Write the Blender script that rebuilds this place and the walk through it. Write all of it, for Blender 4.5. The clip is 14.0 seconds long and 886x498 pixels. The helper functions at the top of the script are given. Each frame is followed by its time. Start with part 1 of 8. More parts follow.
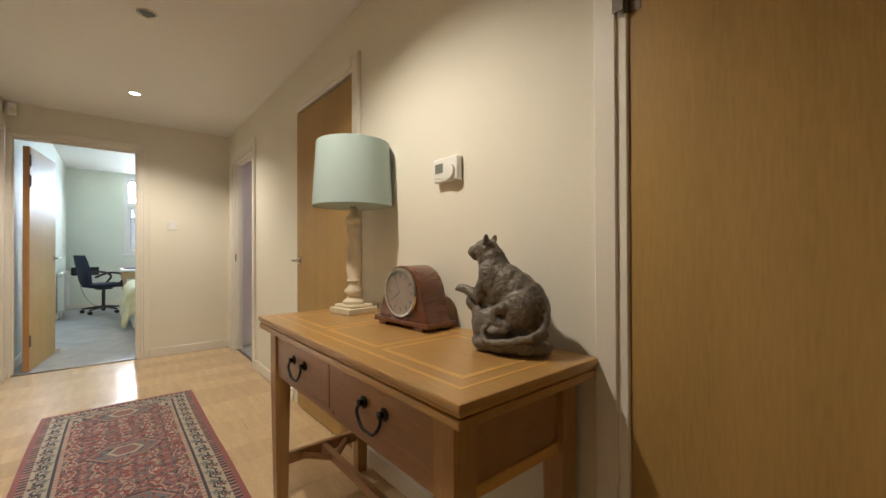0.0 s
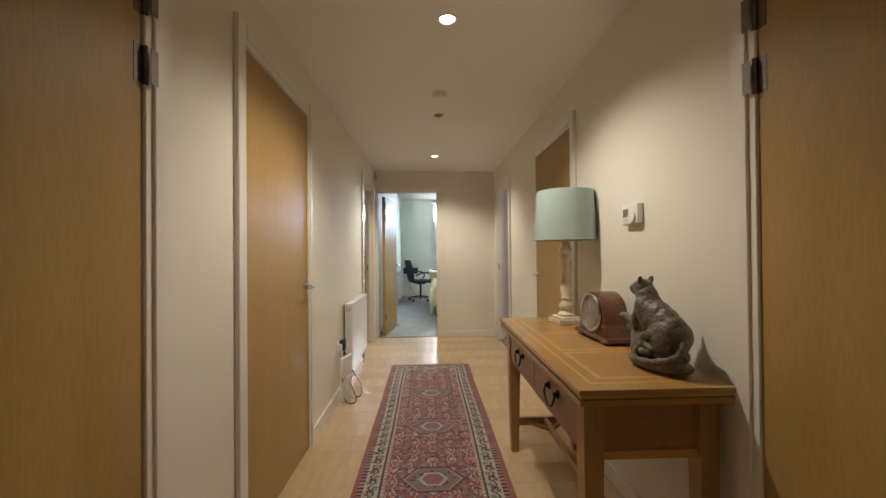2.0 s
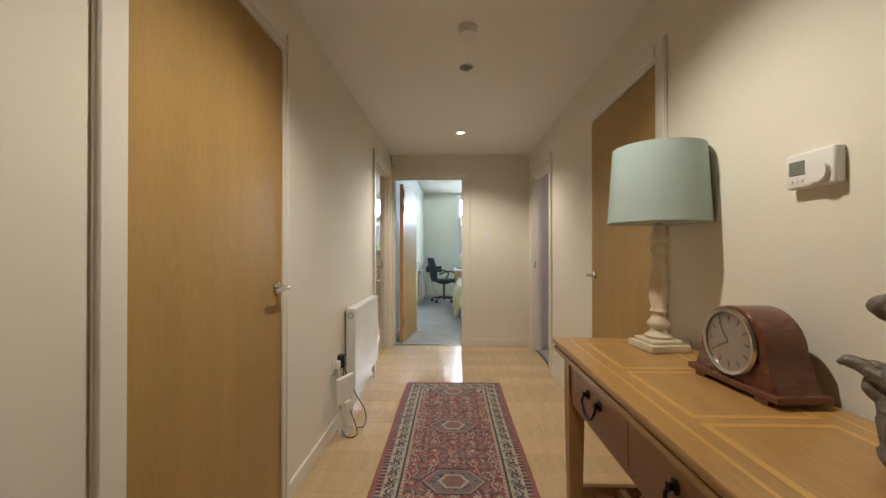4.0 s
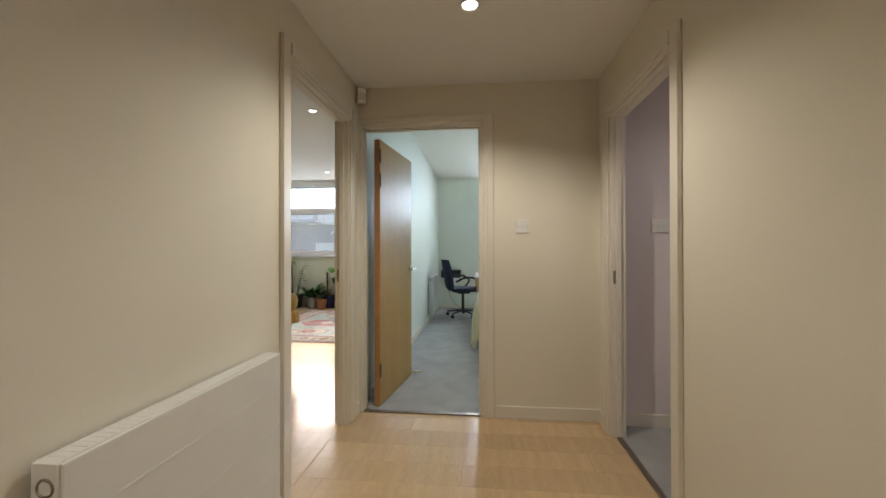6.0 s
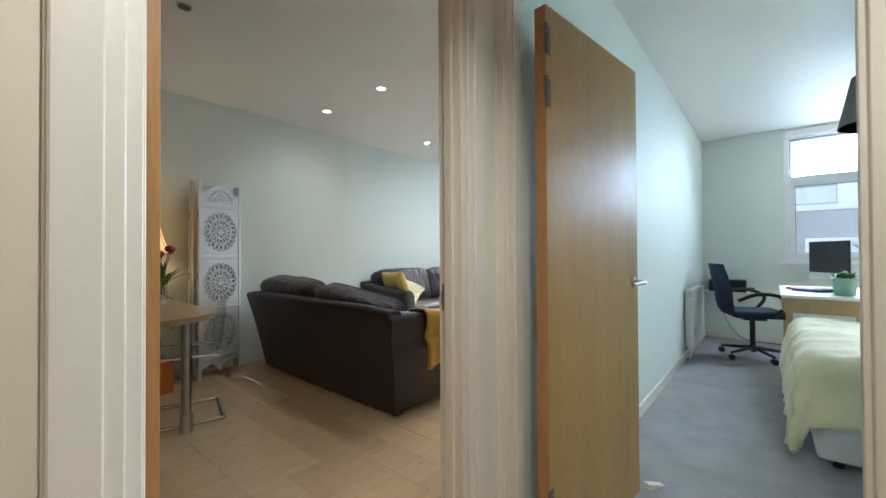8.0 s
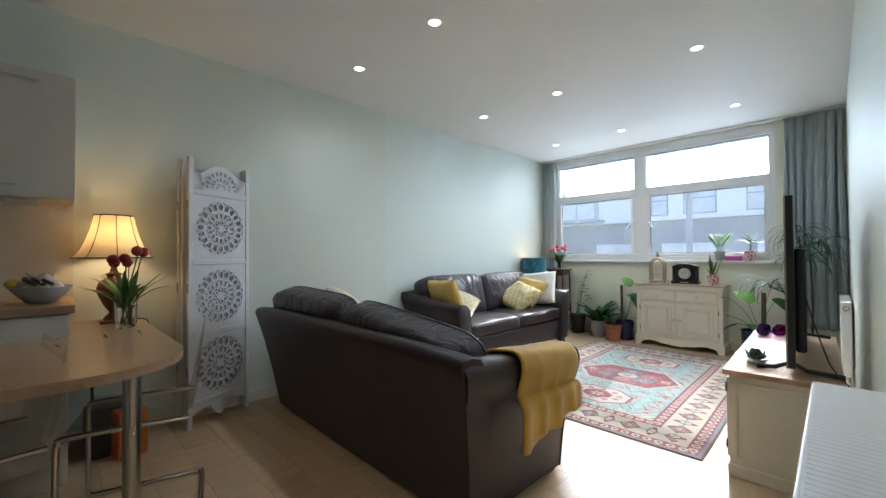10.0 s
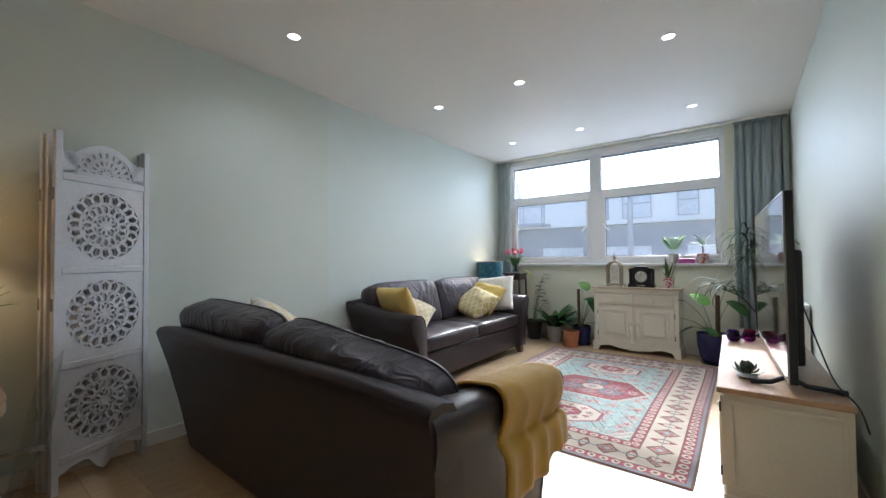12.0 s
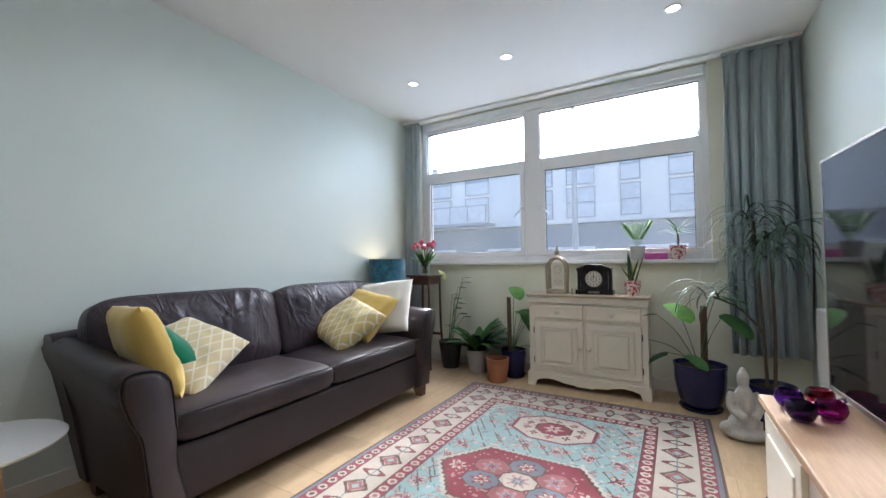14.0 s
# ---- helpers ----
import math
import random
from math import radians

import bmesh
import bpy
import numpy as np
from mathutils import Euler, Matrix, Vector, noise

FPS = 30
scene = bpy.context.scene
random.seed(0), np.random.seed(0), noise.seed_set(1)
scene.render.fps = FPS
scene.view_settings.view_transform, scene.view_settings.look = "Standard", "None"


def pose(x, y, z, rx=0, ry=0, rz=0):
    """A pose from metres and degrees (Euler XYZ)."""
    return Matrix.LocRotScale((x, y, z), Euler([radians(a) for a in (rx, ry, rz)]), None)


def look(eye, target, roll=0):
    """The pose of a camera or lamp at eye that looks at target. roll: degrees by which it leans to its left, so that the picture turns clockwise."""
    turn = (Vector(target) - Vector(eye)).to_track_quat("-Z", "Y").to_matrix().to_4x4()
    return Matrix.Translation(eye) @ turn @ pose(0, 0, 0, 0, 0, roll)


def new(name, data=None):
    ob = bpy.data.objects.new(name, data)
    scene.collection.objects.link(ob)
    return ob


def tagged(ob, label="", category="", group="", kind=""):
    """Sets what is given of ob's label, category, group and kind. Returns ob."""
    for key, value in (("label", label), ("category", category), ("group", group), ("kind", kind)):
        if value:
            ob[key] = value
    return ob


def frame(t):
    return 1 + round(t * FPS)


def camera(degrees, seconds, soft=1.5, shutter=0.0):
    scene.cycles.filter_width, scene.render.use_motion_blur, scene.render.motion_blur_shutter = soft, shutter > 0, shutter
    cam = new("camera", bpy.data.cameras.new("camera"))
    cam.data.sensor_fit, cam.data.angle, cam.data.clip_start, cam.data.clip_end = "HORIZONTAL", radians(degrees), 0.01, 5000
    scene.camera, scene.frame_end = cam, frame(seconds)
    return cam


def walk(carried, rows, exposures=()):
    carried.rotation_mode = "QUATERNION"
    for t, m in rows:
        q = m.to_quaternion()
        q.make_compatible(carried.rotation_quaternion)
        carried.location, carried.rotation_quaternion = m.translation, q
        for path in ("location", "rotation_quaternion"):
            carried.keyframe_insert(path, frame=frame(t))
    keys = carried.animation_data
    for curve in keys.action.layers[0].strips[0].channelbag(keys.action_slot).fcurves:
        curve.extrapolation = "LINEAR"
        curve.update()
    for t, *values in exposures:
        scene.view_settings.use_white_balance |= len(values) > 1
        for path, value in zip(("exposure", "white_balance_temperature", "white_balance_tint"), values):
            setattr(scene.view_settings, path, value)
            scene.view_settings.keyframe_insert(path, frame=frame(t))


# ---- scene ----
cam = camera(97.1, 14.0)
PATH = [
    (0, (0.161, 0.013, 1.044), (1.444, 1.547, 1.055), -0.2),
    (0.5, (0.144, -0.234, 1.086), (1.101, 1.522, 1.092), -0.6),
    (1, (0.146, -0.427, 1.127), (0.702, 1.494, 1.14), -0.7),
    (1.5, (0.154, -0.56, 1.166), (0.42, 1.422, 1.183), -0.6),
    (2, (0.184, -0.611, 1.182), (0.262, 1.388, 1.198), -0.5),
    (4.5, (0.203, 0.581, 1.133), (0.151, 2.58, 1.142), -0.0),
    (5, (0.216, 1.154, 1.147), (0.168, 3.154, 1.149), -0.0),
    (5.5, (0.267, 1.677, 1.158), (0.205, 3.676, 1.161), 0.1),
    (6, (0.329, 2.126, 1.15), (0.132, 4.117, 1.159), -0.1),
    (6.5, (0.372, 2.554, 1.14), (-0.068, 4.505, 1.153), -0.0),
    (7, (0.391, 2.94, 1.118), (-0.343, 4.801, 1.137), -0.2),
    (7.5, (0.311, 3.336, 1.124), (-0.727, 5.046, 1.141), -0.1),
    (8, (0.166, 3.703, 1.122), (-1.121, 5.234, 1.144), -0.3),
    (8.5, (-0.083, 3.997, 1.114), (-1.509, 5.4, 1.14), -0.3),
    (11, (-0.973, 4.383, 1.148), (-2.337, 5.845, 1.203), -0.4),
    (11.5, (-1.008, 4.445, 1.147), (-2.296, 5.974, 1.202), -0.5),
    (12, (-1.057, 4.606, 1.137), (-2.272, 6.193, 1.187), -0.6),
    (12.5, (-1.175, 4.914, 1.128), (-2.302, 6.566, 1.172), -0.6),
    (13, (-1.253, 5.344, 1.12), (-2.301, 7.047, 1.158), -0.9),
    (13.5, (-1.34, 5.815, 1.138), (-2.356, 7.537, 1.169), -1.1),
    (14, (-1.462, 6.329, 1.07), (-2.472, 8.055, 1.129), -0.8),
]
walk(cam, [(t, look(eye, target, roll)) for t, eye, target, roll in PATH], [(0.0, 2.35, 6150, 10), (1.0, 2.12, 6150, 10), (2.0, 2.08, 6100, 10), (4.5, 2.0, 6100, 10), (5.5, 1.78, 6150, 10), (6.5, 1.66, 6150, 10), (7.5, 1.76, 5800, 9), (8.5, 2.08, 5300, 8), (11.0, 1.72, 5300, 9), (12.0, 1.68, 5350, 12), (14.0, 1.66, 5350, 13)])

# ---- world, sun and large lights ----
world = bpy.data.worlds.new("sky")
scene.world = world
world.use_nodes = True
sky = world.node_tree.nodes.new("ShaderNodeTexSky")
sky.sky_type = "NISHITA"
sky.sun_disc = False
sky.sun_elevation = radians(32)
sky.sun_rotation = radians(-8.7)
sky.air_density, sky.dust_density, sky.ozone_density = 1.0, 7.0, 0.4
world.node_tree.links.new(sky.outputs[0], world.node_tree.nodes["Background"].inputs[0])
world.node_tree.nodes["Background"].inputs[1].default_value = 0.15

sun = new("sun", bpy.data.lights.new("sun", "SUN"))
sun.data.energy, sun.data.angle, sun.data.color = 1.05, radians(0.6), (1.0, 0.95, 0.86)
sun.matrix_world = look((-1.53, 10.0, 6.6), (0.0, 0.0, 0.0))


def window_light(name, x, z, w, h, power):
    """Sky light that comes in through the upper part of a window's opening."""
    lamp = new(name, bpy.data.lights.new(name, "AREA"))
    lamp.data.shape, lamp.data.size, lamp.data.size_y = "RECTANGLE", w, h
    lamp.data.energy, lamp.data.color = power, (0.74, 0.88, 1.0)
    lamp.data.spread = radians(115)
    lamp.matrix_world = look((x, 10.16, z), (x, 5.16, z - 2.6))


window_light("window_light_living", -2.53, 2.265, 2.55, 0.43, 5.0)
window_light("window_light_bedroom", 1.37, 2.25, 2.0, 0.43, 12.0)


def spot_light(x, y, z, power, colour, deg=115, blend=0.9):
    lamp = new("downlight_beam", bpy.data.lights.new("downlight_beam", "SPOT"))
    lamp.data.energy, lamp.data.color = power, colour
    lamp.data.spot_size, lamp.data.spot_blend, lamp.data.shadow_soft_size = radians(deg), blend, 0.03
    lamp.matrix_world = look((x, y, z), (x, y, 0))


WARM = (1.0, 0.88, 0.70)
HALL_LIT = [(0.288, 1.27), (0.276, 3.97)]
HALL_W = 14.5
LIVING_W = 3.2
LAMP_W = 0.9
LIVING_SPOTS = [(x, y) for y in (6.03, 7.573, 9.10) for x in (-3.36, -2.505, -1.416)]

# ---- materials ----
def material(name, base, rough=0.6, metal=0.0, vary=0.08, scale=6.0, grain=60.0, bump=0.05, stretch=(1, 1, 1), spec=0.5, coat=0.0, sheen=0.0, rand=0.0, depth=0.004):
    """A surface with variation at two scales and fine relief. stretch draws the grain out along an axis."""
    m = bpy.data.materials.new(name)
    m.use_nodes = True
    nt = m.node_tree
    b = nt.nodes["Principled BSDF"]
    co = nt.nodes.new("ShaderNodeTexCoord")
    mp = nt.nodes.new("ShaderNodeMapping")
    mp.inputs["Scale"].default_value = stretch
    nt.links.new(co.outputs["Object"], mp.inputs[0])
    big, fine = nt.nodes.new("ShaderNodeTexNoise"), nt.nodes.new("ShaderNodeTexNoise")
    for n, s, d in ((big, scale, 3), (fine, grain, 4)):
        n.inputs["Scale"].default_value, n.inputs["Detail"].default_value = s, d
        nt.links.new(mp.outputs[0], n.inputs["Vector"])
    add = nt.nodes.new("ShaderNodeMath")
    add.operation = "MULTIPLY_ADD"
    add.inputs[1].default_value = 0.5
    nt.links.new(fine.outputs[0], add.inputs[0])
    half = nt.nodes.new("ShaderNodeMath")
    half.operation = "MULTIPLY"
    half.inputs[1].default_value = 0.5
    nt.links.new(big.outputs[0], half.inputs[0])
    nt.links.new(half.outputs[0], add.inputs[2])
    ramp = nt.nodes.new("ShaderNodeValToRGB")
    ramp.color_ramp.elements[0].position, ramp.color_ramp.elements[1].position = 0.3, 0.7
    ramp.color_ramp.elements[0].color = (*[c * (1 - vary) for c in base], 1)
    ramp.color_ramp.elements[1].color = (*[min(1, c * (1 + vary)) for c in base], 1)
    nt.links.new(add.outputs[0], ramp.inputs[0])
    out = ramp.outputs[0]
    if rand:
        info, hsv = nt.nodes.new("ShaderNodeObjectInfo"), nt.nodes.new("ShaderNodeHueSaturation")
        rng = nt.nodes.new("ShaderNodeMapRange")
        rng.inputs["To Min"].default_value, rng.inputs["To Max"].default_value = 1 - rand, 1 + rand
        nt.links.new(info.outputs["Random"], rng.inputs[0])
        nt.links.new(rng.outputs[0], hsv.inputs["Value"])
        nt.links.new(out, hsv.inputs["Color"])
        out = hsv.outputs[0]
    nt.links.new(out, b.inputs["Base Color"])
    rr = nt.nodes.new("ShaderNodeMapRange")
    rr.inputs["To Min"].default_value, rr.inputs["To Max"].default_value = max(0.02, rough - 0.08), min(1, rough + 0.08)
    nt.links.new(big.outputs[0], rr.inputs[0])
    nt.links.new(rr.outputs[0], b.inputs["Roughness"])
    b.inputs["Metallic"].default_value = metal
    b.inputs["Specular IOR Level"].default_value = spec
    b.inputs["Coat Weight"].default_value = coat
    b.inputs["Sheen Weight"].default_value = sheen
    if bump:
        bp = nt.nodes.new("ShaderNodeBump")
        bp.inputs["Strength"].default_value, bp.inputs["Distance"].default_value = bump, depth
        nt.links.new(add.outputs[0], bp.inputs["Height"])
        nt.links.new(bp.outputs[0], b.inputs["Normal"])
    return m


def glow(name, colour, strength):
    m = bpy.data.materials.new(name)
    m.use_nodes = True
    b = m.node_tree.nodes["Principled BSDF"]
    b.inputs["Base Color"].default_value = (*colour, 1)
    b.inputs["Emission Color"].default_value = (*colour, 1)
    b.inputs["Emission Strength"].default_value = strength
    return m


def glass(name, colour=(1, 1, 1), rough=0.0, ior=1.45):
    m = bpy.data.materials.new(name)
    m.use_nodes = True
    b = m.node_tree.nodes["Principled BSDF"]
    b.inputs["Base Color"].default_value = (*colour, 1)
    b.inputs["Transmission Weight"].default_value = 1
    b.inputs["Roughness"].default_value = rough
    b.inputs["IOR"].default_value = ior
    return m


M_HALL = material("hall_wall_paint", (0.79, 0.75, 0.645), 0.7, vary=0.03, scale=1.2, grain=180, bump=0.06, spec=0.25)
M_LIVING = material("pale_green_wall_paint", (0.71, 0.75, 0.665), 0.6, vary=0.03, scale=1.0, grain=180, bump=0.06)
# slightly lighter, bluer green for the far part of the west wall
M_LIVING_FAR = material("lighter_pale_green_wall", (0.72, 0.775, 0.71), 0.6, vary=0.03, scale=1.0, grain=180, bump=0.06)
M_WINWALL = material("pale_straw_wall_paint", (0.78, 0.77, 0.62), 0.6, vary=0.03, scale=1.0, grain=180, bump=0.06)
M_BED = material("bedroom_wall_paint", (0.74, 0.79, 0.72), 0.6, vary=0.03, scale=1.0, grain=180, bump=0.06)
M_CLOSET = material("lilac_wall_paint", (0.80, 0.74, 0.75), 0.6, vary=0.03, scale=1.0, grain=180, bump=0.06)
M_CEIL = material("ceiling_paint", (0.86, 0.85, 0.82), 0.7, vary=0.02, scale=0.8, grain=150, bump=0.04)
M_TRIM = material("cream_gloss_trim", (0.79, 0.75, 0.67), 0.35, vary=0.03, scale=3, grain=90, bump=0.03)
M_WHITE = material("white_plastic", (0.80, 0.79, 0.76), 0.35, vary=0.02, bump=0.01)
M_UPVC = material("white_window_frame", (0.82, 0.82, 0.82), 0.3, vary=0.02, bump=0.01)
M_DOOR = material("oak_veneer_door", (0.41, 0.26, 0.088), 0.46, vary=0.16, scale=1.6, grain=30, bump=0.04, stretch=(5, 5, 0.5), spec=0.32)
M_OAKEDGE = material("oak_door_edge", (0.42, 0.22, 0.08), 0.45, vary=0.22, scale=3, grain=30, bump=0.05, stretch=(8, 8, 0.4))
M_FLOOR = material("pale_beech_laminate", (0.60, 0.435, 0.255), 0.22, vary=0.14, scale=2.2, grain=22, bump=0.03, stretch=(9, 0.7, 1), rand=0.07, coat=0.1)
M_FLOORGAP = material("laminate_joint", (0.34, 0.21, 0.10), 0.6, vary=0.1)
M_CARPET = material("grey_carpet", (0.40, 0.40, 0.40), 0.95, vary=0.22, scale=5, grain=260, bump=0.9, depth=0.01, spec=0.1)
M_CHROME = material("satin_chrome", (0.62, 0.60, 0.57), 0.22, 1.0, vary=0.04, bump=0.0)
M_STEEL = material("worn_steel_hinge", (0.32, 0.29, 0.25), 0.4, 1.0, vary=0.15)
M_HINGE = material("tarnished_hinge", (0.16, 0.135, 0.11), 0.5, 0.6, vary=0.35, scale=30, grain=120)
M_LEATHER = material("dark_brown_leather", (0.038, 0.028, 0.029), 0.37, vary=0.25, scale=5, grain=170, bump=0.30, depth=0.003, spec=0.35)


def hazed(m, amount):
    """A pale haze put into a pane to brighten and wash out the view; it scatters some of the daylight that meets it."""
    nt = m.node_tree
    b, out = nt.nodes["Principled BSDF"], nt.nodes["Material Output"]
    film, mix = nt.nodes.new("ShaderNodeBsdfTranslucent"), nt.nodes.new("ShaderNodeMixShader")
    film.inputs[0].default_value = (0.82, 0.91, 1.0, 1)
    co, n, rng = nt.nodes.new("ShaderNodeTexCoord"), nt.nodes.new("ShaderNodeTexNoise"), nt.nodes.new("ShaderNodeMapRange")
    n.inputs["Scale"].default_value, n.inputs["Detail"].default_value = 1.7, 5
    rng.inputs["To Min"].default_value, rng.inputs["To Max"].default_value = amount * 0.6, amount * 1.4
    nt.links.new(co.outputs["Object"], n.inputs["Vector"])
    nt.links.new(n.outputs[0], rng.inputs[0])
    nt.links.new(rng.outputs[0], mix.inputs[0])
    nt.links.new(b.outputs[0], mix.inputs[1])
    nt.links.new(film.outputs[0], mix.inputs[2])
    nt.links.new(mix.outputs[0], out.inputs[0])
    return m


def creased(m, scale, depth, squash):
    """Adds sharp creases to a leather's relief."""
    nt = m.node_tree
    b = nt.nodes["Principled BSDF"]
    co, mp, n = nt.nodes.new("ShaderNodeTexCoord"), nt.nodes.new("ShaderNodeMapping"), nt.nodes.new("ShaderNodeTexNoise")
    mp.inputs["Scale"].default_value = squash
    n.inputs["Scale"].default_value, n.inputs["Detail"].default_value, n.inputs["Distortion"].default_value = scale, 2.5, 0.8
    nt.links.new(co.outputs["Object"], mp.inputs[0])
    nt.links.new(mp.outputs[0], n.inputs["Vector"])
    ridge, bp = nt.nodes.new("ShaderNodeMath"), nt.nodes.new("ShaderNodeBump")
    ridge.operation = "PINGPONG"
    ridge.inputs[1].default_value = 0.16
    nt.links.new(n.outputs[0], ridge.inputs[0])
    bp.inputs["Strength"].default_value, bp.inputs["Distance"].default_value = 1.0, depth
    nt.links.new(ridge.outputs[0], bp.inputs["Height"])
    nt.links.new(b.inputs["Normal"].links[0].from_socket, bp.inputs["Normal"])
    nt.links.new(bp.outputs[0], b.inputs["Normal"])
    return m


M_CRUSHED = creased(material("creased_brown_leather", (0.040, 0.029, 0.034), 0.35, vary=0.25, scale=5, grain=170, bump=0.30, depth=0.003, spec=0.4), 5.0, 0.030, (1.5, 1, 0.9))
M_CREAM = material("cream_painted_wood", (0.74, 0.68, 0.55), 0.45, vary=0.05, scale=3, grain=60, bump=0.08, stretch=(1, 1, 1))
M_TOPOAK = material("waxed_oak_top", (0.42, 0.26, 0.13), 0.38, vary=0.2, scale=2.5, grain=22, bump=0.06, stretch=(6, 0.6, 6))
M_TABLE = material("honey_oak_console", (0.43, 0.245, 0.080), 0.32, vary=0.2, scale=2.6, grain=24, bump=0.05, stretch=(6, 0.7, 6), coat=0.25)
M_TABLEV = material("honey_oak_legs", (0.42, 0.24, 0.088), 0.36, vary=0.2, scale=2.6, grain=24, bump=0.05, stretch=(6, 6, 0.7), coat=0.15)
M_TABLEDARK = material("brown_oak_drawer", (0.36, 0.195, 0.085), 0.36, vary=0.22, scale=2.6, grain=24, bump=0.05, stretch=(6, 0.7, 6), coat=0.15)
M_INLAY = material("pale_inlay", (0.62, 0.36, 0.10), 0.32, vary=0.12, scale=4, grain=40, coat=0.25)
M_BLACK = material("black_plastic", (0.015, 0.015, 0.016), 0.35, vary=0.1, bump=0.02)
M_IRON = material("black_iron", (0.03, 0.027, 0.025), 0.45, 0.8, vary=0.2)
M_GLASS = glass("clear_glass")
# haze mixed into the panes lifts the street outside
M_PANE = hazed(glass("hazed_window_glass"), 0.035)

# ---- building helpers ----
def thing(name, label, category, m=None, group="", kind=""):
    ob = tagged(new(name), label, category, group, kind)
    if m is not None:
        ob.matrix_world = m
    return ob


def finish(name, bm, mat, smooth=False):
    me = bpy.data.meshes.new(name)
    bmesh.ops.recalc_face_normals(bm, faces=bm.faces)
    bm.to_mesh(me)
    bm.free()
    for mm in mat if isinstance(mat, (list, tuple)) else [mat]:
        me.materials.append(mm)
    if smooth:
        for p in me.polygons:
            p.use_smooth = True
        try:
            me.set_sharp_from_angle(angle=radians(58))
        except AttributeError:
            pass
    return me


def part(name, bm, mat, parent, label="", smooth=False, m=None):
    ob = new(name, finish(name, bm, mat, smooth))
    ob.parent = parent
    if m is not None:
        ob.matrix_basis = m
    return tagged(ob, label)


def single(name, bm, mat, label, category, m=None, group="", kind="", smooth=False):
    ob = tagged(new(name, finish(name, bm, mat, smooth)), label, category, group, kind)
    if m is not None:
        ob.matrix_world = m
    return ob


def structure(name, bm, mat, label, category, smooth=False):
    return single(name, bm, mat, label, category, None, "", "structure", smooth)


def box(bm, x0, x1, y0, y1, z0, z1, bevel=0.0, seg=2, mi=0):
    m = Matrix.LocRotScale(((x0 + x1) / 2, (y0 + y1) / 2, (z0 + z1) / 2), None, (abs(x1 - x0), abs(y1 - y0), abs(z1 - z0)))
    r = bmesh.ops.create_cube(bm, size=1, matrix=m)
    fs = {f for v in r["verts"] for f in v.link_faces}
    if bevel:
        es = {e for v in r["verts"] for e in v.link_edges}
        q = bmesh.ops.bevel(bm, geom=list(es), offset=bevel, segments=seg, affect="EDGES", profile=0.6)
        fs = set(q["faces"]) | {f for f in fs if f.is_valid}
    for f in fs:
        f.material_index = mi
    return bm


def B(*a, **k):
    return box(bmesh.new(), *a, **k)


def cyl(bm, p, q, r0, r1=None, seg=16, mi=0, caps=True):
    p, q = Vector(p), Vector(q)
    m = Matrix.Translation((p + q) / 2) @ (q - p).to_track_quat("Z", "Y").to_matrix().to_4x4()
    r = bmesh.ops.create_cone(bm, cap_ends=caps, segments=seg, radius1=r0, radius2=r0 if r1 is None else r1, depth=(q - p).length, matrix=m)
    for v in r["verts"]:
        for f in v.link_faces:
            f.material_index = mi
    return bm


def C(*a, **k):
    return cyl(bmesh.new(), *a, **k)


def lathe(profile, seg=28, bm=None, m=None, mi=0):
    """A turned shape from (radius, height) pairs."""
    bm = bm or bmesh.new()
    rings = []
    for r, z in profile:
        rings.append([bm.verts.new((r * math.cos(2 * math.pi * k / seg), r * math.sin(2 * math.pi * k / seg), z)) for k in range(seg)])
    made = []
    for a, b in zip(rings, rings[1:]):
        for k in range(seg):
            made.append(bm.faces.new((a[k], a[(k + 1) % seg], b[(k + 1) % seg], b[k])))
    for ring, r in ((rings[0], profile[0][0]), (rings[-1], profile[-1][0])):
        if r > 1e-4:
            made.append(bm.faces.new(ring))
    for f in made:
        f.material_index = mi
    if m is not None:
        bmesh.ops.transform(bm, matrix=m, verts=[v for ring in rings for v in ring])
    return bm


def tube(points, r, seg=8, bm=None, mi=0, taper=1.0, closed=False):
    """A round bar along points."""
    bm = bm or bmesh.new()
    pts = [Vector(p) for p in points]
    rings, n = [], len(pts)
    up = None
    for i, p in enumerate(pts):
        d = (pts[(i + 1) % n] - pts[i - 1]) if closed or 0 < i < n - 1 else (pts[1] - pts[0] if i == 0 else pts[-1] - pts[-2])
        d.normalize()
        if up is None:
            up = d.orthogonal().normalized()
        up = (up - d * up.dot(d)).normalized()
        side = d.cross(up)
        rad = r * (1 + (taper - 1) * i / max(1, n - 1))
        rings.append([bm.verts.new(p + rad * (math.cos(2 * math.pi * k / seg) * up + math.sin(2 * math.pi * k / seg) * side)) for k in range(seg)])
    pairs = list(zip(rings, rings[1:])) + ([(rings[-1], rings[0])] if closed else [])
    for a, b in pairs:
        for k in range(seg):
            bm.faces.new((a[k], a[(k + 1) % seg], b[(k + 1) % seg], b[k])).material_index = mi
    if not closed:
        bm.faces.new(rings[0]).material_index = mi
        bm.faces.new(rings[-1]).material_index = mi
    return bm


def curve_pts(ctrl, n=24):
    """Smooth points through control points."""
    c = [Vector(p) for p in ctrl]
    c = [2 * c[0] - c[1]] + c + [2 * c[-1] - c[-2]]
    out, spans = [], len(c) - 3
    for i in range(n + 1):
        u = i / n * spans
        k = min(int(u), spans - 1)
        t = u - k
        a, b, d, e = c[k : k + 4]
        out.append(0.5 * (2 * b + (d - a) * t + (2 * a - 5 * b + 4 * d - e) * t * t + (3 * b - a - 3 * d + e) * t**3))
    return out


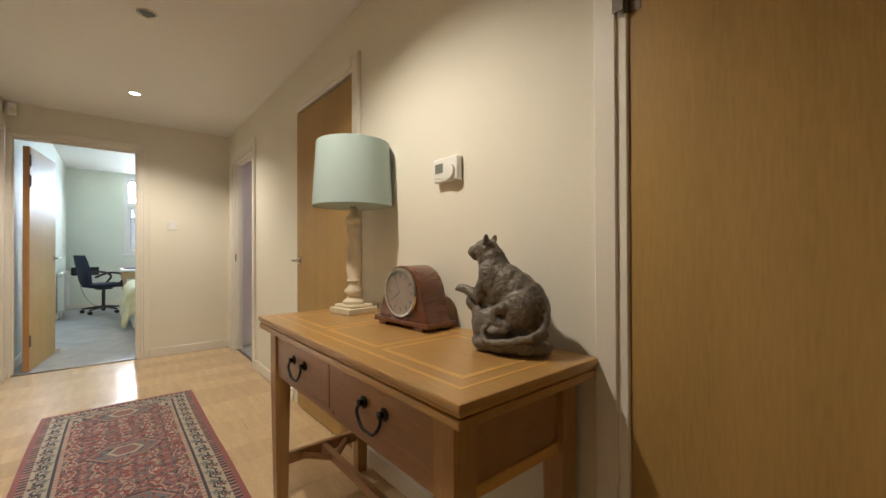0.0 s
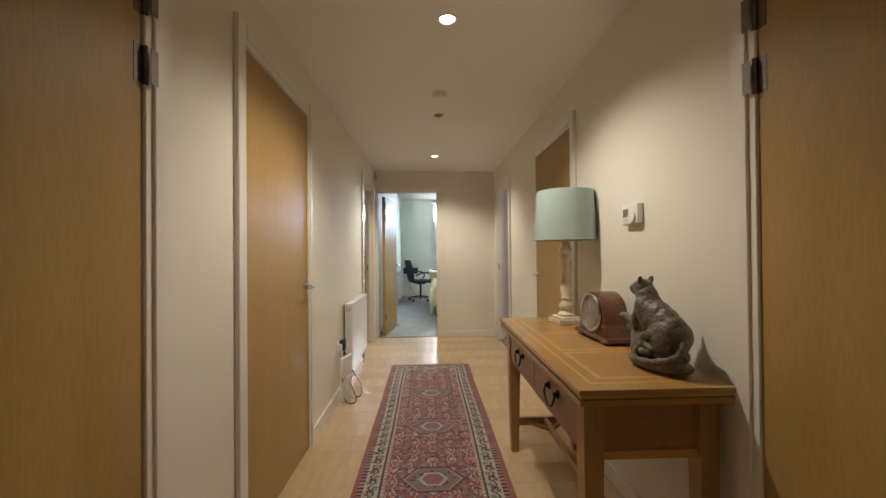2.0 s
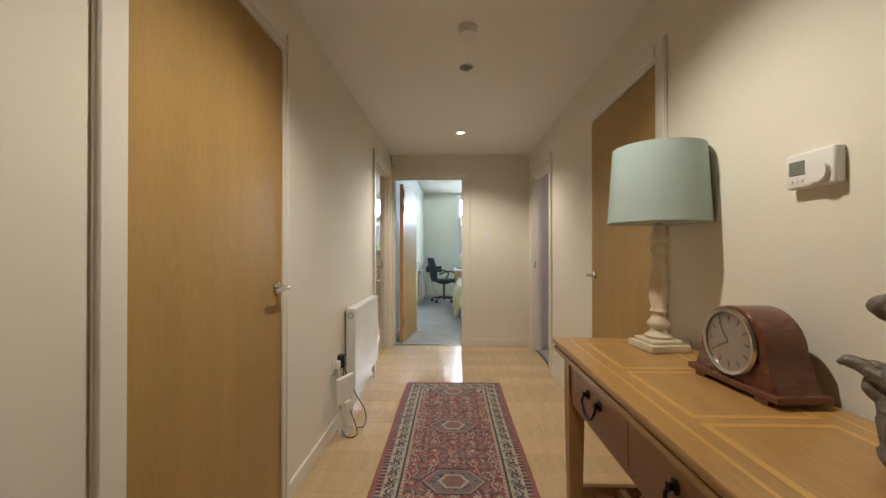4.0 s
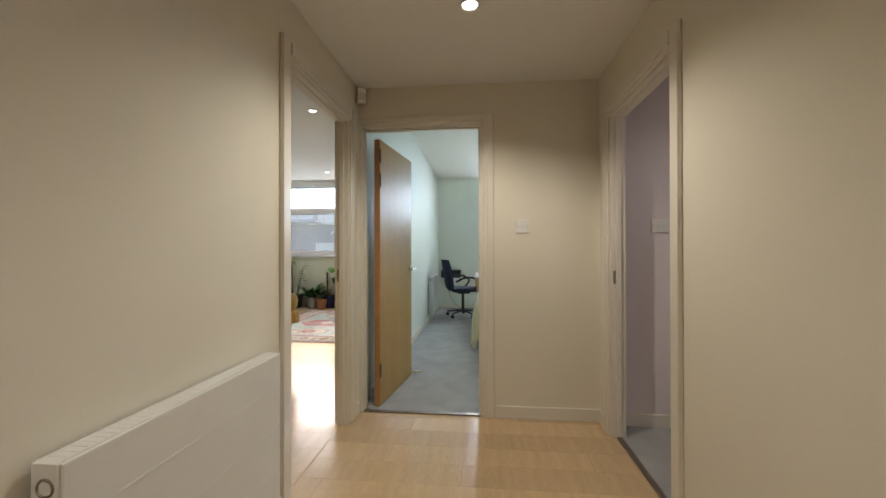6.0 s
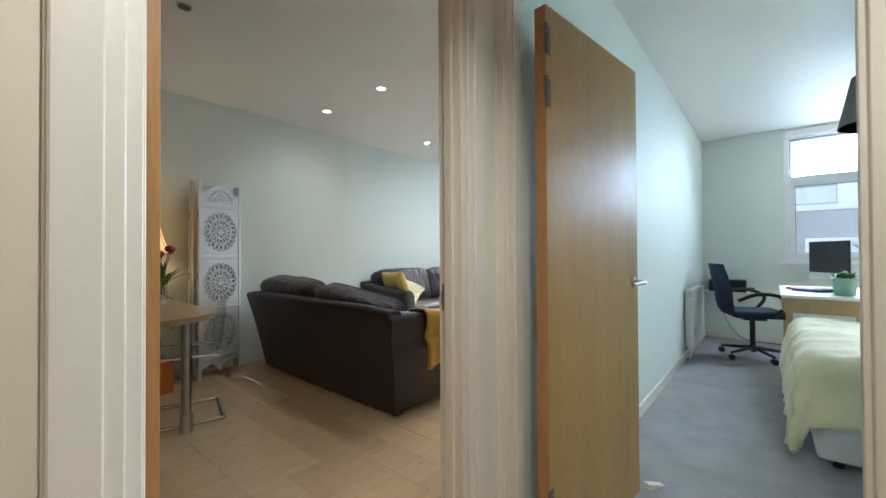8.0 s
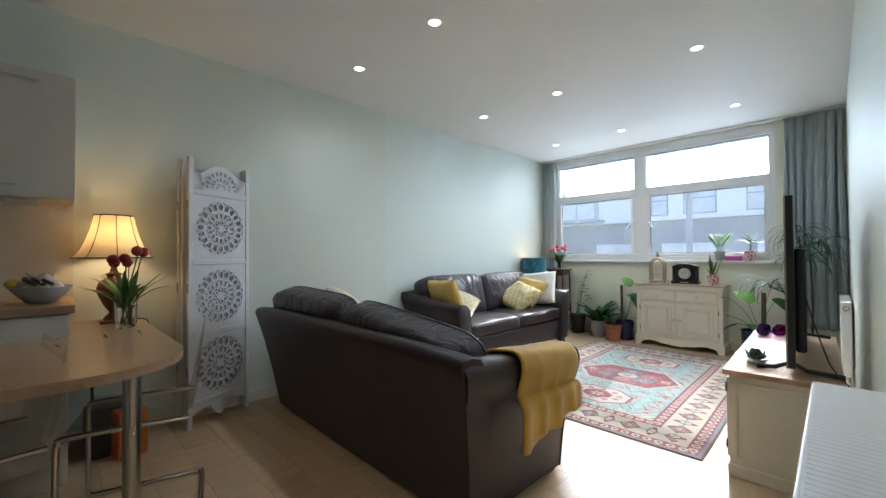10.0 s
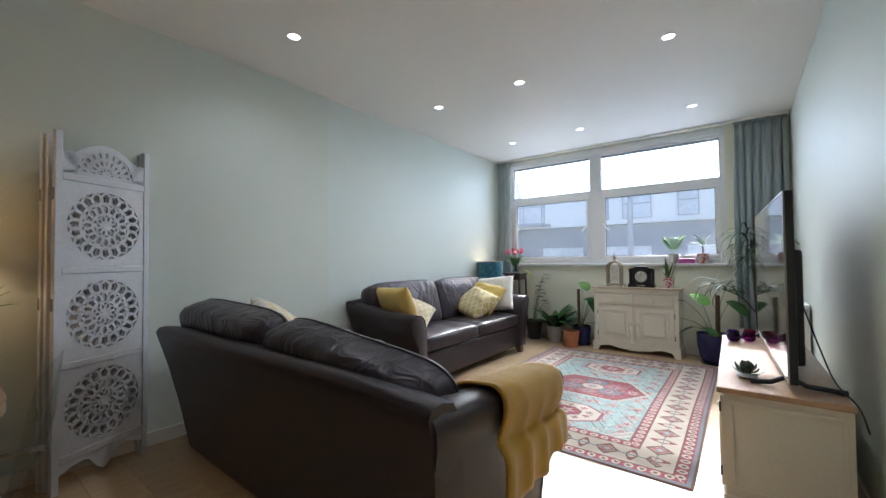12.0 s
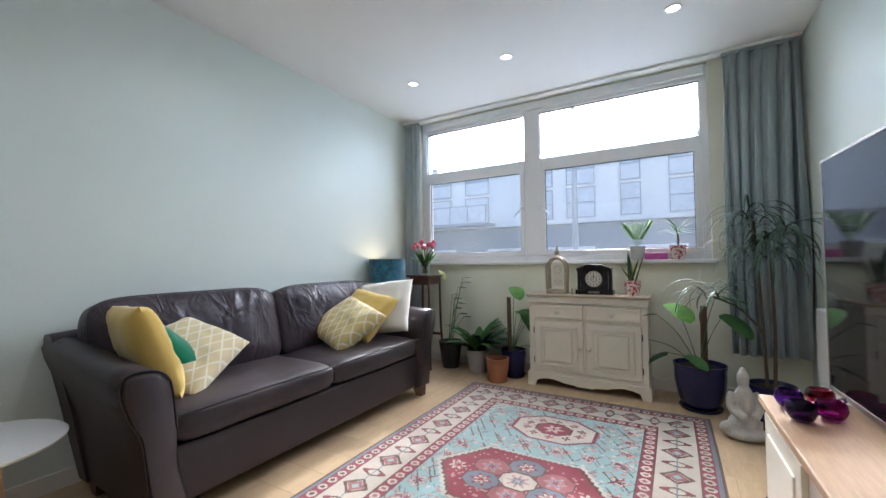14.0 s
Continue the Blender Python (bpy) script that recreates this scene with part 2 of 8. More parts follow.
def prism(outline, z0, z1, bm=None, bevel=0.0, mi=0):
    """A flat outline of (x, y) drawn up from z0 to z1."""
    bm = bm or bmesh.new()
    lo = [bm.verts.new((x, y, z0)) for x, y in outline]
    hi = [bm.verts.new((x, y, z1)) for x, y in outline]
    n = len(lo)
    fs = [bm.faces.new(lo[::-1]), bm.faces.new(hi)] + [bm.faces.new((lo[k], lo[(k + 1) % n], hi[(k + 1) % n], hi[k])) for k in range(n)]
    for f in fs:
        f.material_index = mi
    if bevel:
        es = list(fs[0].edges) + list(fs[1].edges)
        bmesh.ops.bevel(bm, geom=es, offset=bevel, segments=2, affect="EDGES", profile=0.5)
    return bm


def cushion(w, h, t, n=14, puff=0.5, wobble=0.012, seed=1, pinch=0.06):
    """A stuffed pillow w by h in x and z, t thick in y, with drawn-in sides and pointed corners."""
    bm = bmesh.new()
    grid = {}
    for s in (-1, 1):
        for i in range(n + 1):
            for j in range(n + 1):
                u, v = 2 * i / n - 1, 2 * j / n - 1
                if s == 1 and (i in (0, n) or j in (0, n)):
                    grid[s, i, j] = grid[-1, i, j]
                    continue
                f = max(0.0, (1 - u**4) * (1 - v**4)) ** puff
                x = u * w / 2 * (1 - pinch * (1 - v * v) * abs(u) ** 3)
                z = v * h / 2 * (1 - pinch * (1 - u * u) * abs(v) ** 3)
                q = noise.noise(Vector((u * 2.1 + seed * 3.7, v * 2.1, s * 5 + seed))) + 0.5 * noise.noise(Vector((u * 5 + seed, v * 5 + 9, s * 3)))
                grid[s, i, j] = bm.verts.new((x, s * f * (t / 2 + wobble * q * 1.5), z))
    for s in (-1, 1):
        for i in range(n):
            for j in range(n):
                bm.faces.new((grid[s, i, j], grid[s, i + 1, j], grid[s, i + 1, j + 1], grid[s, i, j + 1]))
    return bm


def wall(name, axis, a0, a1, t0, t1, z1, mat, holes=(), label="painted plaster wall"):
    """A wall along an axis from a0 to a1, from t0 to t1 across it, with openings (from, to, sill, head)."""
    bm = bmesh.new()

    def piece(p, q, lo, hi):
        if q - p > 1e-4 and hi - lo > 1e-4:
            box(bm, *((p, q, t0, t1) if axis == "x" else (t0, t1, p, q)), lo, hi)

    at = a0
    for p, q, lo, hi in sorted(holes):
        piece(at, p, 0, z1)
        piece(p, q, 0, lo)
        piece(p, q, hi, z1)
        at = q
    piece(at, a1, 0, z1)
    return structure(name, bm, mat, label, "wall")

# ---- structure ----
HALL_H, ROOM_H, HEAD = 2.31, 2.605, 1.985
W_X, E_X, END_Y, FAR_Y = -0.55, 1.12, 4.85, 9.98
L0, LD, LR = (-0.35, 0.42), (0.985, 1.80), (3.84, 4.665)
R0, RD, RO = (-0.34, 0.45), (1.89, 2.70), (3.84, 4.65)
BD = (-0.518, 0.342)
TALL = HEAD + 0.038

west_holes = [(a, b, 0, HEAD + 0.055) for a, b in (L0, LD, LR)]
wall("wall_hall_west", "y", -1.8, END_Y, W_X - 0.045, W_X, HALL_H, M_HALL, west_holes, "cream painted hallway wall with doors")
wall("wall_hall_east", "y", -1.8, END_Y, E_X, E_X + 0.09, HALL_H, M_HALL, [(a, b, 0, HEAD + 0.015) for a, b in (R0, RD, RO)], "cream painted hallway wall with doors")
wall("wall_hall_end", "x", W_X - 0.045, E_X + 0.09, END_Y, END_Y + 0.05, HALL_H, M_HALL, [(*BD, 0, TALL)], "cream painted end wall with a doorway")
wall("wall_hall_back", "x", W_X - 0.045, E_X + 0.09, -1.9, -1.8, HALL_H, M_HALL)
wall("wall_bedroom_south", "x", -0.54, 4.0, END_Y + 0.05, END_Y + 0.10, ROOM_H, M_BED, [(*BD, 0, TALL)], "pale painted bedroom wall with a doorway")
wall("wall_living_east", "y", 2.1, FAR_Y, W_X - 0.09, W_X - 0.045, ROOM_H, M_LIVING, [(*LR, 0, HEAD + 0.055)], "pale green painted living room wall")
wall("wall_bedroom_west", "y", END_Y + 0.10, FAR_Y, W_X - 0.045, W_X + 0.01, ROOM_H, M_BED, (), "pale painted bedroom wall")
wall("wall_bedroom_east", "y", END_Y + 0.05, FAR_Y, 4.0, 4.1, ROOM_H, M_BED)
wall("wall_living_west_near", "y", 2.0, 6.762, -4.13, -4.0, ROOM_H, M_LIVING, (), "pale green painted living room wall")
wall("wall_living_west_far", "y", 6.762, FAR_Y, -4.16, -4.035, ROOM_H, M_LIVING_FAR, (), "pale green painted living room wall, set back")
wall("wall_living_south", "x", -4.13, W_X - 0.045, 2.0, 2.1, ROOM_H, M_LIVING)
LWIN, BWIN = (-3.875, -1.19, 1.05, 2.60), (0.285, 2.45, 1.0, 2.59)
wall("wall_living_window", "x", -4.16, W_X - 0.06, FAR_Y, FAR_Y + 0.26, ROOM_H, M_WINWALL, [LWIN], "pale painted wall under a wide window")
wall("wall_bedroom_window", "x", W_X - 0.06, 4.1, FAR_Y, FAR_Y + 0.26, ROOM_H, M_BED, [BWIN], "pale painted bedroom wall with a window")
# rooms behind the closed doors and the cupboard off the hall
wall("wall_closet_north", "x", E_X + 0.09, 2.3, 4.80, 4.898, HALL_H, M_CLOSET, (), "lilac painted closet wall")
wall("wall_closet_south", "x", E_X + 0.09, 2.3, 3.4, 3.5, HALL_H, M_CLOSET)
wall("wall_closet_east", "y", 3.4, 4.9, 2.3, 2.4, HALL_H, M_CLOSET)

structure("ceiling_hall", B(W_X - 0.09, 2.4, -1.9, END_Y + 0.05, HALL_H, HALL_H + 0.1), M_CEIL, "white painted hallway ceiling", "ceiling")
structure("ceiling_living", B(-4.16, W_X - 0.05, 2.0, FAR_Y + 0.26, ROOM_H, ROOM_H + 0.1), M_CEIL, "white painted living room ceiling", "ceiling")
structure("ceiling_bedroom", B(W_X - 0.05, 4.1, END_Y + 0.05, FAR_Y + 0.26, ROOM_H, ROOM_H + 0.1), M_CEIL, "white painted bedroom ceiling", "ceiling")
floor_hall = structure("floor_hall", B(W_X - 0.045, E_X + 0.045, -1.9, END_Y + 0.03, -0.12, -0.008), M_FLOORGAP, "pale beech laminate hallway floor", "floor")
floor_living = structure("floor_living", B(-4.16, W_X - 0.045, 2.0, FAR_Y + 0.1, -0.12, -0.008), M_FLOORGAP, "oak laminate living room floor", "floor")
structure("floor_bedroom", B(W_X - 0.045, 4.1, END_Y + 0.03, FAR_Y + 0.1, -0.12, 0.004), M_CARPET, "grey cut-pile bedroom carpet", "carpet")
structure("floor_closet", B(E_X + 0.045, 2.4, 3.4, 4.9, -0.12, 0.004), M_CARPET, "grey carpet in the closet", "carpet")


def skirting(name, axis, a0, a1, face, side, label="cream painted skirting board", h=0.085):
    """A board along a wall; side is the way it stands out from the wall's face."""
    t0, t1 = sorted((face, face + side * 0.014))
    bm = bmesh.new()
    if axis == "y":
        box(bm, t0, t1, a0, a1, 0, h, 0.004)
    else:
        box(bm, a0, a1, t0, t1, 0, h, 0.004)
    structure(name, bm, M_TRIM, label, "skirting board")


for a0, a1 in ((-1.8, L0[0] - 0.085), (L0[1] + 0.085, LD[0] - 0.085), (LD[1] + 0.055, LR[0] - 0.085), (LR[1] + 0.085, END_Y)):
    skirting("baseboard_hall_west", "y", a0, a1, W_X, 1)
for a0, a1 in ((-1.8, R0[0] - 0.085), (R0[1] + 0.085, RD[0] - 0.085), (RD[1] + 0.085, RO[0] - 0.085), (RO[1] + 0.085, END_Y)):
    skirting("baseboard_hall_east", "y", a0, a1, E_X, -1)
skirting("baseboard_hall_end", "x", BD[1] + 0.075, E_X, END_Y, -1)
skirting("baseboard_bedroom_west", "y", 5.1, FAR_Y, W_X + 0.01, 1)
skirting("baseboard_bedroom_north", "x", W_X, 4.0, FAR_Y, -1)
skirting("baseboard_living_west", "y", 2.1, 6.76, -4.0, 1)
skirting("baseboard_living_west", "y", 6.762, FAR_Y, -4.035, 1)
skirting("baseboard_living_north", "x", -4.03, W_X - 0.09, FAR_Y, -1)
skirting("baseboard_living_east", "y", LR[1] + 0.09, FAR_Y, W_X - 0.09, -1)
skirting("baseboard_living_east", "y", 2.1, LR[0] - 0.09, W_X - 0.09, -1)
# unseen closet lamp, assumed because the lilac wall is evenly lit
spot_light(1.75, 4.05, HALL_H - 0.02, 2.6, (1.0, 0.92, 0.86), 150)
skirting("baseboard_closet", "x", E_X + 0.1, 2.3, 4.80, -1)


def casing(name, axis, a, b, face, side, back=None, w=0.085, top=HEAD, far=True, la=0.022, lt=0.012, wf=None):
    """An architrave with a moulded profile round an opening, and the lining through the wall."""
    bm = bmesh.new()

    def bar(p, q, lo, hi):
        for k, (d, cut) in enumerate(((0.012, 0.0), (0.020, 0.022), (0.016, 0.055))):
            t0, t1 = sorted((face + side * 0.001 * k, face + side * d))
            ease = 0.003 * k
            # the moulding steps in towards the opening
            if hi - lo > q - p:
                pp, qq = (p + ease, q - cut - ease) if p < a else (p + cut + ease, q - ease)
                lo2, hi2 = lo + 0.001 * k, hi - ease
            else:
                pp, qq, lo2, hi2 = p - 0.0005 * k, q + 0.0005 * k, lo + cut + ease, hi - ease - 0.0005
            if axis == "y":
                box(bm, t0, t1, pp, qq, lo2, hi2, 0.003, 1)
            else:
                box(bm, pp, qq, t0, t1, lo2, hi2, 0.003, 1)

    bar(a - w, a, 0, top + w)
    if far:
        bar(b, b + (wf or w), 0, top + w)
    bar(a - 0.001, b + 0.001, top, top + w)
    if back is not None:
        t0, t1 = sorted((face, back))
        for p, q, lo, hi in ((a - 0.002, a + la, 0, top), (b - 0.022, b + 0.002, 0, top), (a, b, top - lt, top + 0.014)):
            if axis == "y":
                box(bm, t0, t1, p, q, lo, hi, 0.002, 1)
            else:
                box(bm, p, q, t0, t1, lo, hi, 0.002, 1)
        # door stop
        mid = (t0 + t1) / 2
        for p, q, lo, hi in ((a + la, a + la + 0.010, 0, top - lt), (b - 0.034, b - 0.022, 0, top - lt), (a + la, b - 0.022, top - lt - 0.010, top - lt)):
            if axis == "y":
                box(bm, mid - 0.016, mid + 0.016, p, q, lo, hi, 0.002, 1)
            else:
                box(bm, p, q, mid - 0.016, mid + 0.016, lo, hi, 0.002, 1)
    return structure(name, bm, M_TRIM, "cream painted moulded door frame", "door frame")


casing("trim_living_door", "y", *LR, W_X, 1, W_X - 0.09, top=TALL)
casing("trim_living_door_inside", "y", *LR, W_X - 0.09, -1, top=TALL)
casing("trim_west_door", "y", *LD, W_X, 1, wf=0.055, top=TALL)
casing("trim_west_near_door", "y", *L0, W_X, 1)
casing("trim_east_near_door", "y", *R0, E_X, -1)
casing("trim_east_door", "y", *RD, E_X, -1, far=False)
casing("trim_closet_opening", "y", *RO, E_X, -1, E_X + 0.09)
casing("trim_bedroom_door", "x", *BD, END_Y, -1, END_Y + 0.10, 0.072, top=TALL, la=0.006, lt=0.002)


def lever(parent, x, y, z, way, out):
    """A chrome lever on a round rose. way: the lever's direction along x, out: along y."""
    bm = bmesh.new()
    cyl(bm, (x, y, z), (x, y + out * 0.008, z), 0.026, seg=20)
    cyl(bm, (x, y, z), (x, y + out * 0.05, z), 0.010, seg=12)
    tube(curve_pts([(x, y + out * 0.05, z), (x + way * 0.04, y + out * 0.053, z), (x + way * 0.12, y + out * 0.05, z - 0.003)], 10), 0.0095, 10, bm, taper=0.85)
    return part("door_handle", bm, M_CHROME, parent, "satin chrome lever handle", True)


def door(name, label, w, m, handle_side=1, handles=(1,), hinges=1, h=1.965):
    """A flush veneered leaf, hinged at x = 0, face at y = 0 and thickness to -y."""
    d = tagged(new(name), label, "door", "", "structure")
    d.matrix_world = m
    part("door_leaf", B(0.003, w - 0.003, -0.044, 0.0, 0.008, h + 0.008, 0.002, 1), M_DOOR, d)
    bm = bmesh.new()
    box(bm, w - 0.0028, w - 0.0008, -0.043, -0.001, 0.010, h + 0.006)
    box(bm, 0.0008, 0.0028, -0.043, -0.001, 0.010, h + 0.006)
    part("edge_lipping", bm, M_OAKEDGE, d, "solid oak edge strips")
    for s in handles:
        lever(d, w - 0.055, 0.0 if s > 0 else -0.044, 0.985, -1, s)
    bm = B(w - 0.001, w + 0.0015, -0.034, -0.010, 0.93, 1.09)
    box(bm, w, w + 0.010, -0.027, -0.017, 0.975, 1.0, 0.002)
    part("latch_plate", bm, M_CHROME, d, "steel latch plate")
    for z in (0.22, 1.62, 1.80) if hinges else ():
        bm = C((-0.002, 0.007 * hinges if hinges > 0 else -0.050, z), (-0.002, 0.007 * hinges if hinges > 0 else -0.050, z + 0.10), 0.0065, seg=10)
        yy = 0.0 if hinges > 0 else -0.044
        if hinges > 0:
            box(bm, -0.030, -0.003, 0.0205, 0.0215, z + 0.004, z + 0.096)
        box(bm, -0.006, 0.030, yy - 0.0005, yy + 0.0015 * (1 if hinges > 0 else -1), z, z + 0.10)
        for k in range(1, 4):
            cyl(bm, (-0.002, 0.007 if hinges > 0 else -0.050, z + 0.025 * k - 0.001), (-0.002, 0.007 if hinges > 0 else -0.050, z + 0.025 * k + 0.001), 0.0075, seg=10)
        part("hinge", bm, M_HINGE, d, "worn steel butt hinge")
    return d


# leaf pose: x runs along the leaf from its hinge, the y side is the face
def leaf(x, y, deg):
    return pose(x, y, 0, 0, 0, deg)


door("door_1", "closed flush oak-veneer door with chrome lever", LD[1] - LD[0], Matrix(((0, 1, 0, W_X + 0.003), (1, 0, 0, LD[0]), (0, 0, 1, 0), (0, 0, 0, 1))), hinges=0, h=2.008)
door("door_2", "closed flush oak-veneer door, hinges showing", L0[1] - L0[0], leaf(W_X + 0.004, L0[1], -90))
door("door_3", "closed flush oak-veneer door, hinges showing", R0[1] - R0[0], Matrix(((0, -1, 0, E_X - 0.004), (-1, 0, 0, R0[1]), (0, 0, 1, 0), (0, 0, 0, 1))))
door("door_4", "closed flush oak-veneer door behind the table lamp", RD[1] - RD[0], leaf(E_X - 0.004, RD[0], 90.4), hinges=0)
door("door_5", "open flush oak-veneer bedroom door with chrome lever", 0.762, leaf(-0.460, END_Y + 0.098, 82.5), handles=(1, -1), hinges=-1)
door("door_6", "open flush oak-veneer living room door", 0.762, leaf(W_X - 0.096, LR[0] + 0.022, 170), handles=(1, -1), hinges=-1)


def strike(name, m):
    bm = B(-0.0015, 0.0015, -0.014, 0.014, -0.04, 0.04)
    box(bm, 0.001, 0.004, -0.016, -0.004, -0.018, 0.018, 0.001)
    s = structure(name, bm, M_STEEL, "steel strike plate in the door frame", "strike plate")
    s.matrix_world = m
    return s


strike("strike_plate_living", pose(W_X - 0.062, LR[1] - 0.0235, 0.985, 0, 0, -90))
strike("strike_plate_closet", pose(E_X + 0.030, RO[1] - 0.0235, 0.985, 0, 0, -90))
structure("threshold_bedroom", B(BD[0], BD[1], END_Y + 0.004, END_Y + 0.040, -0.004, 0.010, 0.003), M_STEEL, "dull metal threshold strip", "threshold")
structure("threshold_closet", B(E_X + 0.03, E_X + 0.06, RO[0], RO[1], -0.004, 0.010, 0.003), M_STEEL, "dull metal threshold strip", "threshold")

# ---- sofas ----
def loft(loops, bm=None, caps=True, mi=0):
    """Skin through closed loops of points, one after another."""
    bm = bm or bmesh.new()
    rows = [[bm.verts.new(p) for p in loop] for loop in loops]
    n = len(rows[0])
    for a, b in zip(rows, rows[1:]):
        for k in range(n):
            bm.faces.new((a[k], a[(k + 1) % n], b[(k + 1) % n], b[k])).material_index = mi
    if caps:
        for r in (rows[0], rows[-1]):
            bm.faces.new(r).material_index = mi
    return bm


M_PIPING = material("leather_piping", (0.018, 0.012, 0.012), 0.4, vary=0.2, bump=0.1)
M_SOFALEG = material("dark_stained_sofa_foot", (0.10, 0.045, 0.025), 0.4, vary=0.2, stretch=(4, 4, 0.6))
ARM_TOP = [0.705, 0.700, 0.675, 0.655, 0.645, 0.64]
ARM_Y = [0.02, 0.16, 0.36, 0.56, 0.72, 0.835]


def arm_loop(s, y, top, grow=0.0, base=0.075):
    """The arm's section at depth y: upright inside, swept out to a rolled top."""
    pts = [(0.80, base), (0.925, base), (0.950, 0.25), (0.972, 0.40), (1.005, top - 0.17), (1.028, top - 0.10), (1.036, top - 0.05), (1.022, top - 0.012), (0.985, top), (0.925, top - 0.008), (0.885, top - 0.04), (0.868, top - 0.09), (0.852, 0.40), (0.845, 0.25)]
    cx, cz = 0.93, (top + 0.1) / 2
    rake = 0.125 * max(0.0, 1 - (y - 0.02) / 0.42)
    return [(s * (x + grow * (1 if x > cx else -1)), y + rake * max(0.0, 1 - (z - 0.1) / 0.58), z + grow * (1 if z > cz else 0)) for x, z in pts]


def seat_cushion(w, seed):
    bm = bmesh.new()
    n = 16
    loops = []
    for i in range(n + 1):
        u = 2 * i / n - 1
        e = max(0.0, 1 - abs(u) ** 10) ** 0.5
        loop = []
        for k in range(28):
            a = 2 * math.pi * k / 28
            c, s = math.cos(a), math.sin(a)
            y = abs(c) ** 0.35 * math.copysign(1, c)
            z = abs(s) ** 0.45 * math.copysign(1, s)
            crown = 0.018 * (1 - u * u) * (1 - y * y) if s > 0 else 0
            q = 0.006 * noise.noise(Vector((u * 2.5 + seed, y * 2.5, seed)))
            loop.append((u * w / 2 * (1 - 0.01 * (1 - e)), 0.31 * y * (0.90 + 0.10 * e), 0.075 * z * (0.75 + 0.25 * e) + crown + q))
        loops.append(loop)
    return loft(loops, bm)


def back_cushion(w, h, t, seed):
    """A boxed cushion with rounded corners: flat sides, a puffed and creased front. Returns it and its front seam."""
    n = 120
    outline = []
    for k in range(n):
        a = 2 * math.pi * k / n
        c, s = math.cos(a), math.sin(a)
        e = 0.32 if s > 0 else 0.28
        outline.append((w / 2 * abs(c) ** e * math.copysign(1, c), h / 2 * abs(s) ** e * math.copysign(1, s)))
    rings = [(0.03, -t / 2), (0.6, -t / 2), (0.93, -t / 2 + 0.012), (0.985, -t / 2 + 0.04), (1.0, -t / 2 + 0.09), (1.005, 0.0), (1.0, t / 2 - 0.03), (0.99, t / 2 - 0.008)]
    rings += [(q, t / 2 + 0.062 * (1 - q**2.6) + 0.006) for q in [0.975 - 0.945 * i / 22 for i in range(23)]]
    loops = []
    for q, y in rings:
        loop = []
        for x, z in outline:
            X, Z = x * q, z * q
            sag = 0.010 * noise.noise(Vector((X * 3 + seed, 1.7, seed)))
            d = 0.004 * noise.noise(Vector((X * 6 + seed, y * 5, Z * 6)))
            if y > t / 2 - 0.02:
                # creases run down from the seam and fan out over the belly
                v = noise.noise(Vector((X * 11 + 2.2 * Z + seed * 5, Z * 3.0, seed)))
                f = noise.noise(Vector((X * 26 - 5 * Z + seed, Z * 8.0, seed * 3)))
                edge = min(1.0, (1 - q) * 9)
                d += edge * (0.030 * (0.5 - abs(v)) + 0.016 * (0.4 - abs(f))) * (0.45 + 0.75 * max(0, Z + 0.2))
                d += 0.014 * edge * noise.noise(Vector((X * 3.3, Z * 3.3, seed * 7)))
            loop.append((X, y + d, Z + sag * (1 if Z > 0 else 0)))
        loops.append(loop)
    seam = [(x, y + 0.003, z) for x, y, z in loops[7]]
    return loft(loops), seam


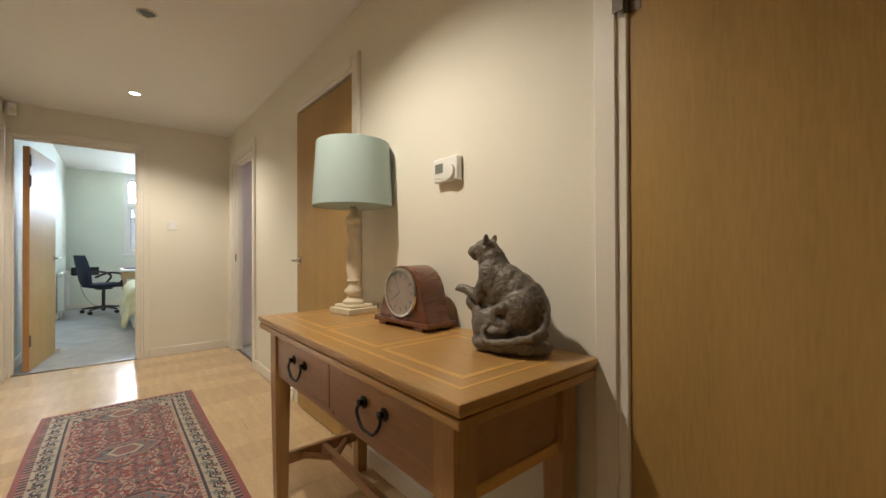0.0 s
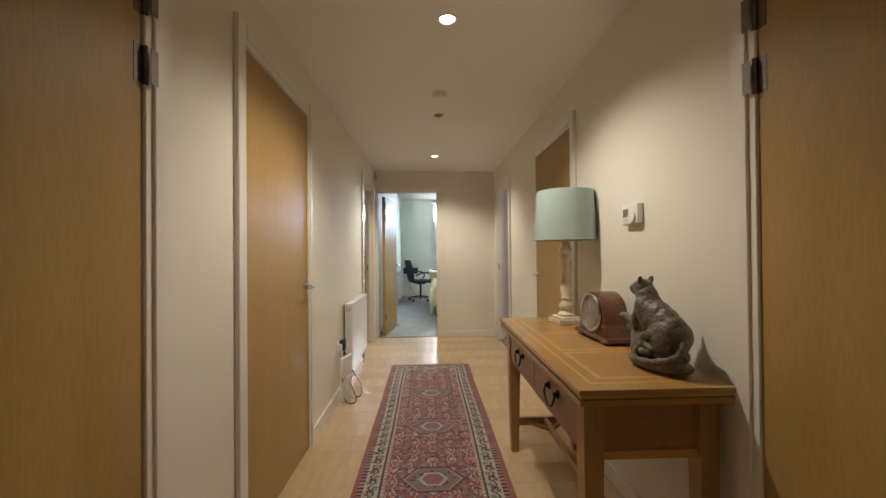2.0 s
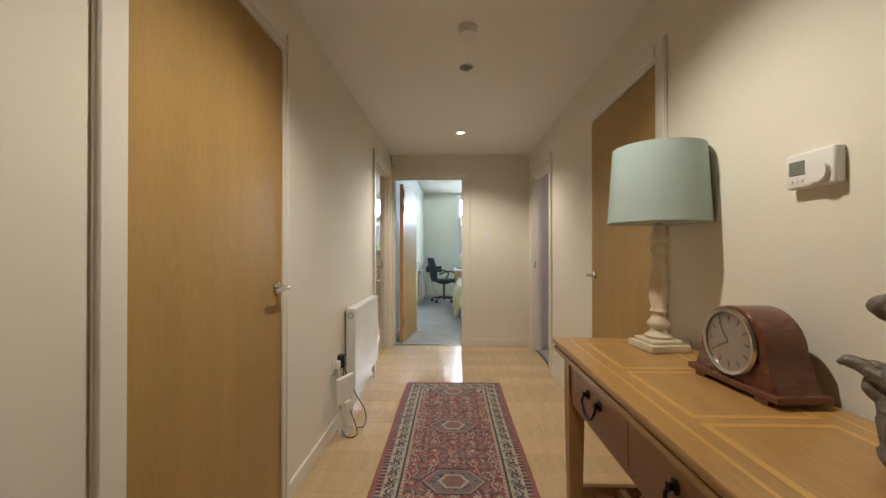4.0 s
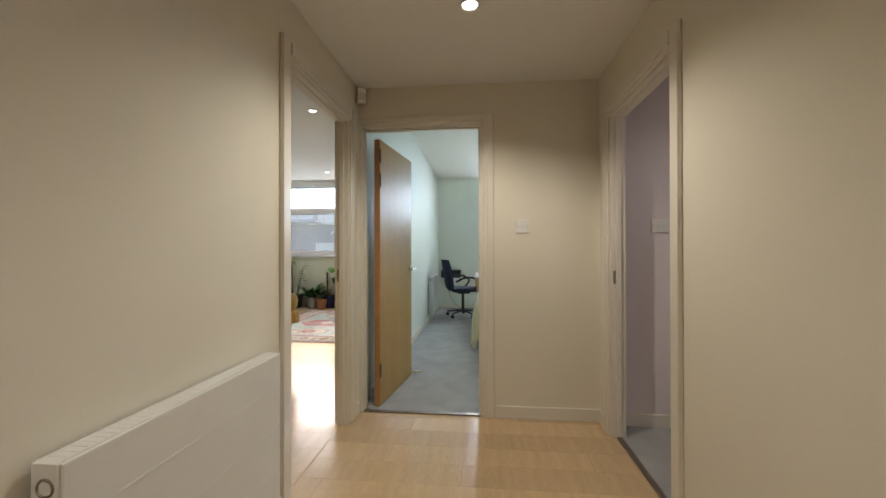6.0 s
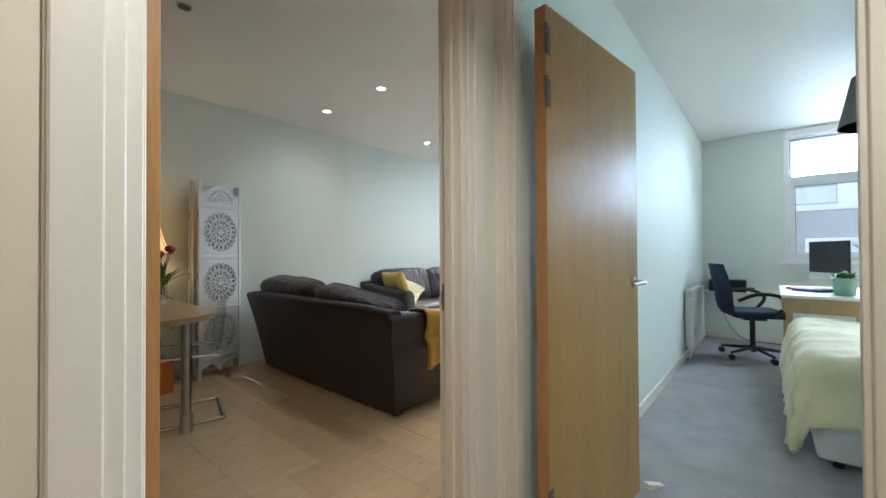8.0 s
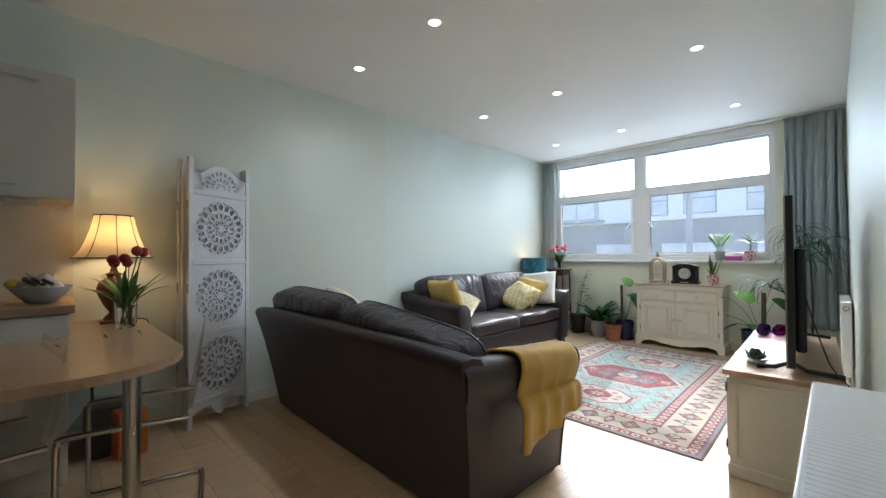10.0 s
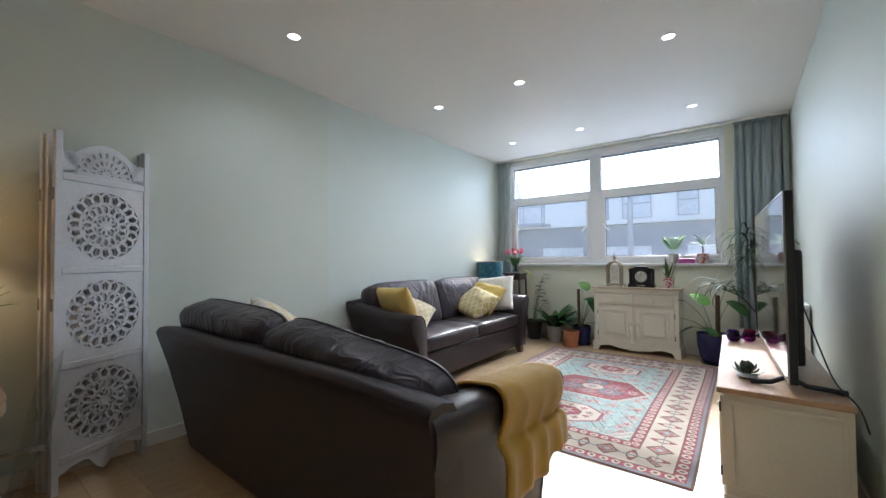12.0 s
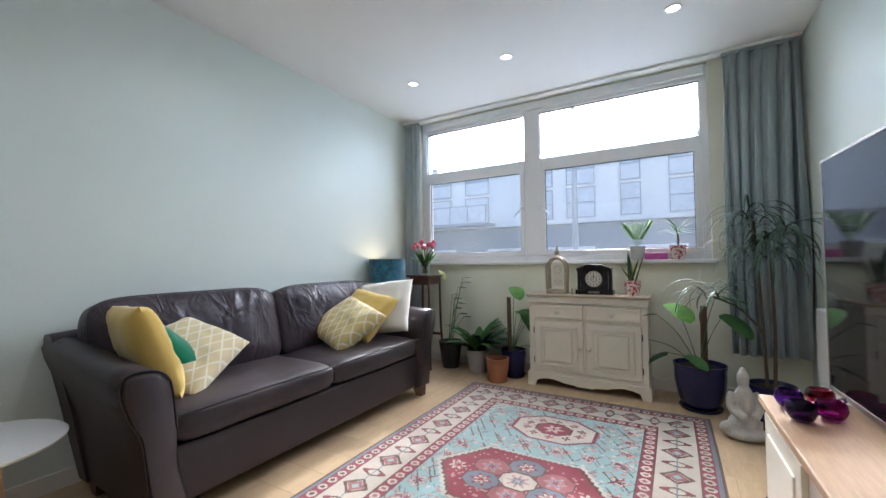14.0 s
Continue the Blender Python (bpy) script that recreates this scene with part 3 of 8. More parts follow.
def sofa(m, label, slump=0.0, base=0.075):
    s = thing("sofa", label, "sofa", m, "pair of leather sofas")
    part("seat_frame", B(-0.86, 0.86, 0.20, 0.80, base, 0.305, 0.018, 3), M_LEATHER, s, "", True)
    # the back leans out towards its rounded top
    loops = []
    for i in range(13):
        x = -1.0 + 2.0 * i / 12
        top = 0.738 - 0.020 * abs(x) ** 6
        prof = [(0.150, base), (0.104, 0.29), (0.060, 0.49), (0.016, top - 0.07), (0.004, top - 0.03), (0.02, top - 0.006), (0.06, top), (0.11, top - 0.012), (0.14, top - 0.06), (0.21, 0.40), (0.24, base)]
        loops.append([(x * (0.940 + 0.085 * min(1, (z - 0.1) / 0.56)), y, z) for y, z in prof])
    part("back_frame", loft(loops), M_LEATHER, s, "", True)
    for side in (-1, 1):
        loops = [arm_loop(side, y, t, 0.0, base) for y, t in zip(ARM_Y, ARM_TOP)]
        f = arm_loop(side, 0.848, 0.625, 0.0, base)
        cx, cz = 0.93, 0.36
        loops.append([(side * (cx + (abs(x) - cx) * 0.86), 0.852, cz + (z - cz) * 0.96) for x, y, z in f])
        arm = part("arm", loft(loops), M_LEATHER, s, "rolled leather arm", True)
        seam = [(p[0] * 1.001, 0.842, p[2]) for p in arm_loop(side, 0.842, 0.637, 0.0, base)[1:13]]
        part("piping", tube(curve_pts(seam, 30), 0.0045, 6), M_PIPING, arm)
        seat = part("seat_cushion", seat_cushion(0.845, side * 2.3), M_LEATHER, s, "plump leather seat cushion", True, pose(side * 0.423, 0.515, 0.372))
        part("piping", tube([(-0.41, 0.303, 0.058), (-0.2, 0.310, 0.064), (0, 0.311, 0.066), (0.2, 0.310, 0.064), (0.41, 0.303, 0.058)], 0.0045, 6), M_PIPING, seat)
        bm, seam = back_cushion(0.955, 0.47, 0.17, side + 3)
        back = part("back_cushion", bm, M_CRUSHED, s, "creased leather back cushion", True, pose(side * 0.470, 0.190, 0.622 - (slump * 0.058 if side > 0 else 0), 14, slump * 6.0 if side > 0 else 1.5 * slump, 0))
        part("piping", tube(seam, 0.0045, 6, closed=True), M_PIPING, back)
        for y in (0.22, 0.78):
            bm = bmesh.new()
            a, b = 0.032, 0.045
            loft([[(side * 0.875 + sx * a * 0.8, y + sy * a * 0.8 + (0.025 if y > 0.4 else -0.01), 0.0) for sx, sy in ((-1, -1), (1, -1), (1, 1), (-1, 1))], [(side * 0.875 + sx * b, y + sy * b, 0.10) for sx, sy in ((-1, -1), (1, -1), (1, 1), (-1, 1))]], bm)
            part("leg", bm, M_SOFALEG, s, "tapered dark wooden foot")
    return s


SOFA_A = pose(-2.755, 5.39, 0, 0, 0, -1.0) @ Matrix.Diagonal((1.03, 1.02, 1.05, 1))
SOFA_B = pose(-4.03, 8.045, 0, 0, 0, -90) @ Matrix.Diagonal((1.045, 1.0, 1.05, 1))
sofa(SOFA_A, "dark brown leather two-seat sofa under a yellow throw", 1.0, 0.03)
sofa(SOFA_B, "dark brown leather two-seat sofa against the wall")


def pattern_cloth(name, c0, c1, kind, scale, rough=0.9):
    """Woven cloth with a printed lattice, chevron or plain weave."""
    m = material(name, c0, rough, vary=0.08, scale=8, grain=220, bump=0.35, depth=0.003, sheen=0.3, spec=0.2)
    if kind == "plain":
        return m
    nt = m.node_tree
    b = nt.nodes["Principled BSDF"]
    src = b.inputs["Base Color"].links[0].from_socket
    co = nt.nodes.new("ShaderNodeTexCoord")
    sep = nt.nodes.new("ShaderNodeSeparateXYZ")
    nt.links.new(co.outputs["Object"], sep.inputs[0])

    def op(kind_, a, bb):
        n = nt.nodes.new("ShaderNodeMath")
        n.operation = kind_
        for i, v in enumerate((a, bb)):
            if isinstance(v, (int, float)):
                n.inputs[i].default_value = v
            elif v is not None:
                nt.links.new(v, n.inputs[i])
        return n.outputs[0]

    x, z = sep.outputs[0], sep.outputs[2]
    if kind == "lattice":
        p, q = op("ADD", op("MULTIPLY", x, scale), op("MULTIPLY", z, scale * 0.6)), op("SUBTRACT", op("MULTIPLY", x, scale), op("MULTIPLY", z, scale * 0.6))
        f = op("MINIMUM", op("PINGPONG", p, 0.5), op("PINGPONG", q, 0.5))
        mask = op("LESS_THAN", f, 0.075)
    else:
        zig = op("ADD", op("MULTIPLY", z, scale), op("PINGPONG", op("MULTIPLY", x, scale), 0.5))
        mask = op("MULTIPLY", op("LESS_THAN", op("PINGPONG", zig, 0.5), 0.25), op("GREATER_THAN", z, 0.04))
    mix = nt.nodes.new("ShaderNodeMix")
    mix.data_type = "RGBA"
    nt.links.new(mask, mix.inputs[0])
    nt.links.new(src, mix.inputs[6])
    mix.inputs[7].default_value = (*c1, 1)
    nt.links.new(mix.outputs[2], b.inputs["Base Color"])
    return m


M_MUSTARD = pattern_cloth("mustard_cotton", (0.60, 0.42, 0.10), (0, 0, 0), "plain", 1)
M_LATTICE = pattern_cloth("yellow_lattice_cotton", (0.58, 0.46, 0.18), (0.74, 0.68, 0.50), "lattice", 14)
M_LATTICE2 = pattern_cloth("cream_lattice_cotton", (0.62, 0.52, 0.30), (0.75, 0.70, 0.56), "lattice", 16)
M_GREEN = pattern_cloth("emerald_velvet", (0.01, 0.17, 0.09), (0, 0, 0), "plain", 1)
M_CREAMCLOTH = pattern_cloth("cream_linen", (0.70, 0.66, 0.58), (0, 0, 0), "plain", 1)
M_CHEVRON = pattern_cloth("cream_knit_chevron", (0.70, 0.66, 0.58), (0.64, 0.52, 0.24), "chevron", 13)


def scatter_cushion(label, size, mat, m, seed):
    bm = cushion(size, size, 0.15, 28, 0.45, 0.006, seed, 0.05)
    for v in bm.verts:
        x, y, z = v.co
        v.co.y += math.copysign(0.004, y) * noise.noise(Vector((x * 14 + seed, z * 14, y * 3))) if abs(y) > 0.012 else 0
    return single("scatter_cushion", bm, mat, label, "cushion", m, "scatter cushions", "", True)


def leaning(centre, right, lean, spin=0.0):
    """A pose for a cushion: its lower edge runs along right, it leans back from there, and is spun in its own plane."""
    r = Vector(right).normalized()
    u = (Vector((0, 0, 1)) - r * r.z).normalized()
    back = u.cross(r)
    u = u * math.cos(radians(lean)) + back * math.sin(radians(lean))
    y = u.cross(r)
    m = Matrix((r, y, u)).transposed().to_4x4()
    m.translation = centre
    return m @ pose(0, 0, 0, 0, spin, 0)


scatter_cushion("plain mustard yellow cotton scatter cushion", 0.44, M_MUSTARD, leaning((-3.56, 7.195, 0.68), (-1, 0.12, 0), 20, 3), 1)
scatter_cushion("emerald green velvet scatter cushion", 0.40, M_GREEN, leaning((-3.66, 7.36, 0.62), (-0.95, 0.30, 0), 42), 2)
scatter_cushion("cream and yellow lattice scatter cushion", 0.43, M_LATTICE2, leaning((-3.60, 7.385, 0.615), (0.30, 0.25, -0.13), 57, 8), 3)
scatter_cushion("cream linen scatter cushion", 0.47, M_CREAMCLOTH, leaning((-3.50, 8.84, 0.70), (1, 0.20, 0), 34, -8), 4)
scatter_cushion("plain pale yellow cotton scatter cushion", 0.43, M_MUSTARD, leaning((-3.56, 8.66, 0.66), (1, 0.15, 0), 46, 14), 5)
scatter_cushion("yellow and white lattice scatter cushion", 0.43, M_LATTICE, leaning((-3.54, 8.46, 0.62), (1, 0.15, -0.04), 54, 24), 6)
scatter_cushion("cream knitted cushion with yellow chevrons", 0.56, M_CHEVRON, SOFA_A @ pose(-0.40, 0.51, 0.645, 50, 10, -20), 7)

# yellow throw over the arm
M_THROW = material("mustard_fleece", (0.56, 0.33, 0.035), 0.95, vary=0.15, scale=9, grain=160, bump=0.6, depth=0.006, sheen=0.5, spec=0.1)
bm = bmesh.new()
rows = []
for i in range(30):
    y = 0.33 + 0.45 * i / 29
    top = float(np.interp(y, ARM_Y, ARM_TOP)) if y < 0.835 else 0.64 - 0.9 * (y - 0.835)
    L = arm_loop(1, y, top, 0.014)
    drop = 0.335 + 0.012 * math.sin(i * 0.5) - 0.07 * (i / 29)
    path = [(0.70, 0.475), (0.80, 0.485), (0.852, 0.52)] + [(L[k][0], L[k][2]) for k in (11, 10, 9, 8, 7, 6, 5, 4)] + [(1.045, 0.47), (1.048, 0.41), (1.045, 0.64 - drop)]
    pts = curve_pts([(a, y, b) for a, b in path], 44)
    row = []
    for k, p in enumerate(pts):
        f = max(0, (k - 24) / 20)
        w = 0.013 * f * math.sin(i * 0.85 + 0.4 * math.sin(k * 0.2)) + 0.006 * noise.noise(Vector((i * 0.2, k * 0.12, 3)))
        row.append(bm.verts.new((p.x + abs(w) * 0.4 + w * 0.6 + 0.006 * f, p.y + 0.05 * f * (i / 29 - 0.5) - 0.02 * math.sin(k * 0.12), p.z + 0.004 * noise.noise(Vector((i * 0.4, k * 0.3, 8))))))
    rows.append(row)
for a, b in zip(rows, rows[1:]):
    for k in range(len(a) - 1):
        bm.faces.new((a[k], a[k + 1], b[k + 1], b[k]))
throw = single("throw_blanket", bm, M_THROW, "mustard yellow fleece throw draped over the sofa arm", "blanket", SOFA_A, smooth=True)
sol = throw.modifiers.new("thickness", "SOLIDIFY")
sol.thickness, sol.offset = 0.010, 1

# ---- hallway things ----
def console_table():
    t = thing("console_table", "honey oak console table with inlaid top and two drawers", "console table")
    X0, X1, Y0, Y1, H = 0.625, 1.108, 0.525, 1.795, 0.772
    bm = B(X0, X1, Y0, Y1, H - 0.020, H, 0.005)
    top = part("tabletop", bm, M_TABLE, t, "oak top with pale banding")
    bm = B(X0 + 0.008, X1 - 0.003, Y0 + 0.008, Y1 - 0.008, H - 0.030, H - 0.021, 0.003)
    part("top_moulding", bm, M_INLAY, t, "pale moulded edge strip")
    part("lower_top", B(X0 + 0.004, X1 - 0.002, Y0 + 0.004, Y1 - 0.004, H - 0.052, H - 0.031, 0.005), M_TABLE, t)

    def frame_strip(ax0, ax1, ay0, ay1, w):
        b = bmesh.new()
        z0, z1 = H - 0.002, H + 0.0006
        box(b, ax0, ax1, ay0, ay0 + w, z0, z1)
        box(b, ax0, ax1, ay1 - w, ay1, z0, z1)
        box(b, ax0, ax0 + w, ay0 + w, ay1 - w, z0, z1)
        box(b, ax1 - w, ax1, ay0 + w, ay1 - w, z0, z1)
        part("inlay_band", b, M_INLAY, top, "pale inlaid band")

    frame_strip(X0 + 0.055, X1 - 0.055, Y0 + 0.055, Y1 - 0.055, 0.010)
    for k in range(3):
        a = Y0 + 0.10 + k * 0.362
        frame_strip(X0 + 0.10, X1 - 0.10, a, a + 0.335, 0.016)
    lx0, lx1, ly0, ly1 = X0 + 0.035, X1 - 0.018, Y0 + 0.055, Y1 - 0.055
    for x in (lx0, lx1 - 0.062):
        for y in (ly0, ly1 - 0.062):
            sx, sy = 0.062, 0.062
            b = bmesh.new()
            quad = lambda q, z: [(x + sx / 2 + u * sx * q / 2, y + sy / 2 + v * sy * q / 2, z) for u, v in ((-1, -1), (1, -1), (1, 1), (-1, 1))]
            loft([quad(0.72, 0), quad(0.78, 0.12), quad(1, 0.52), quad(1, H - 0.052)], b)
            part("leg", b, M_TABLEV, t, "square tapered oak leg")
    az0, az1 = 0.545, H - 0.052
    part("back_apron", B(lx1 - 0.035, lx1 - 0.015, ly0 + 0.06, ly1 - 0.06, az0, az1), M_TABLEDARK, t)
    for y in (ly0 + 0.018, ly1 - 0.038):
        part("side_apron", B(lx0 + 0.06, lx1 - 0.06, y, y + 0.02, az0, az1), M_TABLEDARK, t)
        part("side_rail", B(lx0 + 0.06, lx1 - 0.06, y - 0.006, y + 0.022, az0 - 0.016, az0 + 0.012, 0.004), M_INLAY, t)
    part("front_rail", B(lx0 + 0.012, lx0 + 0.035, ly0 + 0.06, ly1 - 0.06, az0 - 0.012, az0 + 0.012, 0.003), M_TABLEDARK, t)
    mid = (ly0 + ly1) / 2
    part("drawer_divider", B(lx0 + 0.010, lx0 + 0.06, mid - 0.012, mid + 0.012, az0, az1), M_TABLEDARK, t)
    for a, b_ in ((ly0 + 0.064, mid - 0.014), (mid + 0.014, ly1 - 0.064)):
        d = part("drawer", B(lx0 + 0.008, lx0 + 0.30, a, b_, az0 + 0.014, az1 - 0.004, 0.003), M_TABLEDARK, t, "oak drawer with a swan-neck pull")
        c, z = (a + b_) / 2, (az0 + az1) / 2 + 0.012
        bm = bmesh.new()
        for s in (-1, 1):
            lathe([(0.0, 0.0), (0.016, 0.001), (0.017, 0.004), (0.008, 0.008), (0.008, 0.014), (0.011, 0.018), (0.0, 0.022)], 14, bm, Matrix.Translation((lx0 + 0.008, c + s * 0.052, z)) @ pose(0, 0, 0, 0, -90, 0))
        tube(curve_pts([(lx0 - 0.006, c - 0.052, z), (lx0 - 0.012, c - 0.058, z - 0.022), (lx0 - 0.013, c - 0.030, z - 0.052), (lx0 - 0.013, c, z - 0.056), (lx0 - 0.013, c + 0.030, z - 0.052), (lx0 - 0.012, c + 0.058, z - 0.022), (lx0 - 0.006, c + 0.052, z)], 26), 0.0045, 8, bm)
        part("pull", bm, M_IRON, d, "black iron swan-neck pull", True)
    for y in (ly0 + 0.031, ly1 - 0.031):
        part("end_stretcher", B(lx0 + 0.05, lx1 - 0.05, y - 0.013, y + 0.013, 0.15, 0.195, 0.003), M_TABLEDARK, t)
    bm = B((lx0 + lx1) / 2 - 0.013, (lx0 + lx1) / 2 + 0.013, ly0 + 0.03, ly1 - 0.03, 0.155, 0.19, 0.003)
    part("long_stretcher", bm, M_TABLEDARK, t)
    for y, s in ((ly0 + 0.045, 1), (ly1 - 0.045, -1)):
        for q in (-1, 1):
            cx = (lx0 + lx1) / 2
            bm = tube([(cx + q * 0.10, y, 0.172), (cx + q * 0.01, y + s * 0.10, 0.172)], 0.014, 6)
            part("corner_brace", bm, M_TABLEDARK, t)
    return t


console_table()
TT = 0.7726

# table lamp
M_CREAMWOOD = material("aged_cream_turned_wood", (0.70, 0.62, 0.47), 0.5, vary=0.12, scale=12, grain=60, bump=0.15)
M_DUCKEGG = material("duck_egg_linen_shade", (0.42, 0.52, 0.50), 0.9, vary=0.05, scale=5, grain=300, bump=0.3)
lamp = thing("table_lamp", "cream turned-wood table lamp with a duck-egg linen drum shade", "table lamp", pose(0.975, 1.61, TT, 0, 0, 8))
part("base", B(-0.075, 0.075, -0.075, 0.075, 0.0, 0.026, 0.004), M_CREAMWOOD, lamp)
bm = B(-0.06, 0.06, -0.06, 0.06, 0.0262, 0.040, 0.006)
lathe([(0.045, 0.040), (0.048, 0.05), (0.03, 0.065), (0.026, 0.075), (0.038, 0.088), (0.040, 0.10), (0.026, 0.115), (0.022, 0.13), (0.030, 0.142), (0.024, 0.155), (0.032, 0.19), (0.030, 0.26), (0.024, 0.32), (0.022, 0.345), (0.030, 0.36), (0.034, 0.375), (0.024, 0.39), (0.034, 0.405), (0.036, 0.42), (0.020, 0.435), (0.020, 0.46), (0.012, 0.465)], 24, bm)
part("stem", bm, M_CREAMWOOD, lamp, "turned and blocked cream column", True)
part("lamp_holder", C((0, 0, 0.46), (0, 0, 0.53), 0.013), M_CHROME, lamp)
bm = lathe([(0.176, 0.472), (0.158, 0.752), (0.155, 0.752), (0.173, 0.478), (0.176, 0.475)], 48)
shade = part("shade", bm, M_DUCKEGG, lamp, "duck-egg linen drum shade", True)
bm = bmesh.new()
for k in range(3):
    a = k * 2.094
    cyl(bm, (0.012 * math.cos(a), 0.012 * math.sin(a), 0.52), (0.17 * math.cos(a), 0.17 * math.sin(a), 0.50), 0.0018, seg=6)
part("shade_ring", bm, M_CHROME, lamp)
bm = tube(curve_pts([(0.075, 0, 0.02), (0.13, 0.01, 0.008), (0.148, 0.03, 0.004), (0.1505, 0.02, -0.2)], 20), 0.003, 6)
part("cable", bm, M_WHITE, lamp)

# mantel clock
M_MAHOG = material("dark_mahogany", (0.135, 0.045, 0.020), 0.28, vary=0.25, scale=3, grain=25, stretch=(3, 1, 6), coat=0.3)
M_DIAL = material("silvered_clock_dial", (0.27, 0.20, 0.155), 0.35, 0.3, vary=0.05)
CK = pose(1.0, 1.185, TT, 0, 0, -86)
clock = thing("mantel_clock", "dark mahogany arched mantel clock with a silvered dial", "clock", CK)
arch = [(-0.140, 0.028), (-0.128, 0.05), (-0.116, 0.085)] + [(-0.108 * math.cos(a), 0.115 + 0.105 * math.sin(a)) for a in [k * math.pi / 16 for k in range(17)]] + [(0.116, 0.085), (0.128, 0.05), (0.140, 0.028)]
bm = prism(arch, -0.055, 0.055, bevel=0.003)
bmesh.ops.rotate(bm, matrix=Matrix.Rotation(radians(90), 3, "X"), verts=bm.verts)
part("case", bm, M_MAHOG, clock, "arched mahogany case", True)
bm = B(-0.155, 0.155, -0.068, 0.068, 0.012, 0.030, 0.005)
for x in (-0.125, 0.085):
    box(bm, x, x + 0.04, -0.066, 0.066, 0, 0.013, 0.003)
part("plinth", bm, M_MAHOG, clock)
F = Matrix.Translation((0, -0.055, 0.125)) @ pose(0, 0, 0, 90, 0, 0)
bm = lathe([(0.086, 0.0), (0.090, 0.006), (0.086, 0.014), (0.078, 0.012), (0.076, 0.004)], 40, None, F)
part("bezel", bm, M_CHROME, clock, "chromed bezel", True)
dial = part("dial", lathe([(0.0, 0.004), (0.077, 0.0041)], 40, None, F), M_DIAL, clock, "round dial with numerals")
bm = bmesh.new()
for k in range(12):
    a = k * math.pi / 6
    box(bm, -0.0022, 0.0022, 0.052, 0.068, 0.0043, 0.0052)
    bmesh.ops.rotate(bm, matrix=Matrix.Rotation(a, 3, "Z"), verts=bm.verts[-8:])
for L, a, w in ((0.038, 2.1, 0.004), (0.055, 0.6, 0.003)):
    box(bm, -w / 2, w / 2, 0, L, 0.0056, 0.0064)
    bmesh.ops.rotate(bm, matrix=Matrix.Rotation(a, 3, "Z"), verts=bm.verts[-8:])
bmesh.ops.transform(bm, matrix=F, verts=bm.verts)
tagged(part("dial_marking", bm, M_BLACK, dial), kind="stuff")
part("glass", lathe([(0.0, 0.016), (0.04, 0.014), (0.078, 0.009)], 36, None, F), M_GLASS, clock, "domed clock glass", True).visible_shadow = False


# panther sculpture, one plain mesh
def blob(bm, p, r, s=(1, 1, 1), rot=(0, 0, 0), sub=3):
    bmesh.ops.create_icosphere(bm, subdivisions=sub, radius=r, matrix=Matrix.Translation(p) @ Euler([radians(a) for a in rot]).to_matrix().to_4x4() @ Matrix.Diagonal((*s, 1)))


bm = bmesh.new()
# local x: the way the animal faces; it crouches over a rough rock with a forepaw laid on its crest
for p, r, q, rot in (
        ((-0.004, 0.0, 0.022), 0.11, (1.02, 0.66, 0.26), (0, 0, 4)), ((-0.056, 0.010, 0.026), 0.056, (1.0, 1.05, 0.55), (0, 0, 20)),
        ((0.055, -0.005, 0.055), 0.066, (1.0, 0.85, 0.80), (0, 30, 0)), ((0.088, 0.0, 0.095), 0.048, (0.85, 0.95, 1.0), (0, 30, 10)),
        ((0.118, 0.004, 0.125), 0.032, (1.2, 1.0, 0.85), (0, -30, 0)), ((0.020, 0.0, 0.075), 0.060, (1.1, 0.80, 0.60), (0, 20, 0)),
        ((-0.040, 0.0, 0.060), 0.055, (1.2, 0.85, 0.60), (0, 0, 0)), ((0.062, 0.0, 0.070), 0.070, (0.95, 0.86, 1.05), (0, -25, 0)),
        ((0.060, 0.010, 0.024), 0.075, (0.85, 0.85, 0.42), (0, 0, 30))):
    blob(bm, p, r, q, rot)
# rump, loins, ribs, shoulders and the raised neck
for p, r, q, rot in (
        ((-0.052, 0.0, 0.118), 0.060, (0.95, 0.92, 1.10), (0, -20, 0)), ((-0.030, 0.0, 0.145), 0.060, (1.15, 0.86, 0.95), (0, 30, 0)),
        ((-0.004, 0.0, 0.162), 0.062, (1.15, 0.84, 1.0), (0, 36, 0)), ((0.022, 0.0, 0.178), 0.063, (1.10, 0.84, 1.1), (0, 36, 0)),
        ((0.044, 0.0, 0.198), 0.058, (1.0, 0.86, 1.15), (0, 28, 0)), ((0.058, 0.0, 0.150), 0.050, (0.9, 0.80, 1.1), (0, 10, 0)),
        ((0.058, 0.0, 0.228), 0.050, (1.0, 0.80, 1.15), (0, 26, 0)), ((0.068, 0.0, 0.256), 0.042, (1.05, 0.84, 1.15), (0, 24, 0)),
        ((0.086, 0.0, 0.287), 0.0355, (1.12, 0.95, 0.92), (0, 8, 0)), ((0.119, 0.0, 0.281), 0.0245, (1.15, 1.0, 0.88), (0, 8, 0)),
        ((0.134, 0.0, 0.279), 0.0155, (1.0, 1.05, 0.95), (0, 0, 0)), ((0.112, 0.0, 0.266), 0.018, (1.35, 0.98, 0.66), (0, 6, 0)),
        ((0.110, 0.0, 0.299), 0.015, (1.6, 0.85, 0.6), (0, 22, 0))):
    blob(bm, p, r, q, rot)
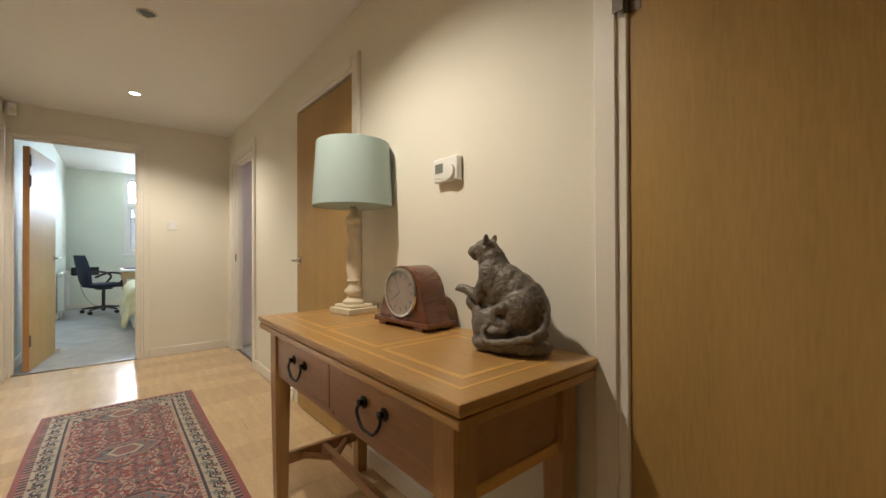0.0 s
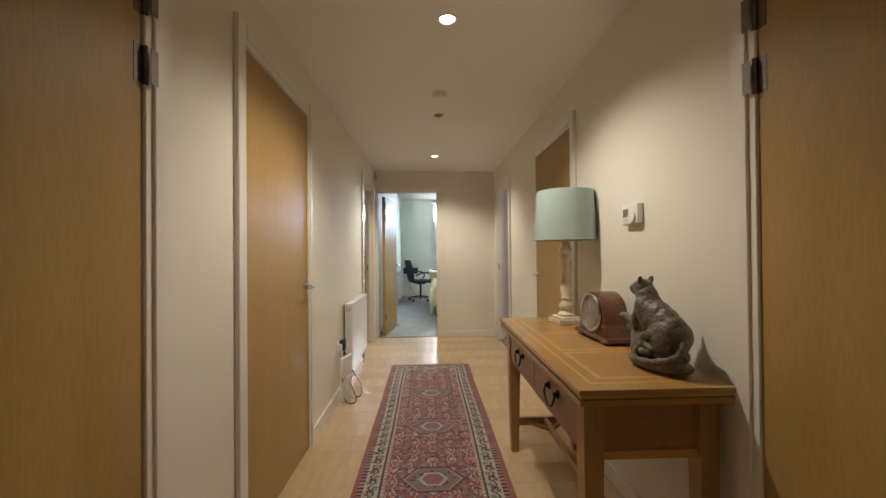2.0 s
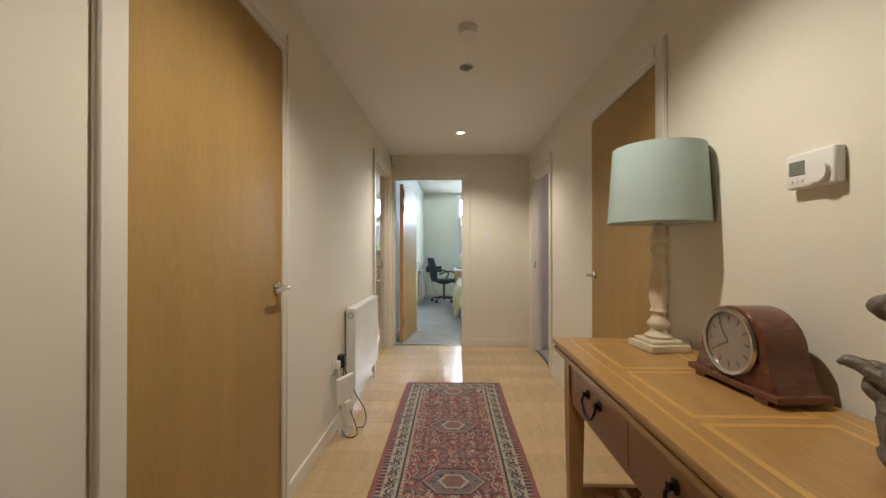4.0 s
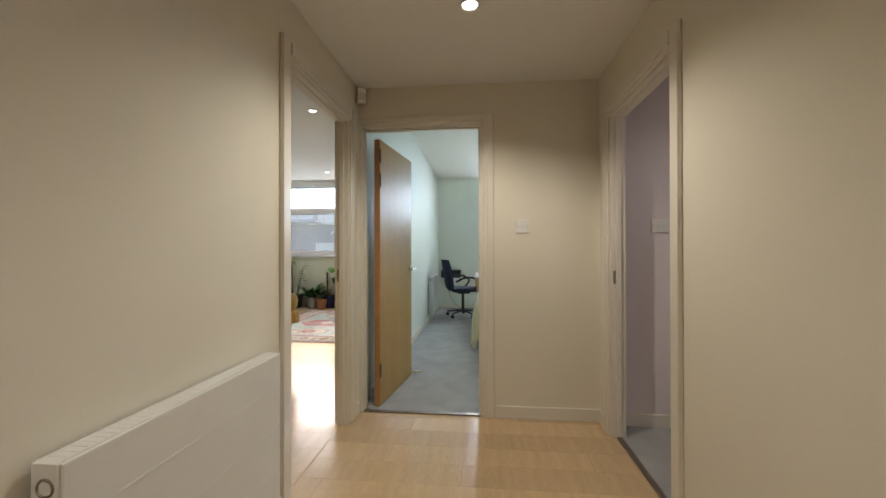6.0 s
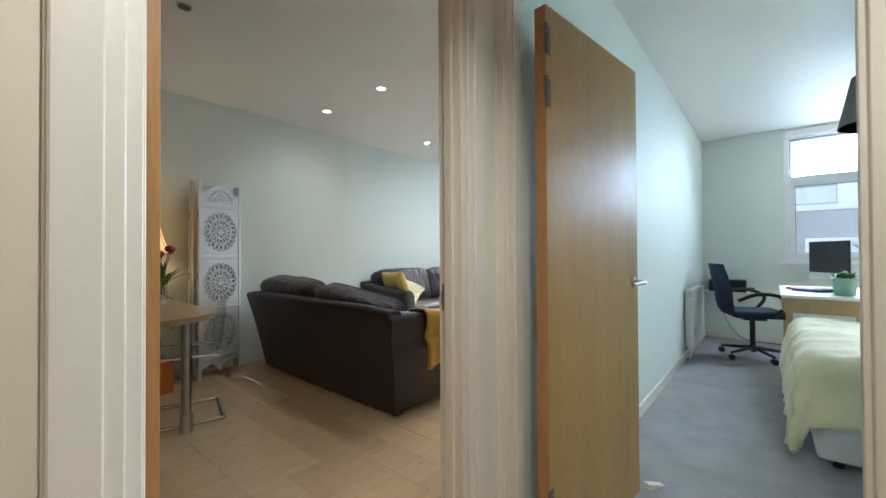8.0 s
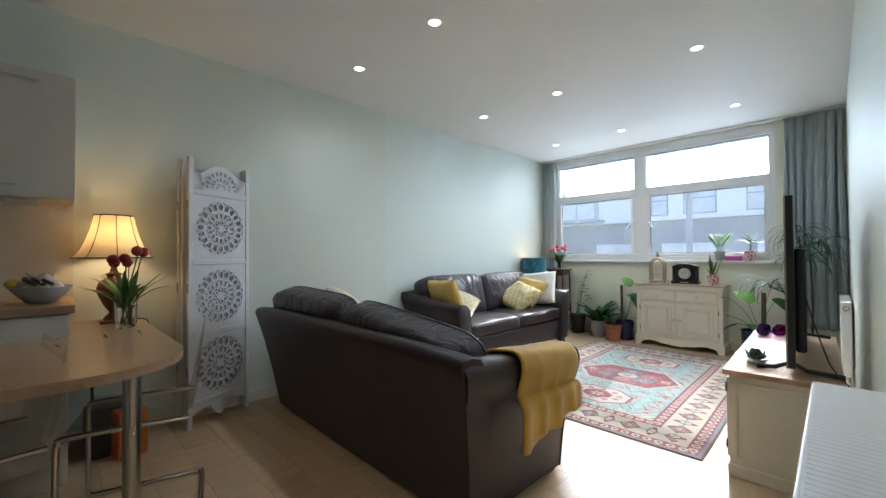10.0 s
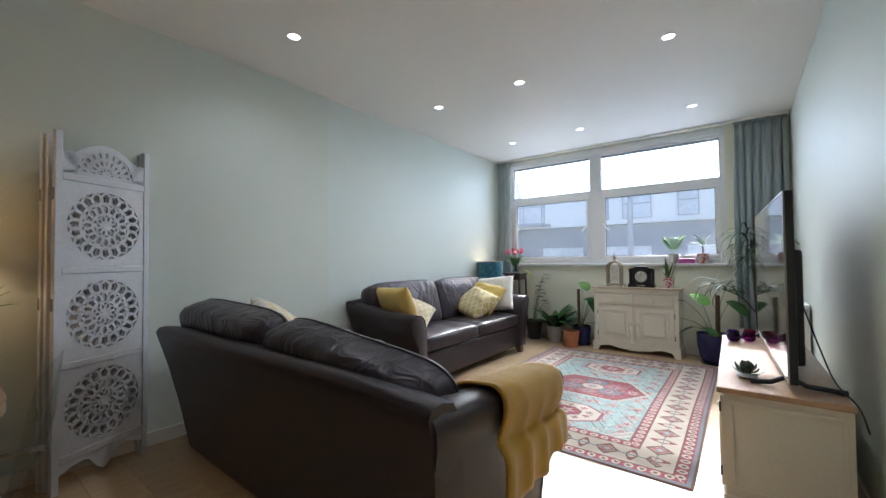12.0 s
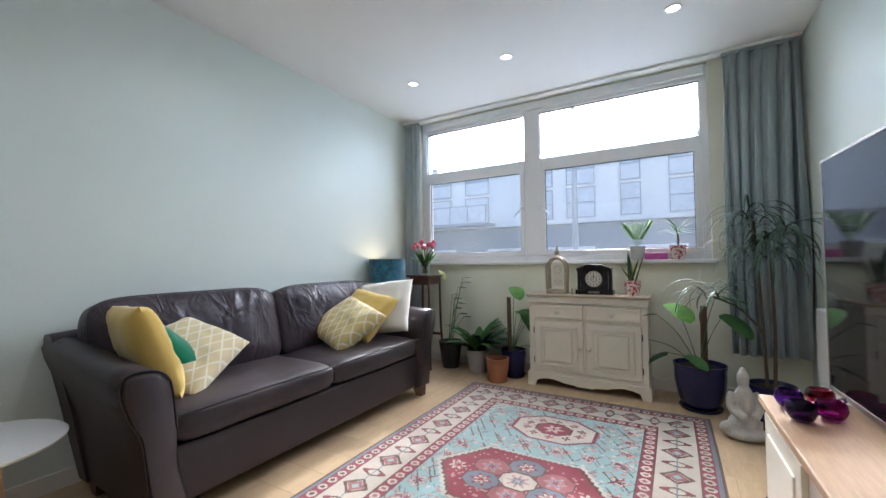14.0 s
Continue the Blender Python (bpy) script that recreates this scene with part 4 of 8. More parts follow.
for sd in (-1, 1):
    blob(bm, (0.105, sd * 0.0165, 0.298), 0.0095, (1.5, 0.75, 0.62), (0, 14, 0))
    blob(bm, (0.0735, sd * 0.0245, 0.315), 0.0135, (0.62, 0.85, 1.35), (sd * -16, -10, 0), 2)
    blob(bm, (0.056, sd * 0.036, 0.205), 0.038, (0.85, 0.50, 1.3), (0, 22, 0))
    tube(curve_pts([(0.066, sd * 0.033, 0.215), (0.086, sd * 0.036, 0.175), (0.088, sd * 0.036, 0.148), (0.108, sd * 0.032, 0.150 + sd * 0.006), (0.148, sd * 0.026, 0.166 + sd * 0.006)], 18), 0.0185, 10, bm, taper=0.74)
    blob(bm, (0.154, sd * 0.026, 0.166 + sd * 0.006), 0.0165, (1.25, 0.95, 0.78), (0, -8, 0))
    for k in (-1, 0, 1):
        blob(bm, (0.170, sd * 0.026 + k * 0.0085, 0.163 + sd * 0.006), 0.0065, (1.2, 0.8, 0.9), (0, 0, 0), 2)
    blob(bm, (-0.034, sd * 0.040, 0.122), 0.055, (1.10, 0.48, 1.0), (0, 30, 0))
    tube(curve_pts([(-0.015, sd * 0.052, 0.135), (0.026, sd * 0.057, 0.116), (0.020, sd * 0.058, 0.092), (-0.012, sd * 0.058, 0.076), (0.020, sd * 0.060, 0.066)], 16), 0.0165, 10, bm, taper=0.8)
    blob(bm, (0.026, sd * 0.060, 0.064), 0.0155, (1.4, 0.9, 0.65))
tube(curve_pts([(-0.090, 0.0, 0.145), (-0.106, 0.020, 0.105), (-0.098, 0.045, 0.066), (-0.055, 0.068, 0.048), (0.0, 0.076, 0.036), (0.045, 0.072, 0.036), (0.062, 0.062, 0.056), (0.052, 0.056, 0.074)], 34), 0.0130, 10, bm, taper=0.70)
for v in bm.verts:
    # chiselled rock, smoother body
    rough = 0.005 if v.co.z < 0.07 or v.co.x > 0.10 and v.co.z < 0.145 else 0.0016
    v.co += rough * noise.noise_vector(v.co * 42)
    v.co.z = max(0.0, v.co.z)
M_BRONZE = material("brown_grey_bronze_resin", (0.15, 0.128, 0.105), 0.46, 0.2, vary=0.35, scale=18, grain=80, bump=0.9, depth=0.012)
cat_ob = single("panther_sculpture", bm, M_BRONZE, "grey-brown bronze panther sculpture seated on a rock", "sculpture", pose(0.985, 0.705, TT, 0, 0, 104) @ Matrix.Diagonal((0.94, 0.94, 0.96, 1)), smooth=True)
rm = cat_ob.modifiers.new("merge", "REMESH")
rm.mode, rm.voxel_size, rm.use_smooth_shade = "VOXEL", 0.0030, True
sm = cat_ob.modifiers.new("soften", "SMOOTH")
sm.factor, sm.iterations = 0.5, 2

# thermostat
th = thing("thermostat", "white plastic wall thermostat with a grey display", "thermostat", pose(E_X, 1.115, 1.345, 0, 0, 0))
part("body", B(-0.028, 0, -0.068, 0.068, -0.045, 0.045, 0.006), M_WHITE, th, "", True)
part("display", B(-0.0295, -0.027, 0.010, 0.055, -0.010, 0.025), material("grey_lcd", (0.20, 0.22, 0.19), 0.3), th, "grey liquid crystal display")
part("dial", C((-0.038, -0.030, -0.012), (-0.028, -0.030, -0.012), 0.026, 0.028, 20), M_WHITE, th, "", True)
for k in range(3):
    part("button", B(-0.0305, -0.027, 0.014 + 0.015 * k, 0.023 + 0.015 * k, -0.030, -0.022, 0.001), M_WHITE, th)

# light switches and the PIR sensor
def switch_plate(name, label, m, rockers=1, w=0.086):
    s = thing(name, label, "light switch" if "switch" in name else "socket", m)
    part("plate", B(-w / 2, w / 2, -0.009, 0, -0.043, 0.043, 0.003), M_WHITE, s)
    for k in range(rockers):
        x = (k - (rockers - 1) / 2) * 0.03
        part("rocker", B(x - 0.008, x + 0.008, -0.014, -0.008, -0.013, 0.013, 0.002), M_WHITE, s)
    for x in (-w / 2 + 0.012, w / 2 - 0.012):
        part("screw", C((x, -0.0098, 0), (x, -0.0085, 0), 0.003, seg=10), M_CHROME, s)
    return s


switch_plate("light_switch", "white single light switch on the hallway wall", pose(0.605, END_Y, 1.315))
pir = thing("motion_sensor_box", "small cream alarm detector in the wall corner", "alarm sensor", pose(W_X + 0.040, END_Y - 0.055, 2.235, 0, 0, 40))
part("body", B(-0.03, 0.03, -0.022, 0.022, -0.052, 0.052, 0.010, 3), M_WHITE, pir, "", True)
part("lens", B(-0.020, 0.020, -0.027, -0.018, -0.030, 0.012, 0.006, 3), M_CREAM, pir, "", True)
part("bracket", B(-0.012, 0.012, 0.022, 0.048, -0.02, 0.03), M_WHITE, pir)

switch_plate("light_switch", "white double light switch on the lilac closet wall", pose(1.49, 4.80, 1.31), 2, 0.125)

# radiator and the plugs beside it
def radiator(label, m, w, h, d=0.075):
    """Against the plane y = 0, standing out to -y."""
    r = thing("radiator", label, "radiator", m)
    bm = B(-w / 2, w / 2, -d, -d + 0.010, 0, h, 0.004)
    front = part("front_panel", bm, M_WHITE, r)
    for z in (h * 0.22, h * 0.5, h * 0.78):
        part("rib", B(-w / 2 + 0.03, w / 2 - 0.03, -d - 0.0012, -d + 0.001, z, z + 0.003), M_WHITE, front)
    part("back_panel", B(-w / 2 + 0.01, w / 2 - 0.01, -0.030, -0.020, 0.01, h - 0.015, 0.003), M_WHITE, r)
    for s in (-1, 1):
        part("side_panel", B(s * w / 2 - 0.006, s * w / 2 + 0.003, -d + 0.004, -0.014, 0.0, h + 0.002, 0.002), M_WHITE, r)
        part("end_plug", tube([(s * w / 2 + s * 0.003 + s * 0.003, -0.045 + 0.017 * math.cos(a), h - 0.045 + 0.017 * math.sin(a)) for a in [k * math.pi / 8 for k in range(16)]], 0.003, 6, closed=True), M_STEEL, r)
        part("pipe", C((s * (w / 2 - 0.03), -0.045, -0.16), (s * (w / 2 - 0.03), -0.045, 0.01), 0.0075, seg=10), M_WHITE, r)
        part("valve", lathe([(0.016, 0), (0.018, 0.02), (0.013, 0.05), (0.0, 0.052)], 14, None, pose(s * (w / 2 - 0.03), -0.045, -0.10)), M_WHITE, r, "", True)
        part("wall_bracket", B(s * w / 4 - 0.02, s * w / 4 + 0.02, -0.022, 0.0, 0.05, h - 0.08), M_WHITE, r)
    bm = bmesh.new()
    box(bm, -w / 2, w / 2, -d + 0.008, -d + 0.012, h - 0.004, h + 0.003)
    box(bm, -w / 2, w / 2, -0.018, -0.013, h - 0.004, h + 0.003)
    n = int(w / 0.021)
    for k in range(n):
        x = -w / 2 + (k + 0.5) * w / n
        box(bm, x - 0.0098, x + 0.0098, -d + 0.012, -0.018, h - 0.004, h + 0.002)
    part("top_grille", bm, M_WHITE, r, "slotted white top grille")
    return r


radiator("white steel panel radiator on the hallway wall", pose(W_X, 3.215, 0.165, 0, 0, 90), 0.82, 0.575)
soc = switch_plate("wall_socket", "white wall socket with a black adaptor", pose(W_X, 2.60, 0.42, 0, 0, 90), 0, 0.146)
part("adaptor", B(0.005, 0.060, -0.055, -0.009, -0.03, 0.05, 0.004), M_BLACK, soc, "black plug-in adaptor")
part("plug", B(-0.055, -0.015, -0.040, -0.009, -0.02, 0.028, 0.008), M_WHITE, soc)
rt = thing("router", "small white plastic router standing on the wall socket lead", "router", pose(W_X + 0.075, 2.55, 0.20, 0, 0, 74))
part("body", B(-0.085, 0.085, -0.014, 0.014, 0, 0.16, 0.012, 3), M_WHITE, rt, "", True)
part("stand", B(-0.03, 0.03, -0.03, 0.03, -0.20, 0.004, 0.005), M_WHITE, rt)
for k, (c, ctrl) in enumerate((
    (M_BLACK, [(0.045, 2.62, 0.45), (0.05, 2.60, 0.25), (0.05, 2.55, 0.06), (0.10, 2.48, 0.012), (0.16, 2.52, 0.02), (0.09, 2.56, 0.18)]),
    (M_BLACK, [(0.03, 2.66, 0.40), (0.08, 2.72, 0.22), (0.16, 2.74, 0.06), (0.17, 2.62, 0.012), (0.07, 2.55, 0.06), (0.05, 2.52, 0.20)]),
    (M_WHITE, [(0.03, 2.57, 0.40), (0.05, 2.55, 0.30), (0.09, 2.50, 0.10), (0.14, 2.60, 0.012), (0.07, 2.66, 0.03), (0.04, 2.62, 0.15)]))):
    single("power_cable", tube(curve_pts([(W_X + x, y, z) for x, y, z in ctrl], 40), 0.0032, 6), c, "loose thin cable hanging from the wall socket", "cable", group="loose cables", smooth=True)

# ceiling fittings
M_LENS_ON = glow("lit_lamp_lens", (1.0, 0.93, 0.82), 2.6)
M_LENS_OFF = material("unlit_lamp_lens", (0.03, 0.028, 0.025), 0.3)


def downlight(x, y, z, lit, label, group):
    d = thing("downlight", label, "ceiling light", pose(x, y, z), group)
    part("trim_ring", lathe([(0.036, -0.001), (0.040, -0.006), (0.047, -0.005), (0.049, 0.0), (0.049, 0.003), (0.036, 0.003)], 28), M_CHROME if not lit else M_WHITE, d, "", True)
    part("lens", lathe([(0.0, -0.0015), (0.036, -0.0012), (0.036, 0.002)], 24), M_LENS_ON if lit else M_LENS_OFF, d, "glowing lamp lens" if lit else "dark lamp lens")
    return d


for x, y in HALL_LIT:
    downlight(x, y, HALL_H, True, "lit white recessed downlight in the hallway ceiling", "hallway downlights")
    spot_light(x, y, HALL_H - 0.02, HALL_W, WARM, 138, 0.6)
downlight(0.288, 2.60, HALL_H, False, "unlit recessed downlight in the hallway ceiling", "hallway downlights")
# fitting for the assumed closet lamp, which stays out of view
downlight(1.75, 4.05, HALL_H, True, "assumed lit downlight in the closet ceiling, out of view", "closet downlights")
sd = thing("smoke_alarm", "round white smoke alarm on the hallway ceiling", "smoke alarm", pose(0.278, 2.16, HALL_H))
part("base", lathe([(0.052, 0.002), (0.054, -0.012), (0.050, -0.014)], 28), M_WHITE, sd, "", True)
part("cover", lathe([(0.046, -0.013), (0.047, -0.030), (0.040, -0.038), (0.0, -0.040)], 28), M_WHITE, sd, "", True)

# ---- rugs ----
def wool(name, c):
    return material(name, c, 0.95, vary=0.16, scale=7, grain=240, bump=0.7, depth=0.004, spec=0.1, sheen=0.2)


W_RED, W_ROSE = wool("madder_red_wool", (0.24, 0.055, 0.065)), wool("rose_wool", (0.30, 0.115, 0.115))
W_CREAM, W_TEAL = wool("cream_wool", (0.47, 0.41, 0.33)), wool("faded_teal_wool", (0.27, 0.37, 0.35))
W_NAVY, W_BROWN = wool("dark_blue_wool", (0.055, 0.06, 0.085)), wool("brown_wool", (0.13, 0.075, 0.05))
W_PINK, W_SLATE = wool("dusty_pink_wool", (0.40, 0.22, 0.19)), wool("slate_wool", (0.17, 0.19, 0.21))
RED, ROSE, CREAM, TEAL, NAVY, BROWN, PINK, SLATE = range(8)
WOOLS = [W_RED, W_ROSE, W_CREAM, W_TEAL, W_NAVY, W_BROWN, W_PINK, W_SLATE]


def knotted_rug(name, label, x0, x1, y0, y1, cell, paint, m=None):
    """A rug of small knots: a woven grid whose colours follow a drawn pattern."""
    nx, ny = int(round((x1 - x0) / cell)), int(round((y1 - y0) / cell))
    gx, gy = np.linspace(x0, x1, nx + 1), np.linspace(y0, y1, ny + 1)
    X, Y = np.meshgrid(gx, gy)
    Z = 0.0065 + 0.0012 * np.sin(X * 7 + 1.3 * np.sin(Y * 2.1)) * np.sin(Y * 5.3 + X)
    X = X + 0.004 * np.sin(Y * 3.7) * (np.abs(X - (x0 + x1) / 2) / (x1 - x0) * 2)
    verts = np.stack([X.ravel(), Y.ravel(), Z.ravel()], 1)
    i, j = np.meshgrid(np.arange(nx), np.arange(ny))
    a = (j * (nx + 1) + i).ravel()
    faces = np.stack([a, a + 1, a + nx + 2, a + nx + 1], 1)
    cx, cy = (gx[:-1] + gx[1:]) / 2, (gy[:-1] + gy[1:]) / 2
    CX, CY = np.meshgrid(cx - (x0 + x1) / 2, cy - (y0 + y1) / 2)
    idx = paint(CX, CY, (x1 - x0) / 2, (y1 - y0) / 2).ravel().astype(int)
    me = bpy.data.meshes.new(name)
    # the side and the underside
    edge = [(x0, y0), (x1, y0), (x1, y1), (x0, y1)]
    n = len(verts)
    vl = [tuple(v) for v in verts.tolist()] + [(p[0], p[1], -0.004) for p in edge]
    cor = [0, nx, (ny + 1) * (nx + 1) - 1, ny * (nx + 1)]
    fl = faces.tolist() + [[n, n + 1, n + 2, n + 3]]
    rims = [list(range(0, nx + 1)), list(range(nx, (nx + 1) * (ny + 1), nx + 1)), list(range((ny + 1) * (nx + 1) - 1, ny * (nx + 1) - 1, -1)), list(range(ny * (nx + 1), -1, -(nx + 1)))]
    for k, rim in enumerate(rims):
        fl.append([n + (k + 1) % 4, n + k] + rim)
    me.from_pydata(vl, [], fl)
    for w in WOOLS:
        me.materials.append(w)
    me.polygons.foreach_set("material_index", np.r_[idx, np.full(5, ROSE)].astype(np.int32))
    me.update()
    ob = tagged(new(name), label, "rug")
    top = new("rug_top", me)
    top.parent = ob
    if m is not None:
        ob.matrix_world = m
    # short fringe at both ends
    bm = bmesh.new()
    for yy, s in ((y0, -1), (y1, 1)):
        k = 0
        while x0 + k * 0.012 < x1:
            x = x0 + k * 0.012 + random.uniform(-0.003, 0.003)
            box(bm, x - 0.002, x + 0.002, yy - 0.001, yy + s * random.uniform(0.012, 0.022), -0.003, 0.002)
            k += 1
    tagged(part("fringe", bm, W_CREAM, ob, "short cream fringe"), kind="stuff")
    return ob


def tri(v, p):
    """A triangle wave of period p, from 0 to 1."""
    return np.abs(((v / p) % 1) * 2 - 1)


def octagon(x, y, rx, ry):
    ax, ay = np.abs(x) / rx, np.abs(y) / ry
    return np.maximum(np.maximum(ax, ay), (ax + ay) * 0.70)


def flower(x, y, r, n=8):
    return np.hypot(x, y) / (r * (0.72 + 0.28 * np.cos(n * np.arctan2(y, x))))


def speck(x, y, s, seed):
    """An uneven, blocky random value for scattered small motifs."""
    i, j = np.floor(x / s), np.floor(y / s)
    v = np.sin(i * 12.9898 + j * 78.233 + seed * 3.1) * 43758.5453
    return v - np.floor(v)


def border_motif(along, d, idx, where, w0, w1, period, ground, shapes):
    m = where & (d >= w0) & (d < w1)
    idx[m] = ground
    mid, half = (w0 + w1) / 2, (w1 - w0) / 2
    p = ((along / period) % 1 - 0.5) * period
    for test, col in shapes:
        idx[m & test(p, d - mid, half)] = col


def paint_living(x, y, hx, hy):
    d = np.minimum(hx - np.abs(x), hy - np.abs(y))
    side = (hx - np.abs(x)) < (hy - np.abs(y))
    along = np.where(side, y, x)
    idx = np.full(x.shape, TEAL)
    every = np.ones(x.shape, bool)
    # field scatter: sprigs and small blooms on a faded ground
    for px, py, ph, r0 in ((0.17, 0.15, 0.0, 0.046), (0.13, 0.19, 0.06, 0.034)):
        a, b = ((x + ph) % px) - px / 2, ((y + ph * 1.3) % py) - py / 2
        k = speck(x + ph, y + ph * 1.3, px, 1 + ph * 30)
        f = flower(a, b, r0, 5)
        idx[(f < 1.15) & (k > 0.35)] = PINK
        idx[(f < 0.85) & (k > 0.35)] = CREAM
        idx[(f < 0.60) & (k > 0.35)] = RED
        idx[(f < 0.28) & (k > 0.35)] = SLATE
        idx[(np.abs(np.abs(a) - np.abs(b) * 0.6 - 0.022) < 0.0035) & (k > 0.45) & (np.abs(b) < 0.06)] = SLATE
        idx[(np.abs(a + 0.7 * b) < 0.004) & (np.abs(a) < 0.055) & (k <= 0.45)] = BROWN
        idx[(np.abs(a - 0.9 * b) < 0.004) & (np.abs(a) < 0.045) & (k <= 0.25)] = RED
    idx[(speck(x, y, 0.014, 5) > 0.93)] = PINK
    idx[(speck(x, y, 0.018, 8) > 0.95)] = CREAM
    # pale medallions at both ends, ringed with small blooms
    for s in (-1, 1):
        yy = y - s * 0.66
        o = octagon(x, yy, 0.235, 0.172)
        idx[o < 1.10] = SLATE
        idx[o < 1.07] = RED
        idx[o < 1.0] = CREAM
        idx[(o < 0.95) & (speck(x, yy, 0.016, 3) > 0.90)] = PINK
        for k in range(10):
            u, v = 0.168 * math.cos(k * math.pi / 5 + 0.31), 0.122 * math.sin(k * math.pi / 5 + 0.31)
            f = flower(x - u, yy - v, 0.027, 4)
            idx[f < 1] = RED if k % 2 else BROWN
            idx[f < 0.45] = PINK
        o = octagon(x, yy, 0.100, 0.080)
        idx[o < 1.10] = BROWN
        idx[o < 1.0] = RED
        idx[flower(x, yy, 0.064, 6) < 1] = PINK
        idx[flower(x, yy, 0.048, 6) < 1] = CREAM
        idx[flower(x, yy, 0.022, 6) < 1] = RED
    # the red middle medallion with its ring of cells
    ax, ay = np.abs(x), np.abs(y)
    o = np.maximum(ay / 0.245, ax / 0.405 + 0.42 * ay / 0.245) + 0.035 * tri(np.arctan2(y, x), 0.10)
    idx[o < 1.13] = CREAM
    idx[o < 1.07] = BROWN
    idx[o < 1.03] = RED
    idx[(o < 0.97) & (speck(x, y, 0.013, 6) > 0.88)] = PINK
    for s in (-1, 1):
        f = flower(x - s * 0.325, y, 0.048, 7)
        idx[f < 1] = CREAM
        idx[f < 0.5] = RED
    for k in range(6):
        u, v = 0.186 * math.cos(k * math.pi / 3 + 0.52), 0.138 * math.sin(k * math.pi / 3 + 0.52)
        q = octagon(x - u, y - v, 0.086, 0.070)
        idx[q < 1.10] = BROWN
        idx[q < 1.02] = SLATE if k % 2 else ROSE
        f = flower(x - u, y - v, 0.055, 6)
        idx[f < 1.0] = RED if k % 2 else PINK
        idx[f < 0.70] = CREAM if k % 2 else SLATE
        idx[f < 0.34] = RED
    q = octagon(x, y, 0.084, 0.070)
    idx[q < 1.12] = BROWN
    idx[q < 1.0] = CREAM
    f = flower(x, y, 0.060, 8)
    idx[f < 1] = PINK
    idx[f < 0.6] = SLATE
    idx[f < 0.3] = CREAM
    # corner pieces
    c = (hx - 0.36 - np.abs(x)) + (hy - 0.36 - np.abs(y))
    idx[(c < 0.17) & (tri(x - y, 0.07) > 0.45)] = CREAM
    # borders, from the inside out
    dot = lambda r, k: (lambda p, q, h: np.hypot(p, q) < r * h * k)
    border_motif(along, d, idx, every, 0.295, 0.36, 0.065, RED, [(dot(0.72, 1), CREAM), (dot(0.36, 1), ROSE)])
    border_motif(along, d, idx, every, 0.095, 0.295, 0.27, CREAM, [
        (lambda p, q, h: (np.abs(np.abs(p) + np.abs(q) * 0.9 - 0.060) < 0.010), BROWN),
        (lambda p, q, h: (np.abs(p) + np.abs(q) * 0.9 < 0.046), ROSE),
        (lambda p, q, h: (np.abs(p) + np.abs(q) < 0.022), TEAL),
        (lambda p, q, h: (np.abs(np.abs(p) - 0.105 - 0.4 * np.abs(q)) < 0.006) & (np.abs(q) < 0.07), BROWN),
        (lambda p, q, h: (np.abs(q) < 0.006) & (np.abs(p) > 0.06), SLATE),
        (lambda p, q, h: np.hypot(np.abs(p) - 0.135, np.abs(q) - 0.045) < 0.014, RED)])
    border_motif(along, d, idx, every, 0.030, 0.095, 0.065, RED, [(dot(0.72, 1), CREAM), (dot(0.36, 1), BROWN)])
    for w0, w1, c in ((0.36, 0.368, BROWN), (0.290, 0.297, BROWN), (0.092, 0.099, BROWN), (0.0, 0.012, BROWN), (0.012, 0.030, SLATE)):
        idx[(d >= w0) & (d < w1)] = c
    return idx


